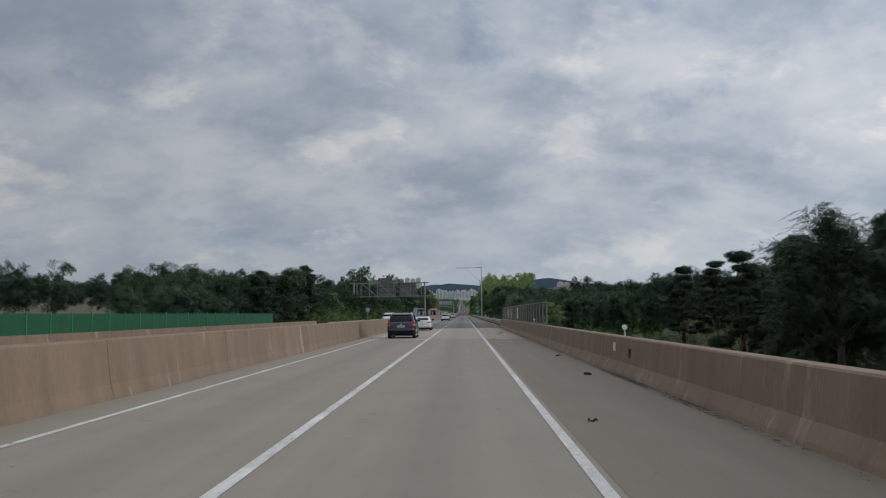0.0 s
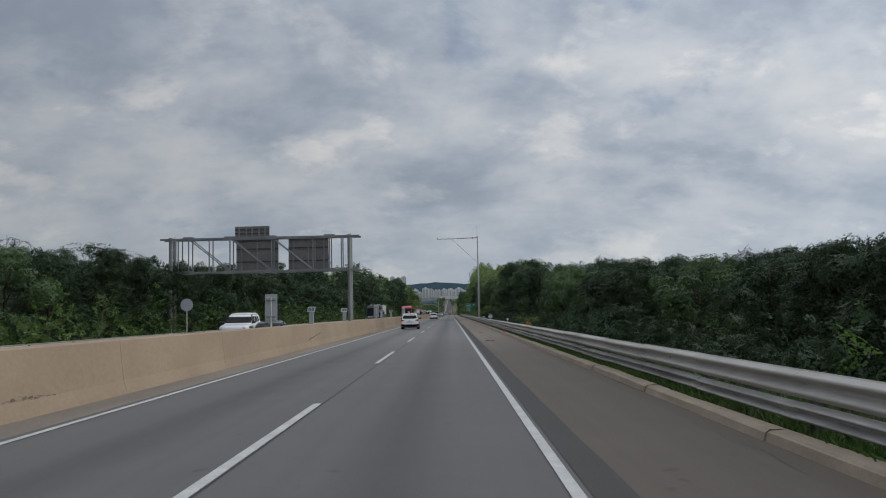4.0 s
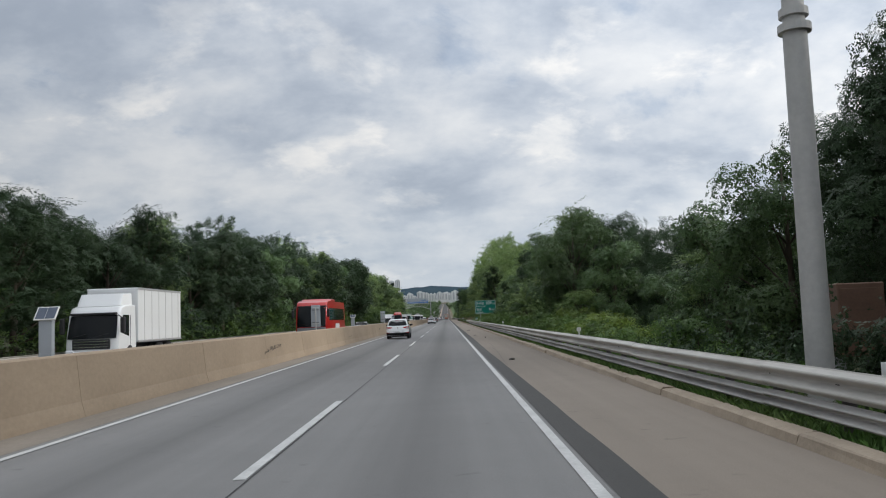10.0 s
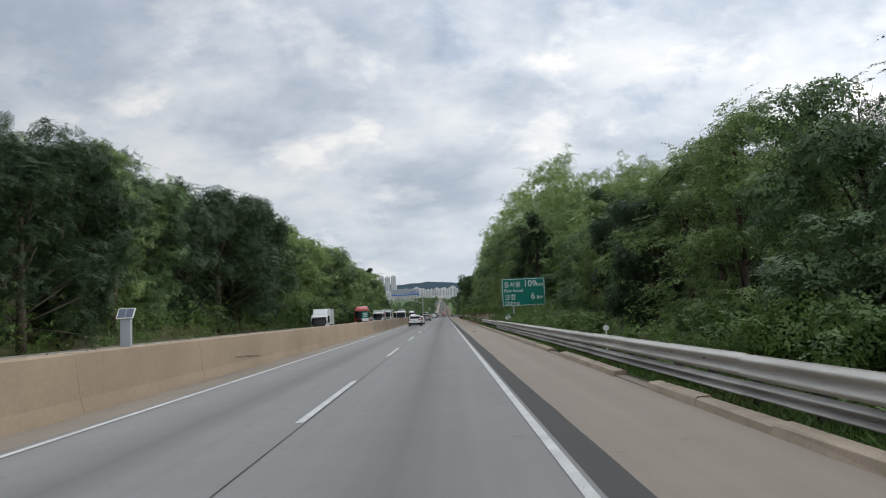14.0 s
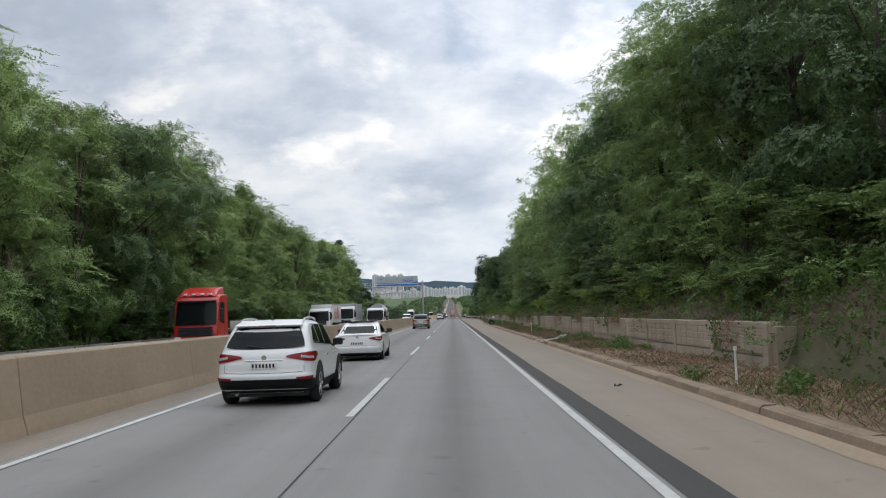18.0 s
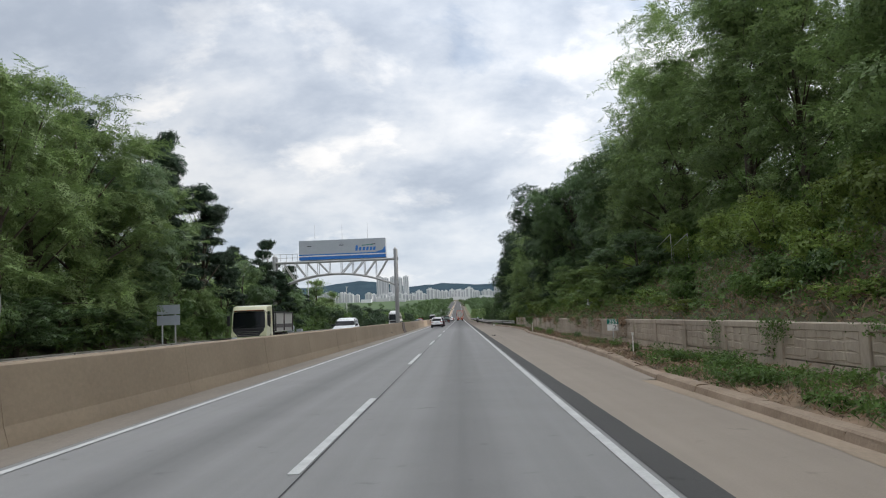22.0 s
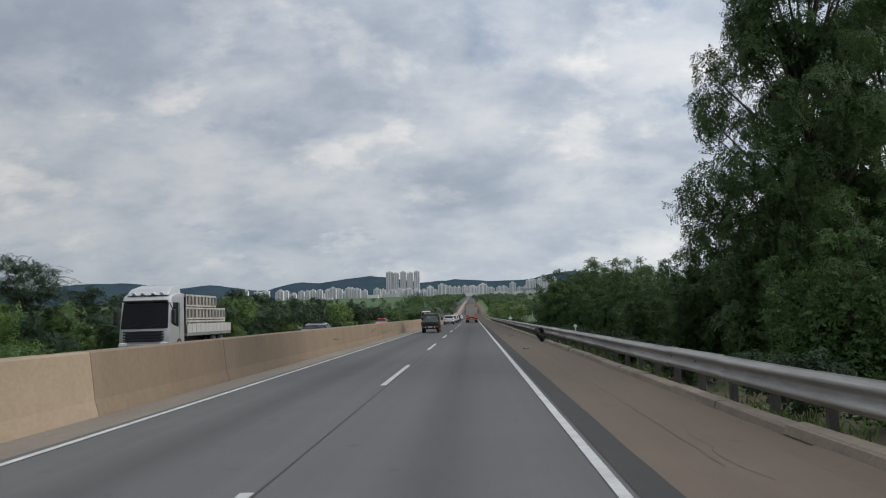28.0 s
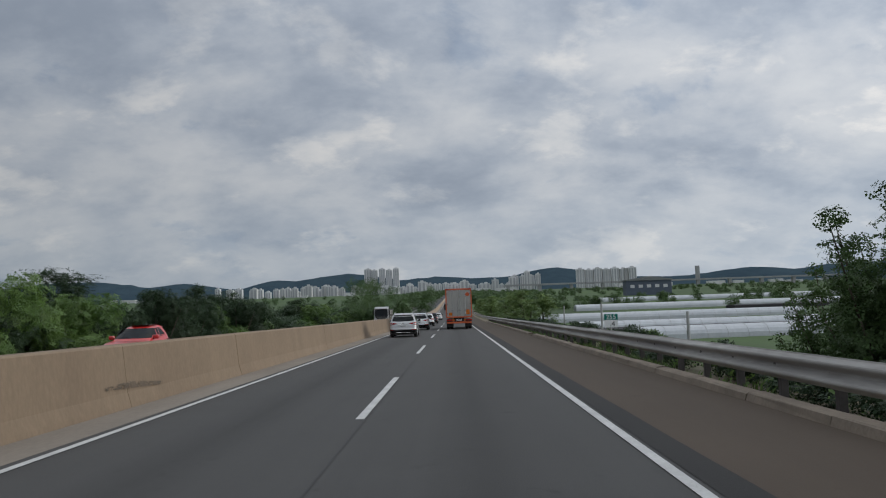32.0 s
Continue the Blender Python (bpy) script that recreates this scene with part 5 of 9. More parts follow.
    for x, y, top in ((9.4, 721, 4.3), (9.6, 729, 5.4), (10.0, 737, 5.9), (10.4, 744, 6.2), (10.2, 751, 7.3), (10.8, 757, 6.6), (10.2, 763, 6.2), (10.6, 769, 6.8),
                      (10.2, 775, 6.2), (10.8, 781, 5.4), (10.4, 788, 5.2), (11.5, 793, 3.6), (9.4, 702, 4.2), (9.2, 694, 3.4), (10.2, 706, 5.6), (11.6, 713, 6.4), (13.4, 704, 7.2), (14.6, 715, 7.6), (10.0, 714, 4.6)):
        plant("sapling", x, y, top, "embankment saplings", wide=1.25)
    for k in range(22):
        y = 726 + k * 3.0
        sow("sapling", 12.5 + rng.uniform(-0.8, 2.5), y, float(np.interp(y, (726, 740, 752, 770, 792), (4.9, 6.4, 7.2, 6.2, 3.6))) * rng.uniform(0.8, 1.0), "dark young trees behind the embankment saplings", wide=1.2)
    y = 655.0
    while y < 1000:
        plant("bush_dark" if rng.random() < 0.65 else "bush", -20.5 - rng.uniform(0, 3), y, (3.0 if y < 850 else 2.4) + rng.uniform(-0.6, 1.3), "bushes beyond the opposite lanes", wide=1.5)
        y += rng.uniform(2.6, 4.2)
    for k in range(30):
        y = 655 + k * 10 + rng.uniform(-3, 3)
        sow("oakdark", -24 - rng.uniform(0, 4), y, (4.1 if y < 860 else 3.0) + rng.uniform(-0.6, 1.4), "dark saplings beyond the bushes of the opposite lanes", wide=1.4)
    y = 668.0
    while y < 880:
        sow("bush_dark", max(5.9, float(np.interp(y, (668, 690), (7.6, 5.9)))) + rng.uniform(0, 1.4), y, 0.55 + rng.uniform(-0.35, 0.4) + road_z(y), "dark weeds and brambles behind the guard rail", wide=0.9)
        y += rng.uniform(0.9, 1.9)
    y = 100.0
    while y < 420:
        tall = 0.8 if 284 < y < 345 else 0.0
        plant("bush" if y > 250 else "bush_dark", 7.6 + rng.uniform(-0.3, 0.9), y, 0.9 + tall + rng.uniform(-0.4, 1.0), "bushes behind the rail", wide=1.15)
        y += rng.uniform(3.2, 6.5)
    for x, y, top in ((13.4, 402.5, 6.6), (12.6, 395, 4.2), (15, 411, 5.2), (13.4, 407, 3.4), (15, 419, 5.2), (13.5, 420, 6)):
        sow("oak_far", x, y, top, "dark green bushes round the direction sign", wide=1.25)
    for k in range(16):
        y = 808 + k * 9 + rng.uniform(-3, 3)
        plant("bush", 8.6 + rng.uniform(-0.6, 1.5), y, -0.1 + rng.uniform(0, 0.7) + road_z(y), "bushes on the embankment")
    for k in range(16):
        y = 880 + k * 14
        sow("locust_far", 9.5 + rng.uniform(-1, 3), y, 3.0 + rng.uniform(0, 2) + road_z(y), "far trees along the rising road", wide=1.5)


woods_edge()
join_second_rank()


def stuff(name, label, quads, mat, category="plants"):
    ob = link_mesh(name, faces_mesh(name, quads), mat)
    return tagged(ob, label, category, kind="stuff")


def woods_behind():
    """The mass of trees behind the woods' edge on both sides."""
    for side, sx in (("r", 1), ("l", -1)):
        rng = np.random.default_rng(3 if sx > 0 else 4)
        blobs_q = []
        for row in range(4):
            x0 = (15.5, 20, 26, 36)[row] if sx > 0 else (26, 31, 38, 52)[row]
            ref = 11.0 if sx > 0 else 21.0
            keys, tops = (R_Y, R_TOP) if sx > 0 else (L_Y, L_TOP)
            y = 104.0 + row * 2 if sx > 0 else x0 / 0.40
            while y < (690 if sx > 0 else 655):
                x = sx * (x0 + rng.uniform(-1.5, 1.5))
                top = float(np.interp(y, keys, tops))
                scale = (x0 / ref) ** (0.9 if row == 0 else 0.8 if sx < 0 else 0.42)
                if sx > 0 and 605 < y < 672:
                    scale = 1.0
                if y < (418 if sx > 0 else 330):
                    scale = 0.86 + 0.02 * row if sx > 0 and 205 < y < 330 else 1.0 + 0.04 * row
                top = 1.6 + (top - 1.6) * scale * (0.92 - 0.05 * row) * rng.uniform(0.84, 1.06)
                if sx > 0 and row >= 1 and 283 < y < (300, 300, 318, 335)[row]:
                    top = min(top, (0, 5.4, 6.0, 7.4)[row])
                if sx < 0 and row >= 1:
                    top *= 1 + 0.20 * math.exp(-((y - 415) / 34) ** 2)
                g = ground_z(x, y)
                top = max(top, g + 3.5)
                h = min(top - g, 13.0)
                r = min(3.6, 0.42 * h)
                bl = np.array(crown_blobs(rng, h, r, "broad" if rng.random() < 0.6 else "feather"))
                bl[:, 0] += x
                bl[:, 1] += y
                bl[:, 2] += top - h
                if y >= 330 and row < 2:
                    blobs_q.append(spread(rng, 300, bl, 0.75, 0.7))
                    blobs_q.append(fronds(rng, 42, bl, 1.7, 0.72, 0.7))
                else:
                    blobs_q.append(spread(rng, 720 if row < 2 else 340, bl, 0.75 if row < 2 else 1.1, 0.85))
                y += (5.0, 6.0, 7.5, 9.0)[row] * rng.uniform(0.8, 1.2)
        # woods before the split take the shade-darkened leaf
        split = 405 if sx > 0 else 425
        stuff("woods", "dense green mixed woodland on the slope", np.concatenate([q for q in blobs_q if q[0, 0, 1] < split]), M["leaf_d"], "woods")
        stuff("woods", "dense light green woodland on the cut slope", np.concatenate([q for q in blobs_q if q[0, 0, 1] >= split]), M["leaf_a"], "woods")
    # hills of trees further off, beside the bridge
    rng = np.random.default_rng(8)
    qs = []
    for k in range(420):
        y = rng.uniform(20, 420)
        x = 26 + rng.uniform(0, 1) ** 1.5 * 170
        if y < 110 and x < 42:
            continue
        if y > 120 and x < 40:
            continue
        h = rng.uniform(6, 10)
        z = ground_z(x, y) + (0.02 * max(0, x - 40) if y > 100 else 0)
        bl = np.array(crown_blobs(rng, h, 3.9, "broad"))
        bl[:, :3] += (x, y, z)
        qs.append(spread(rng, 260, bl, 1.3, 0.85))
    for k in range(260):
        y = rng.uniform(120, 640)
        x = -(44 + rng.uniform(0, 1) ** 1.4 * 130)
        h = rng.uniform(6, 10)
        z = ground_z(x, y) + (2 if y > 100 else -0.5)
        bl = np.array(crown_blobs(rng, h, 3.9, "broad"))
        bl[:, :3] += (x, y, z)
        qs.append(spread(rng, 260, bl, 1.3, 0.85))
    stuff("woods", "distant dark pine hills beside the road", np.concatenate(qs), M["needle"], "woods")
    # belts of trees in the plain ahead
    qs = []
    for k in range(520):
        y = rng.uniform(900, 2300)
        x = rng.choice((-1, 1)) * rng.uniform(14, 60) if k % 3 else rng.uniform(-700, 700)
        if x > 0 and 14 < x < 330 and y < 1500 and k % 3 == 0:
            continue
        if x > 12 and y < 1150 and k % 3:
            continue
        h = rng.uniform(5, 9)
        z = ground_z(x, y) - 0.5
        bl = np.array(crown_blobs(rng, h, 5.0, "broad"))
        bl[:, :3] += (x, y, z)
        qs.append(spread(rng, 110, bl, 2.4, 0.8))
    for k in range(190):
        y = rng.uniform(1150, 2500)
        x = rng.uniform(0.05, 0.42) * (y - 600)
        h = rng.uniform(3.5, 6.5)
        bl = np.array(crown_blobs(rng, h, 5.0, "broad"))
        bl[:, :3] += (x, y, ground_z(x, y) - 0.5)
        qs.append(spread(rng, 100, bl, 2.4, 0.8))
    stuff("woods", "far belts of trees across the plain", np.concatenate(qs), M["leaf_b"], "woods")


woods_behind()


def low_growth():
    rng = np.random.default_rng(12)

    def scatter(n, xs, ys, zs, leaf, tall=0.0):
        x, y = rng.uniform(*xs, n), rng.uniform(*ys, n)
        z = np.array([ground_z(float(a), float(b)) for a, b in zip(x, y)])
        c = np.stack([x, y, z + rng.uniform(zs[0], zs[1], n) * (0.5 + np.sin(y * 0.9 + x) * 0.3 + rng.random(n) * 0.5)], axis=1)
        nrm = rng.normal(size=(n, 3)) * 0.7 + np.array([0, 0, 0.8])
        nrm /= np.linalg.norm(nrm, axis=1, keepdims=True)
        a = np.cross(nrm, rng.normal(size=(n, 3)))
        a /= np.linalg.norm(a, axis=1, keepdims=True)
        a[:, 2] += tall
        t = np.cross(nrm, a)
        s = leaf * rng.uniform(0.5, 1.4, n)[:, None]
        return np.stack([c - a * s * 0.5 + t * s * 0.4, c - a * s * 0.5 - t * s * 0.4, c + a * s * 0.6], axis=1)

    def blades(n, xs, ys, base, h, clump, flop=0.4, thick=1.0):
        y = rng.uniform(*ys, n)
        keep = (np.sin(y * 0.7) + np.sin(y * 0.23 + 1) + rng.normal(size=n) * 0.5) > clump
        y = y[keep]
        n = len(y)
        x = rng.uniform(*xs, n)
        if 430 < ys[0] < 560:
            ok = x > np.array([kerb_x(q) for q in y]) + 0.22
            x, y = x[ok], y[ok]
            n = len(y)
        hh = h * rng.uniform(0.4, 1.3, n)
        lean = rng.normal(size=(n, 2)) * flop * hh[:, None]
        w = rng.uniform(0.008, 0.02, n) * thick
        ang = rng.uniform(0, math.pi, n)
        dx, dy = np.cos(ang) * w, np.sin(ang) * w
        b = np.full(n, base) if base is not None else np.array([ground_z(float(p), float(q)) for p, q in zip(x, y)])
        return np.stack([np.stack([x - dx, y - dy, b], 1), np.stack([x + dx, y + dy, b], 1),
                         np.stack([x + lean[:, 0] * 0.5 + dx * 0.7, y + lean[:, 1] * 0.5 + dy * 0.7, b + hh * 0.7], 1), np.stack([x + lean[:, 0], y + lean[:, 1], b + hh], 1)], axis=1)

    def litter(n):
        """Dead leaves and brush lying over the verge."""
        q = scatter(n, (4.95, 7.35), (438, 636), (0.0, 0.13), 0.075)
        mid = q.mean(axis=1)
        lie = np.interp(mid[:, 0], (5.0, 5.5, 6.2, 6.9, 7.56), (0.13, 0.13, 0.12, 0.10, 0.08)) + rng.random(len(q)) ** 2 * 0.13
        q[:, :, 2] += (lie - mid[:, 2])[:, None]
        ok = q[:, 0, 0] > np.array([kerb_x(v) for v in q[:, 0, 1]]) + 0.3
        return q[ok]

    def clumps(n, each, ys=(440, 636)):
        """Low green tufts scattered over the verge before the wall."""
        out = []
        for _ in range(n):
            y, x, w = rng.uniform(*ys), rng.uniform(4.9, 7.2), rng.uniform(0.25, 0.9)
            if x - w * 0.4 < kerb_x(y) + 0.25:
                continue
            q = scatter(each, (x - w * 0.4, x + w * 0.4), (y - w, y + w), (0.05, 0.36), 0.10)
            q[:, :, 2] += 0.10 - ground_z(x, y)
            out.append(q)
        return np.concatenate(out)

    stuff("grass", "green grass and weeds along the kerb", np.concatenate([blades(26000, (4.76, 5.0), (92, 430), 0.03, 0.19, -0.2), blades(90000, (4.79, 5.6), (92, 430), 0.06, 0.15, -2.2, 0.5, 1.2), blades(26000, (5.2, 6.3), (92, 430), 0.0, 0.28, -1.1), blades(9000, (4.8, 5.3), (691, 890), 0.02, 0.16, 0.0),
                                                                          blades(34000, (4.85, 7.3), (434, 638), 0.10, 0.15, 0.7, 0.5, 0.3)]), M["grass"], "grass")
    stuff("dead_stalks", "brown dead stalks and brush on the verge and slope", np.concatenate([blades(34000, (4.85, 7.4), (436, 638), 0.10, 0.13, -1.2, 1.0, 0.16), blades(2500, (4.9, 7.4), (436, 638), 0.10, 0.24, 0.2, 0.4, 0.14),
                                                                                              blades(20000, (7.9, 11.5), (442, 640), None, 0.26, -1.2, 0.6, 0.16)]), M["straw"], "weeds")
    stuff("undergrowth", "mixed green undergrowth behind the rail", np.concatenate([
        scatter(22000, (6.2, 10.5), (255, 430), (0.0, 1.5), 0.24), scatter(9000, (7.2, 15), (396, 452), (0.0, 1.6), 0.34), scatter(14000, (9, 13), (640, 900), (0, 1.3), 0.32), scatter(6000, (5.8, 9), (676, 900), (0, 0.6), 0.25), scatter(1800, (7.6, 9), (641, 676), (0, 0.6), 0.25),
        scatter(30000, (-21.5, -18.9), (100, 650), (0.0, 3.6), 0.42), scatter(26000, (7.8, 13), (440, 640), (0.0, 1.3), 0.30), clumps(110, 300), clumps(60, 320, (519, 560)),
        scatter(26000, (12.5, 21), (425, 650), (0.2, 4.2), 0.55), scatter(26000, (7, 90), (-10, 110), (0.3, 2.2), 0.9), scatter(8000, (7, 25), (20, 95), (0, 1.2), 0.5), scatter(9000, (8.5, 30), (690, 830), (0, 0.8), 0.4)]), M["leaf_c"], "undergrowth")
    # shade below these woods is put into the leaf colour
    stuff("undergrowth", "dark undergrowth below the first woods with shade in its leaf colour", scatter(26000, (6.0, 10.5), (95, 258), (0.0, 1.7), 0.24), M["leaf_d"], "undergrowth")
    stuff("ivy", "creepers hanging over the retaining wall", np.concatenate([hang(rng) for _ in range(45)]), M["leaf_c"], "creepers")
    stuff("dry_weeds", "brown dry weeds on the cut slope", np.concatenate([
        scatter(14000, (7.9, 11.5), (440, 640), (0.0, 0.7), 0.13, 0.3), scatter(16000, (7.8, 12.5), (546, 614), (0.0, 0.5), 0.12, 0.3), litter(30000)] + [hang(rng) for _ in range(32)]), M["dry"], "weeds")


def hang(rng):
    y = rng.uniform(448, 634)
    n = int(rng.uniform(110, 380))
    w = rng.uniform(0.3, 1.3)
    drop = rng.uniform(0.2, 1.0)
    c = np.stack([7.42 + rng.normal(size=n) * 0.09, y + rng.normal(size=n) * w * 0.5, 1.28 - rng.random(n) ** 1.4 * drop], axis=1)
    nrm = rng.normal(size=(n, 3)) * 0.6 + np.array([-0.8, 0, 0.2])
    nrm /= np.linalg.norm(nrm, axis=1, keepdims=True)
    a = np.cross(nrm, rng.normal(size=(n, 3)))
    a /= np.linalg.norm(a, axis=1, keepdims=True)
    t = np.cross(nrm, a)
    s = 0.115 * rng.uniform(0.5, 1.4, n)[:, None]
    return np.stack([c - a * s * 0.45 + t * s * 0.3, c - a * s * 0.45 - t * s * 0.3, c + a * s * 0.65], axis=1)


low_growth()


# ---------------------------------------------------------------- gantries, poles and signs
def truss(parent, p0, p1, r, mat, name="brace"):
    return part(name, rod(p0, p1, r, seg=7), mat, parent)


def build_sign_gantry():
    y = 156.2
    g = thing("sign_gantry", "grey steel truss gantry seen from behind its signs", "gantry", at=pose(0, y, 0))
    st = M["steel_dark"]
    for x, foot in ((-7.0, 0.5), (-20.8, -0.35)):
        for dy in (-0.45, 0.45):
            part("post", rod((x, dy, foot), (x, dy, 7.85), 0.14, seg=12), st, g)
        for k in range(9):
            z = 0.8 + k * 0.8
            truss(g, (x, -0.45, z), (x, 0.45, z + 0.8), 0.035, st)
    for z in (5.12, 7.72):
        for dy in (-0.5, 0.5):
            part("chord", box(-21.6, -6.2, dy - 0.07, dy + 0.07, z - 0.07, z + 0.07, 0.01), st, g)
    xs = [-20.2, -19.4, -17.8, -16.2, -13.0, -9.8, -8.5, -7.6]
    for x in xs:
        for dy in (-0.5, 0.5):
            part("strut", box(x - 0.04, x + 0.04, dy - 0.04, dy + 0.04, 5.15, 7.7), st, g)
    for a, b in ((-19.3, -16.3), (-16.1, -13.1), (-12.9, -9.9)):
        for dy in (-0.5, 0.5):
            truss(g, (a, dy, 7.65), (b, dy, 5.2), 0.045, st)
    for x in (-19.4, -16.2, -13.0, -8.5):
        for z in (5.12, 7.72):
            part("gusset", box(x - 0.42, x + 0.42, -0.6, -0.56, z - 0.15, z + 0.15), st, g)
    for x0, x1, z0, z1 in ((-16.0, -12.7, 5.05, 7.75), (-11.9, -8.75, 5.05, 7.8), (-16.1, -13.4, 7.9, 8.75)):
        b = part("sign_panel", box(x0, x1, 0.62, 0.70, z0, z1, 0.01), M["panel_back"], g, "bare grey back of a road sign")
        for k in (0.12, 0.5, 0.88):
            part("rib", box(x0 + (x1 - x0) * k - 0.05, x0 + (x1 - x0) * k + 0.05, 0.55, 0.62, z0, z1), st, b)
        for k in (0.33, 0.7):
            part("rib", box(x0, x1, 0.56, 0.6, z0 + (z1 - z0) * k - 0.05, z0 + (z1 - z0) * k + 0.05), M["rust"], b)
    for x in (-15.2, -14.2):
        part("strut", box(x - 0.05, x + 0.05, 0.52, 0.6, 7.7, 8.6), st, g)


build_sign_gantry()


def build_toll_gantry():
    y = 627.3
    g = thing("toll_gantry", "grey arched tube gantry carrying a long grey and blue cabinet", "gantry", at=pose(0, y, 0))
    st = M["steel"]
    for x, foot, top in ((-7.25, 0.3, 9.9), (-21.6, -0.6, 9.5)):
        for dy in (-0.55, 0.55):
            part("post", rod((x, dy, foot), (x, dy, top), 0.2, seg=14), M["steel_mid"], g)
            part("post_cap", rod((x, dy, top), (x, dy, top + 0.22), 0.2, 0.03, 14), st, g)
        part("web", box(x - 0.03, x + 0.03, -0.5, 0.5, foot, top - 0.3), M["steel_dark"], g)
        for k in range(8):
            z = foot + 0.7 + k * 1.1
            truss(g, (x, -0.5, z), (x, 0.5, z + 0.9), 0.05, st)

    def arch(x):
        u = (x + 14.4) / 7.1
        return 7.25 - 1.6 * u * u
    for dy in (-0.55, 0.55):
        part("chord", rod((-21.6, dy, 8.75), (-7.25, dy, 8.75), 0.11, seg=10), st, g)
        part("arch", tube([(-21.5 + 14.2 * i / 16, dy, arch(-21.5 + 14.2 * i / 16)) for i in range(17)], 0.11), st, g, smooth=True)
        m = 9
        for i in range(m):
            a = -20.6 + 12.4 * i / m
            b = -20.6 + 12.4 * (i + 1) / m
            part("strut", rod((a, dy, arch(a)), (a, dy, 8.75), 0.04, seg=6), st, g)
            if i != 4:
                lo, hi = ((b, dy, arch(b)), (a, dy, 8.75)) if i < 4 else ((a, dy, arch(a)), (b, dy, 8.75))
                part("brace", rod(lo, hi, 0.06, seg=6), st, g)
    for x in (-7.25, -21.6):
        for z in (5.7, 8.75):
            part("flange", box(x - 0.28, x + 0.28, -0.6, 0.6, z - 0.12, z + 0.12, 0.02), M["steel_dark"], g)
    cab = part("cabinet", box(-18.62, -8.37, -0.6, 0.7, 8.95, 11.28, 0.03), M["panel_grey"], g, "long grey cabinet with a blue foot band")
    part("band", box(-18.62, -8.37, -0.612, -0.6, 8.96, 9.32), M["panel_blue"], cab, "blue stripe")
    part("band", box(-18.62, -8.37, -0.612, -0.6, 9.38, 9.46), M["sign_white"], cab)
    part("band", box(-18.62, -8.37, -0.612, -0.6, 9.5, 9.62), M["panel_blue"], cab)
    part("swoosh", plate_of([(-9.6, -0.612, 9.62), (-8.37, -0.612, 9.62), (-8.37, -0.612, 10.35), (-8.75, -0.612, 9.85)], 0.01), M["panel_blue"], cab)
    # plain mark in place of the service's logo
    for k, (dx, h) in enumerate(((0, 0.62), (0.42, 0.4), (0.86, 0.4), (1.28, 0.4), (1.7, 0.4), (2.1, 0.4))):
        x0 = -11.95 + dx
        part("logo_shape", plate_of([(x0, -0.613, 9.86), (x0 + 0.26, -0.613, 9.86), (x0 + 0.34, -0.613, 9.86 + h), (x0 + 0.08, -0.613, 9.86 + h)], 0.01), M["panel_blue"], cab)
    part("logo_shape", plate_of([(-11.2, -0.613, 10.42), (-9.8, -0.613, 10.5), (-9.75, -0.613, 10.58), (-11.1, -0.613, 10.52)], 0.01), M["sign_green"], cab)
    for x in (-17.4, -13.6, -9.8):
        part("hatch", box(x - 0.25, x + 0.25, -0.66, -0.6, 10.86, 11.2, 0.01), M["panel_grey"], cab)
        # black strip laid on the cabinet as the hatch's shadow
        part("hatch_shadow_gap", box(x - 0.25, x + 0.25, -0.625, -0.6, 10.55, 10.62), M["black"], cab)
    for x in (-16.8, -13.55, -10.5):
        part("lightning_rod", rod((x, 0, 11.25), (x, 0, 13.2), 0.025, 0.008, 6), st, g)
    # walkway cage with ladder
    for x in (-22.3, -21.5, -20.8, -20.1, -19.4, -18.8):
        part("handrail_post", rod((x, -0.7, 8.85), (x, -0.7, 9.75), 0.025, seg=6), st, g)
    for z in (9.3, 9.75):
        part("handrail", rod((-22.3, -0.7, z), (-18.7, -0.7, z), 0.025, seg=6), st, g)
    for x in (-22.9, -22.3):
        part("ladder_stile", rod((x, -0.6, 1.5), (x, -0.6, 9.8), 0.035, seg=6), st, g)
    for k in range(20):
        part("rung", rod((-22.9, -0.6, 1.8 + k * 0.4), (-22.3, -0.6, 1.8 + k * 0.4), 0.018, seg=5), st, g)
    for x, h, w in ((-21.0, 1.5, 0.5), (-19.4, 1.15, 0.35), (-18.4, 0.75, 0.3)):
        c = thing("control_cabinet", "grey roadside control cabinet on a plinth", "cabinet", "cabinets by the gantry", at=pose(x, y - 2.5, -0.4))
        part("body", box(-w, w, -0.3, 0.3, 0.12, h + 0.6, 0.02), M["panel_grey"], c)
        part("plinth", box(-w - 0.05, w + 0.05, -0.35, 0.35, -0.2, 0.12), M["gutter"], c)


build_toll_gantry()


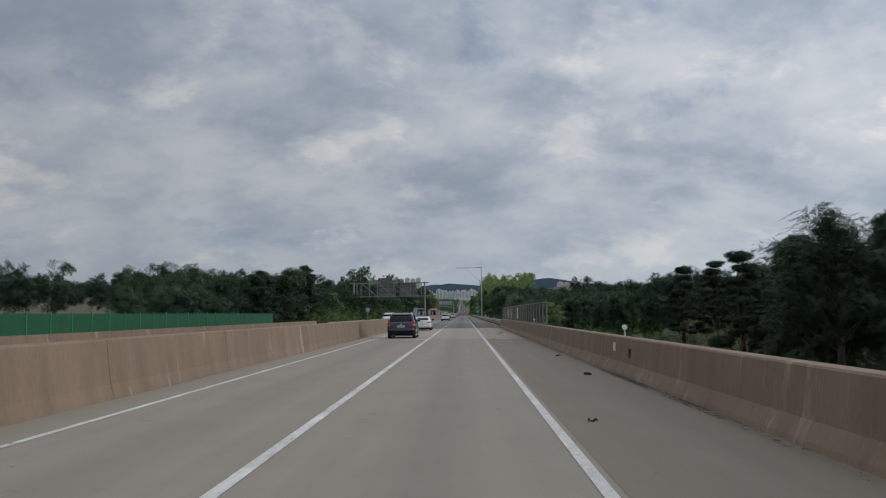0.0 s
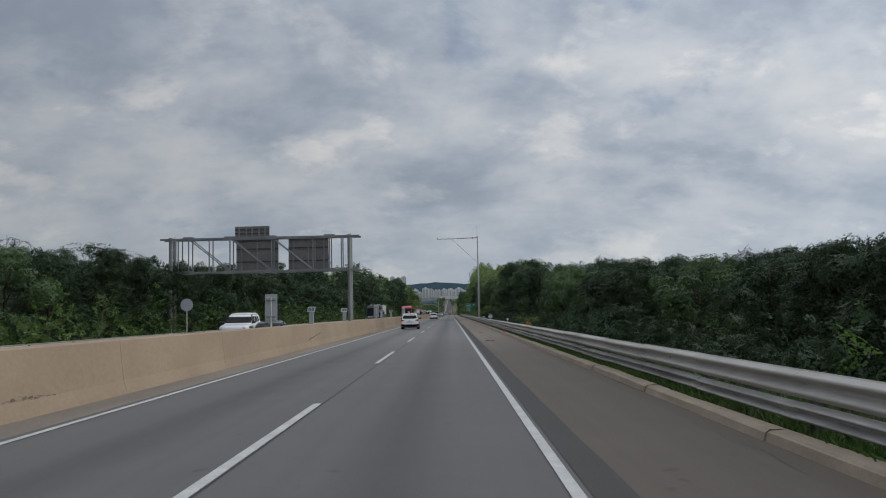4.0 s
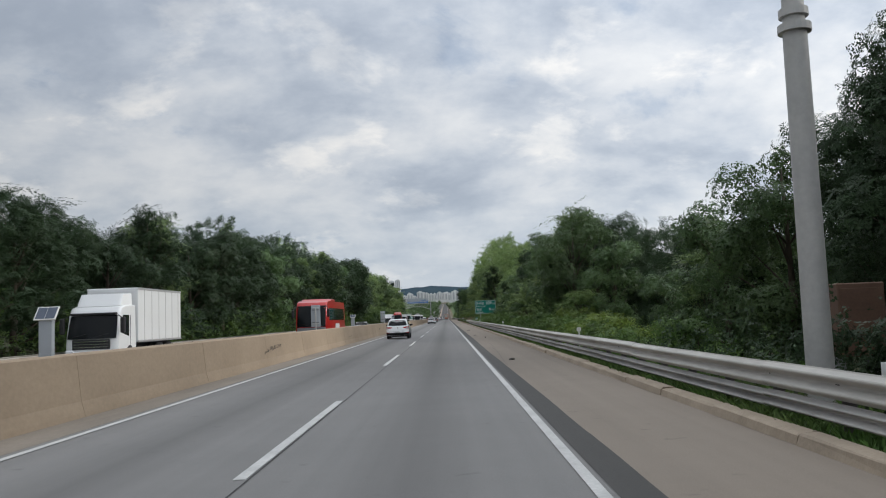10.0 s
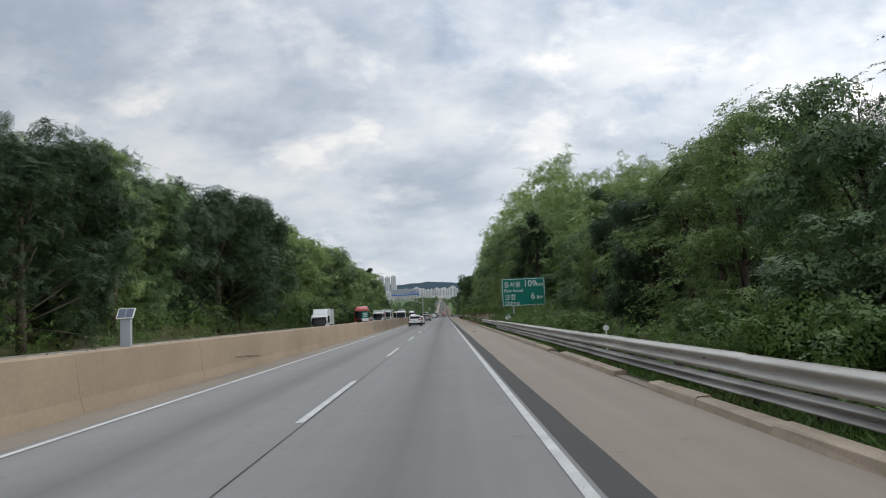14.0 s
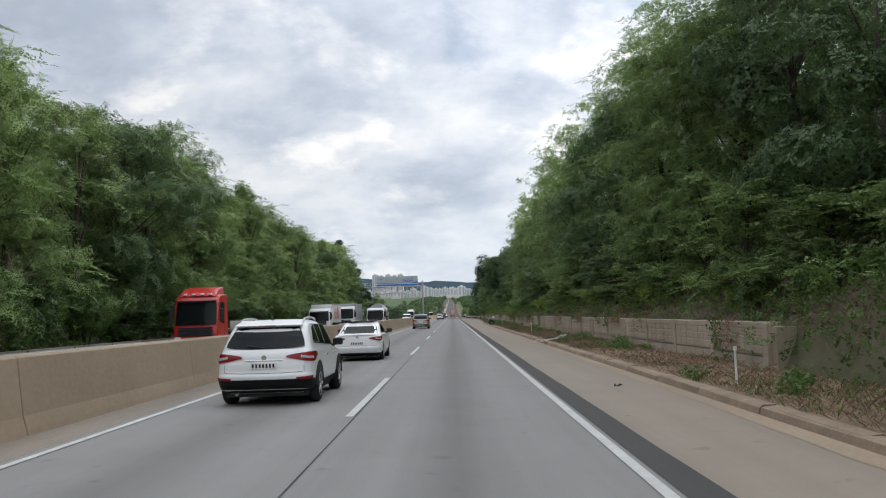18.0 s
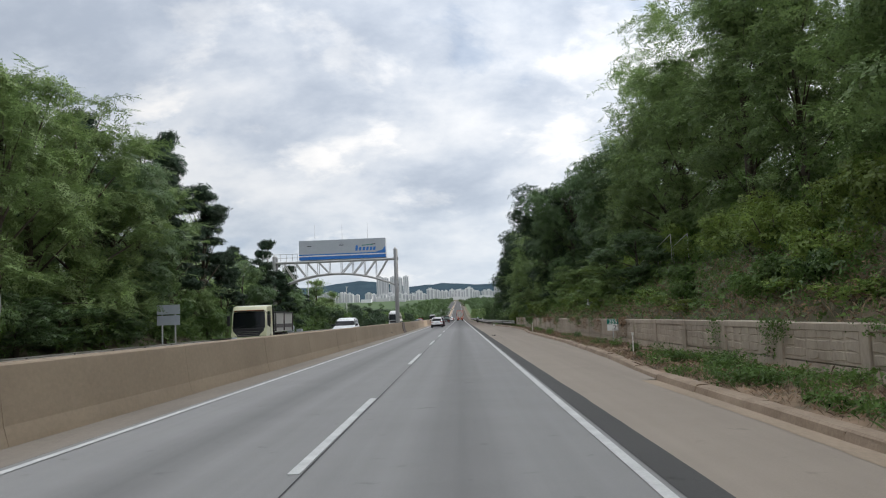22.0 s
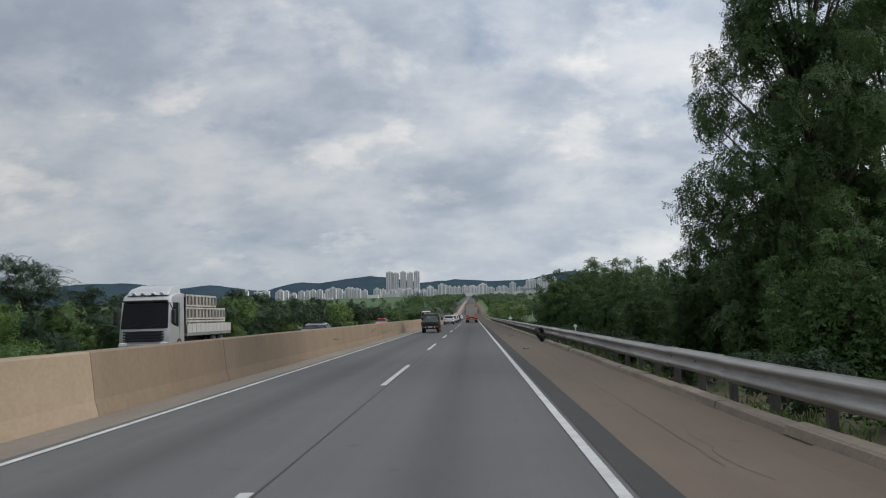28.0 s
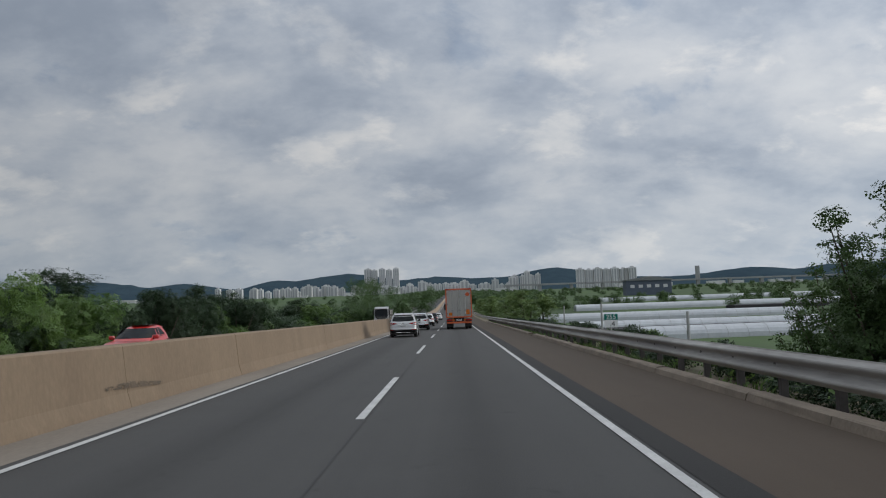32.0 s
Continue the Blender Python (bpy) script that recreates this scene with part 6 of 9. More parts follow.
def build_pole():
    p = thing("camera_pole", "tall grey steel pole with a long arm over the road", "pole", at=pose(6.05, 244.7, -0.3))
    st = M["steel"]
    part("mast", rod((0, 0, -0.4), (0, 0, 6.2), 0.21, 0.18, 18), st, p, smooth=True)
    part("mast", rod((0, 0, 6.2), (0, 0, 10.0), 0.165, 0.15, 18), st, p, smooth=True)
    part("mast", rod((0, 0, 10.0), (0, 0, 16.25), 0.135, 0.1, 18), st, p, smooth=True)
    for z, r in ((6.15, 0.25), (6.4, 0.22), (9.95, 0.22), (10.2, 0.19)):
        part("collar", rod((0, 0, z), (0, 0, z + 0.12), r, seg=18), st, p)
    part("base_plate", rod((0, 0, -0.35), (0, 0, -0.2), 0.42, seg=18), M["steel_dark"], p)
    part("arm", rod((0.1, 0, 15.9), (-7.6, 0, 15.75), 0.09, 0.06, 12), st, p)
    part("stay", rod((-0.05, 0, 11.2), (-4.9, 0, 15.75), 0.035, seg=8), st, p)
    part("lightning_rod", rod((-0.1, 0, 16.2), (-0.1, 0, 18.3), 0.02, 0.006, 6), st, p)
    for x in (-7.55, -0.9):
        c = part("camera_box", box(x - 0.09, x + 0.09, -0.2, 0.2, 15.85, 16.05, 0.02), M["panel_grey"], p)
        part("bracket", box(x - 0.03, x + 0.03, -0.04, 0.04, 15.7, 15.9), M["steel_dark"], c)
    c = thing("control_cabinet", "brown roadside cabinet beside the tall pole", "cabinet", at=pose(8.35, 248.2, -0.4))
    part("body", box(-0.45, 0.45, -0.4, 0.4, 1.0, 2.4, 0.02), M["rustbox"], c)
    part("door", box(-0.39, 0.39, -0.42, -0.4, 1.08, 2.3, 0.005), M["rustbox"], c)
    part("leg", box(-0.42, -0.34, -0.3, 0.3, -0.4, 1.0), M["steel_dark"], c)
    part("leg", box(0.34, 0.42, -0.3, 0.3, -0.4, 1.0), M["steel_dark"], c)
    s = thing("notice_sign", "small white notice plate on a post by the pole", "sign", at=pose(6.6, 243.6, -0.4))
    part("post", rod((0, 0.03, -0.3), (0, 0.03, 1.2), 0.025), M["steel"], s)
    pl = part("plate", box(-0.22, 0.22, -0.012, 0.012, 0.75, 1.2, 0.004), M["sign_white"], s)
    for k in range(4):
        part("print_bar", box(-0.15, 0.15, -0.016, -0.012, 0.85 + k * 0.08, 0.88 + k * 0.08), M["ink"], pl)


build_pole()


def build_direction_sign():
    s = thing("direction_sign", "green direction sign with white lettering on two posts", "road sign", at=pose(9.33, 415.9, 0))
    W2, z0, z1 = 2.36, 2.08, 5.1
    pan = part("panel", box(-W2, W2, 0, 0.06, z0, z1, 0.02), M["sign_green"], s)
    t = 0.05
    for x0, x1, a, b in ((-W2 + 0.06, W2 - 0.06, z0 + 0.06, z0 + 0.06 + t), (-W2 + 0.06, W2 - 0.06, z1 - 0.06 - t, z1 - 0.06), (-W2 + 0.06, -W2 + 0.06 + t, z0 + 0.06, z1 - 0.06), (W2 - 0.06 - t, W2 - 0.06, z0 + 0.06, z1 - 0.06)):
        part("border", box(x0, x1, -0.006, 0.0, a, b), M["sign_white"], pan)
    white = M["sign_white"]
    text("동서울", 0.66, -2.1, 4.2, -0.008, white, pan)
    text("109", 0.95, 0.02, 4.18, -0.008, white, pan)
    text("km", 0.6, 1.42, 4.18, -0.008, white, pan)
    text("East Seoul", 0.5, -2.1, 3.62, -0.008, white, pan)
    text("오창", 0.66, -2.05, 2.82, -0.008, white, pan)
    text("6", 0.92, 0.78, 2.82, -0.008, white, pan)
    text("km", 0.6, 1.42, 2.82, -0.008, white, pan)
    text("Ochang", 0.5, -2.05, 2.28, -0.008, white, pan)
    for x in (-1.15, 1.2):
        part("post", rod((x, 0.14, -0.6), (x, 0.14, z1 - 0.1), 0.09, seg=12), M["steel"], s)
    for z in (2.6, 4.5):
        part("rail", box(-W2 + 0.1, W2 - 0.1, 0.06, 0.1, z, z + 0.08), M["steel"], s)


build_direction_sign()


def km_post(x, y, z, top, low, label):
    s = thing("kilometre_post", label, "road sign", "kilometre posts", at=pose(x, y, z))
    part("post", rod((0, 0.03, -0.6), (0, 0.03, 0.9), 0.03, seg=8), M["steel"], s)
    g = part("plate", box(-0.27, 0.27, -0.01, 0.01, 0.82, 1.06, 0.004), M["sign_green"], s, "green upper plate")
    w = part("plate", box(-0.27, 0.27, -0.01, 0.01, 0.52, 0.818, 0.004), M["sign_white"], s, "white lower plate")
    text(top, 0.27, 0, 0.85, -0.014, M["sign_white"], g, 0.002, "CENTER")
    text(low, 0.30, 0.05, 0.57, -0.014, M["ink"], w, 0.002, "CENTER")


km_post(6.0, 201.6, 0.33, "254", ".8", "green and white kilometre plate reading 254.8")
km_post(7.0, 409.3, 0.25, "255", ".0", "green and white kilometre plate reading 255.0")
km_post(6.0, 800.9, 0.28, "255", ".4", "green and white kilometre plate reading 255.4")
km_post(7.25, 570.6, 0.16, "255", ".2", "green and white kilometre plate by the retaining wall")


def median_panel(y, mat, zt=2.62):
    s = thing("median_panel", "grey back of an upright panel standing on the median", "sign", "median panels", at=pose(-7.2, y, 0.5))
    part("plate", box(-0.27, 0.27, 0.02, 0.04, 0.86, zt - 0.5, 0.005), M[mat], s)
    for z in (1.0, zt - 0.68):
        part("bracket", box(-0.2, 0.2, -0.03, 0.02, z, z + 0.05, 0.008), M["lightsteel"], s)
    part("post", rod((0, -0.02, 0.0), (0, -0.02, zt - 0.62), 0.04, seg=8), M["steel"], s)
    for z in (1.1, zt - 0.8):
        part("clamp", box(-0.2, 0.2, -0.05, 0.02, z, z + 0.05), M["steel_dark"], s)


for y in (129.5, 179.7, 229.3, 279.6, 329.0):
    median_panel(y, "panel_grey")


def solar_marker(y, x=-7.25):
    s = thing("solar_marker", "small solar warning light on a grey box post", "road marker", "solar markers", at=pose(x, y, 0.5))
    part("box", box(-0.13, 0.13, -0.06, 0.06, 0.55, 1.38, 0.01), M["panel_grey"], s)
    part("post", rod((0, 0.09, 0.0), (0, 0.09, 1.4), 0.035, seg=8), M["steel"], s)
    pv = bmesh.new()
    box(-0.21, 0.21, -0.16, 0.16, -0.015, 0.012, 0.004, bm=pv)
    bmesh.ops.transform(pv, matrix=pose(0, 0.0, 1.5, 52, 0, 0), verts=pv.verts[:])
    fr = part("solar_panel", pv, M["reflector"], s, "pale solar panel frame")
    for k in range(2):
        pv = box(-0.185 + k * 0.19, -0.005 + k * 0.19, -0.135, 0.135, 0.012, 0.017)
        bmesh.ops.transform(pv, matrix=pose(0, 0.0, 1.5, 52, 0, 0), verts=pv.verts[:])
        part("solar_cell", pv, M["grey_house"], fr, "dark blue solar cell")


for y in (140.1, 154.4, 186.6, 201.4, 248, 298.6, 348):
    solar_marker(y)
ms = thing("marker_sign", "teal and white small sign on the median", "road sign", at=pose(-7.2, 407.5, 0.5))
part("post", rod((0, 0.03, 0), (0, 0.03, 1.5), 0.03), M["steel"], ms)
part("plate", box(-0.33, 0.33, -0.01, 0.01, 1.05, 1.68, 0.004), M["sign_green"], ms)
part("plate", box(-0.33, 0.33, -0.01, 0.01, 0.75, 1.04, 0.004), M["sign_white"], ms, "white lower plate")
for k in range(3):
    part("print_bar", box(-0.22, 0.22, -0.014, -0.01, 1.18 + k * 0.16, 1.25 + k * 0.16), M["sign_white"], ms)
bs = thing("board_sign", "grey back of a double board beyond the opposite lanes", "road sign", at=pose(-17.6, 581, -0.3))
for x in (-0.4, 0.4):
    part("post", rod((x, 0, -0.3), (x, 0, 3.2), 0.05), M["steel"], bs)
for z in (2.1, 2.75):
    part("plate", box(-0.7, 0.7, -0.08, -0.05, z, z + 0.58, 0.005), M["panel_grey"], bs)
rs = thing("round_sign", "round grey back of a sign beyond the median", "road sign", at=pose(-17.2, 148.6, -0.2))
part("post", rod((0, 0.03, -0.3), (0, 0.03, 3.0), 0.04), M["steel"], rs)
part("disc", rod((0, -0.015, 2.75), (0, 0.015, 2.75), 0.42, seg=24), M["panel_grey"], rs)


def delineator(x, y, z, group="roadside delineators", h=0.95):
    m = thing("delineator", "white round reflector on a thin post by the rail" if h > 0.8 else "short white post standing in the weeds", "road marker", group, at=pose(x, y, z))
    part("post", rod((0, 0, -0.4), (0, 0, h - 0.05), 0.022, seg=6), M["reflector"], m)
    if h > 0.8:
        part("reflector", rod((0, -0.015, h), (0, 0.015, h), 0.085, seg=14), M["reflector"], m)
    else:
        part("cap", rod((0, 0, h - 0.06), (0, 0, h + 0.02), 0.036, seg=10), M["reflector"], m)


for y in (160, 187.5, 205, 262.5, 303, 352, 720):
    delineator(5.35, y, 0.05)
for x, y in ((5.4, 443.5), (5.6, 486), (5.68, 521.1), (5.9, 560), (6.1, 600)):
    delineator(x, y, 0.08, "white posts on the verge", 0.75)
n_ = thing("notice_plate", "small white notice plate on a post below the handrail", "sign", at=pose(8.5, 585.6, 1.0, 0, 8, 0))
p_ = part("plate", box(-0.2, 0.2, -0.012, 0.012, 1.05, 1.4, 0.004), M["sign_white"], n_)
part("post", rod((0, 0.03, -0.3), (0, 0.03, 1.2), 0.022), M["lightsteel"], n_)
for k in range(3):
    part("print_bar", box(-0.14, 0.14, -0.016, -0.012, 1.12 + k * 0.09, 1.16 + k * 0.09), M["ink"], p_)
ob_ = thing("orange_box", "orange box on a post behind the rail", "cabinet", at=pose(6.3, 152.3, -0.3))
part("body", box(-0.16, 0.16, -0.1, 0.1, 0.65, 1.15, 0.01), M["orange_box"], ob_)
part("post", rod((0, 0, -0.4), (0, 0, 0.7), 0.04), M["steel"], ob_)

# lamp posts beyond the opposite lanes
for y in (650, 690):
    lp = thing("lamp_post", "thin grey lamp post with a camera head", "lamp post", "lamp posts", at=pose(-22, y, -1.2))
    part("mast", rod((0, 0, -0.5), (0, 0, 9.5), 0.09, 0.06, 10), M["steel"], lp)
    part("head", box(-0.1, 0.35, -0.12, 0.12, 9.4, 9.55, 0.02), M["panel_grey"], lp)

# handrail stair on the cut slope
hr = thing("slope_handrail", "thin steel handrail climbing the cut slope", "handrail", at=pose(0, 0, 0))
for x in (10.4, 11.3):
    for k in range(7):
        y = 589 - k * 2.2
        z0 = ground_z(x, y) + 0.0
        z0 = max(z0, 1.6 + k * 0.5)
        part("post", rod((x + 0.2 * k, y, z0 - 0.5), (x + 0.2 * k, y, z0 + 1.0), 0.025, seg=6), M["steel"], hr)
    part("rail", rod((x, 589, 2.6), (x + 1.2, 575.8, 5.6), 0.025, seg=6), M["steel"], hr)


# litter on the shoulder
def torn_tyre(x, y, z, turn, lean, r=0.45, label="torn black tyre tread by the kerb"):
    t = thing("torn_tyre", label, "tyre", "torn tyres", at=pose(x, y, z, lean, 0, turn))
    bm = bmesh.new()
    n, m = 20, 6
    rows = []
    for i in range(n + 1):
        a = 2 * math.pi * i / n * 0.92
        rr = r * (1 + 0.08 * math.sin(3 * a))
        rows.append([bm.verts.new(((rr + 0.13 * math.cos(2 * math.pi * j / m)) * math.cos(a), (rr + 0.13 * math.cos(2 * math.pi * j / m)) * math.sin(a) * 0.8, 0.14 * math.sin(2 * math.pi * j / m) + 0.05 * math.sin(2 * a))) for j in range(m)])
    for i in range(n):
        for j in range(m):
            bm.faces.new((rows[i][j], rows[i][(j + 1) % m], rows[i + 1][(j + 1) % m], rows[i + 1][j]))
    bm.faces.new(rows[0])
    bm.faces.new(rows[-1][::-1])
    part("tread", bm, M["tyre"], t, smooth=True)


def whole_tyre(x, y, z, turn, lean):
    """A worn lorry tyre with grooves round its tread."""
    t = thing("tyre", "worn black tyre leaning over the kerb", "tyre", at=pose(x, y, z, lean, 0, turn))
    k = 0.84
    prof = [(0.27, -0.10), (0.34, -0.145), (0.44, -0.15), (0.485, -0.125), (0.49, -0.075), (0.475, -0.07), (0.475, -0.055), (0.493, -0.05), (0.493, -0.008), (0.478, 0.0), (0.493, 0.008), (0.493, 0.05), (0.475, 0.055), (0.475, 0.07), (0.49, 0.075),
            (0.485, 0.125), (0.44, 0.15), (0.34, 0.145), (0.27, 0.10)]
    bm = bmesh.new()
    n = 44
    rings = []
    for i in range(n):
        a = 2 * math.pi * i / n
        notch = 0.012 if i % 2 else 0.0
        rings.append([bm.verts.new((k * math.cos(a) * (r - (notch if abs(h) > 0.06 and r > 0.46 else 0)), k * math.sin(a) * (r - (notch if abs(h) > 0.06 and r > 0.46 else 0)) * 0.96, k * h)) for r, h in prof])
    for i in range(n):
        for q in range(len(prof)):
            q2 = (q + 1) % len(prof)
            bm.faces.new((rings[i][q], rings[(i + 1) % n][q], rings[(i + 1) % n][q2], rings[i][q2]))
    bmesh.ops.recalc_face_normals(bm, faces=bm.faces[:])
    part("tread", bm, M["tyre"], t, smooth=True, sharp=40)


whole_tyre(4.74, 526.5, 0.40, 28, 44)
torn_tyre(4.35, 728.2, 0.42, 70, 68, 0.5, "black torn tyre leaning on the guard rail")


def shred(x, y, turn, size=0.5):
    size *= 0.55
    s = thing("debris", "dark scrap of rubber lying on the shoulder", "debris", "shoulder litter", at=pose(x, y, 0.0, 0, 0, turn))
    bm = bmesh.new()
    rng = random.Random(int(y * 7))
    prev = None
    for i in range(9):
        u = i / 8
        c = Vector((size * (u - 0.5), 0.08 * math.sin(u * 5 + y), 0.02 + 0.03 * math.sin(u * 9)))
        w = 0.05 * math.sin(math.pi * (0.1 + 0.8 * u)) * rng.uniform(0.6, 1.4)
        cur = [bm.verts.new(c + Vector((0, sy * w, sz))) for sy, sz in ((-1, -0.012), (1, -0.012), (1, 0.014), (-1, 0.014))]
        if prev:
            for j in range(4):
                bm.faces.new((prev[j], prev[(j + 1) % 4], cur[(j + 1) % 4], cur[j]))
        else:
            bm.faces.new(cur[::-1])
        prev = cur
    bm.faces.new(prev)
    part("scrap", bm, M["tyre"], s, smooth=True)


for x, y, tn, sz in ((2.9, 139.5, 10, 0.8), (3.0, 157, 5, 0.5), (2.55, 221, 15, 0.35), (2.9, 325, 20, 0.7), (2.75, 300, 0, 0.35), (3.3, 293, 40, 0.3),
                     (3.0, 395, 0, 0.5), (3.6, 66, 20, 0.6), (3.2, 62, 60, 0.35), (4.0, 30, 45, 0.5), (2.4, 12, 0, 0.25), (3.7, 21, 90, 0.3), (2.9, 719, 0, 0.5), (3.2, 741, 5, 0.7), (2.7, 597, 30, 0.5), (3.4, 445, 0, 0.3),
                     (2.6, 176, 0, 0.3), (4.0, 230, 20, 0.4), (2.8, 262, 75, 0.4)):
    shred(x, y, tn, sz)
rd = thing("debris", "small red plastic scrap on the kerb", "debris", at=pose(4.58, 152.8, 0.15, 0, 0, 25))
part("scrap", rod((0, 0, 0), (0.03, 0.05, 0.22), 0.09, 0.035, 7), M["redp"], rd)
pb = thing("plastic_sheet", "crumpled white plastic sheet over the kerb", "litter", at=pose(4.72, 467.6, 0.2, 0, 0, 15))
bm = bmesh.new()
rows = [[bm.verts.new((-0.8 + 1.6 * i / 10, -0.22 + 0.44 * j / 6 + 0.12 * noise.noise((i * 0.5, j * 0.5, 3)), 0.16 * noise.noise((i * 0.6, j * 0.7, 0)) + 0.05 + (0.16 * (i - 6) / 4 if i > 6 else -0.012 * (6 - i)))) for j in range(7)] for i in range(11)]
for i in range(10):
    for j in range(6):
        bm.faces.new((rows[i][j], rows[i + 1][j], rows[i + 1][j + 1], rows[i][j + 1]))
bmesh.ops.solidify(bm, geom=bm.faces[:], thickness=0.006)
part("sheet", bm, M["plastic_bag"], pb, smooth=True)


# ---------------------------------------------------------------- vehicles
def hull(outline, width, tumble=0.0, z_ref=(0.6, 1.0), round_rear=0.1, round_front=0.2, edge=0.07, length=1.0):
    """A body shell: a closed side outline (y, z) carried across the width, rounded in plan and at its edges."""
    cols = (-1.0, -0.965, -0.87, -0.6, 0.0, 0.6, 0.87, 0.965, 1.0)
    ins = (edge, edge * 0.3, 0, 0, 0, 0, 0, edge * 0.3, edge)
    cy = sum(p[0] for p in outline) / len(outline)
    cz = sum(p[1] for p in outline) / len(outline)
    bm = bmesh.new()
    grid = []
    for u, k in zip(cols, ins):
        ring = []
        for y, z in outline:
            w = width / 2 * (1 - tumble * max(0.0, (z - z_ref[0]) / (z_ref[1] - z_ref[0])))
            s = y / length
            yy = y + round_rear * u ** 4 * max(0.0, 1 - s * 4) - round_front * u ** 4 * max(0.0, 1 - (1 - s) * 3)
            d = Vector((cy - yy, cz - z))
            if d.length > 1e-6:
                d.normalize()
            ring.append(bm.verts.new((u * w, yy + d.x * k, z + d.y * k)))
        grid.append(ring)
    n = len(outline)
    for i in range(len(cols) - 1):
        for j in range(n):
            bm.faces.new((grid[i][j], grid[i][(j + 1) % n], grid[i + 1][(j + 1) % n], grid[i + 1][j]))
    bm.faces.new(grid[0][::-1])
    bm.faces.new(grid[-1])
    bmesh.ops.recalc_face_normals(bm, faces=bm.faces[:])
    return bm


def sheet_of(grid, depth):
    """A curved pane from rows of points, given thickness."""
    bm = bmesh.new()
    vs = [[bm.verts.new(p) for p in row] for row in grid]
    for i in range(len(vs) - 1):
        for j in range(len(vs[0]) - 1):
            bm.faces.new((vs[i][j], vs[i][j + 1], vs[i + 1][j + 1], vs[i + 1][j]))
    bmesh.ops.solidify(bm, geom=bm.faces[:], thickness=depth)
    bmesh.ops.recalc_face_normals(bm, faces=bm.faces[:])
    return bm


WHEELS = {}


def wheel_meshes(r, w, rim_mat, spokes):
    key = (r, w, rim_mat, spokes)
    if key not in WHEELS:
        bm = rod((-w / 2, 0, 0), (w / 2, 0, 0), r, seg=28)
        bmesh.ops.bevel(bm, geom=[e for e in bm.edges if abs(e.verts[0].co.x - e.verts[1].co.x) < 1e-5], offset=0.035, segments=2, affect="EDGES")
        for f in bm.faces:
            f.smooth = True
        t = bpy.data.meshes.new("wheel")
        bm.to_mesh(t)
        bm.free()
        t.materials.append(M["tyre"])
        bm = bmesh.new()
        for s in (-1, 1):
            rod((s * (w / 2 - 0.012), 0, 0), (s * (w / 2 + 0.004), 0, 0), r * 0.15, seg=12, bm=bm)
            for k in range(spokes):
                a = 2 * math.pi * k / spokes
                for d in (-0.09, 0.09):
                    p = Vector((s * (w / 2 + 0.002), math.cos(a + d) * r * 0.62, math.sin(a + d) * r * 0.62))
                    rod((s * (w / 2 + 0.002), math.cos(a) * r * 0.1, math.sin(a) * r * 0.1), p, r * 0.05, r * 0.04, 5, bm)
            own = bmesh.new()
            n = 28
            for rr0, rr1 in ((0.60, 0.67),):
                va = [own.verts.new((s * (w / 2 + 0.006), math.cos(2 * math.pi * i / n) * r * rr0, math.sin(2 * math.pi * i / n) * r * rr0)) for i in range(n)]
                vb = [own.verts.new((s * (w / 2 + 0.003), math.cos(2 * math.pi * i / n) * r * rr1, math.sin(2 * math.pi * i / n) * r * rr1)) for i in range(n)]
                for i in range(n):
                    own.faces.new((va[i], va[(i + 1) % n], vb[(i + 1) % n], vb[i]))
            join(bm, own)
        m = bpy.data.meshes.new("rim")
        bm.to_mesh(m)
        bm.free()
        m.materials.append(M[rim_mat])
        WHEELS[key] = (t, m)
    return WHEELS[key]


def add_wheel(parent, x, y, r=0.35, w=0.23, rim_mat="rim", spokes=5):
    t, m = wheel_meshes(r, w, rim_mat, spokes)
    a = new("wheel", t)
    a.parent, a.location = parent, (x, y, r)
    b = new("rim", m)
    b.parent = a
    return a


def number_plate(parent, x, y, z, w=0.52, h=0.12, dark=False):
    p = part("number_plate", box(x - w / 2, x + w / 2, y - 0.012, y + 0.01, z - h / 2, z + h / 2, 0.004), M["ink" if dark else "plate"], parent, "number plate with plain bars")
    for k in range(7):
        xx = x - w * 0.42 + k * w * 0.125
        part("bar", box(xx, xx + w * 0.07, y - 0.015, y - 0.012, z - h * 0.3, z + h * 0.3), M["plate" if dark else "ink"], p)


def arch_ring(y, r, width, side, flare, mat, parent):
    """A wheel-arch: a flat black half-disc stands in for the shaded well, with a thin lip."""
    bm = bmesh.new()
    n = 16
    x = side * width / 2
    inner = [bm.verts.new((x + side * 0.004, y + math.cos(math.pi * i / n) * r, 0.36 + math.sin(math.pi * i / n) * r)) for i in range(n + 1)]
    bm.faces.new(inner if side > 0 else inner[::-1])
    own = bmesh.new()
    ring = [[own.verts.new((x + side * dx, y + math.cos(math.pi * i / n) * rr, 0.36 + math.sin(math.pi * i / n) * rr)) for rr, dx in ((r, 0.016), (r + flare, 0.010), (r + flare, -0.03), (r, -0.03))] for i in range(n + 1)]
    for i in range(n):
        for j in range(4):
            own.faces.new((ring[i][j], ring[i][(j + 1) % 4], ring[i + 1][(j + 1) % 4], ring[i + 1][j]))
    bmesh.ops.recalc_face_normals(own, faces=own.faces[:])
    part("wheel_well", bm, M["black"], parent)
    part("arch_trim", own, M[mat], parent)


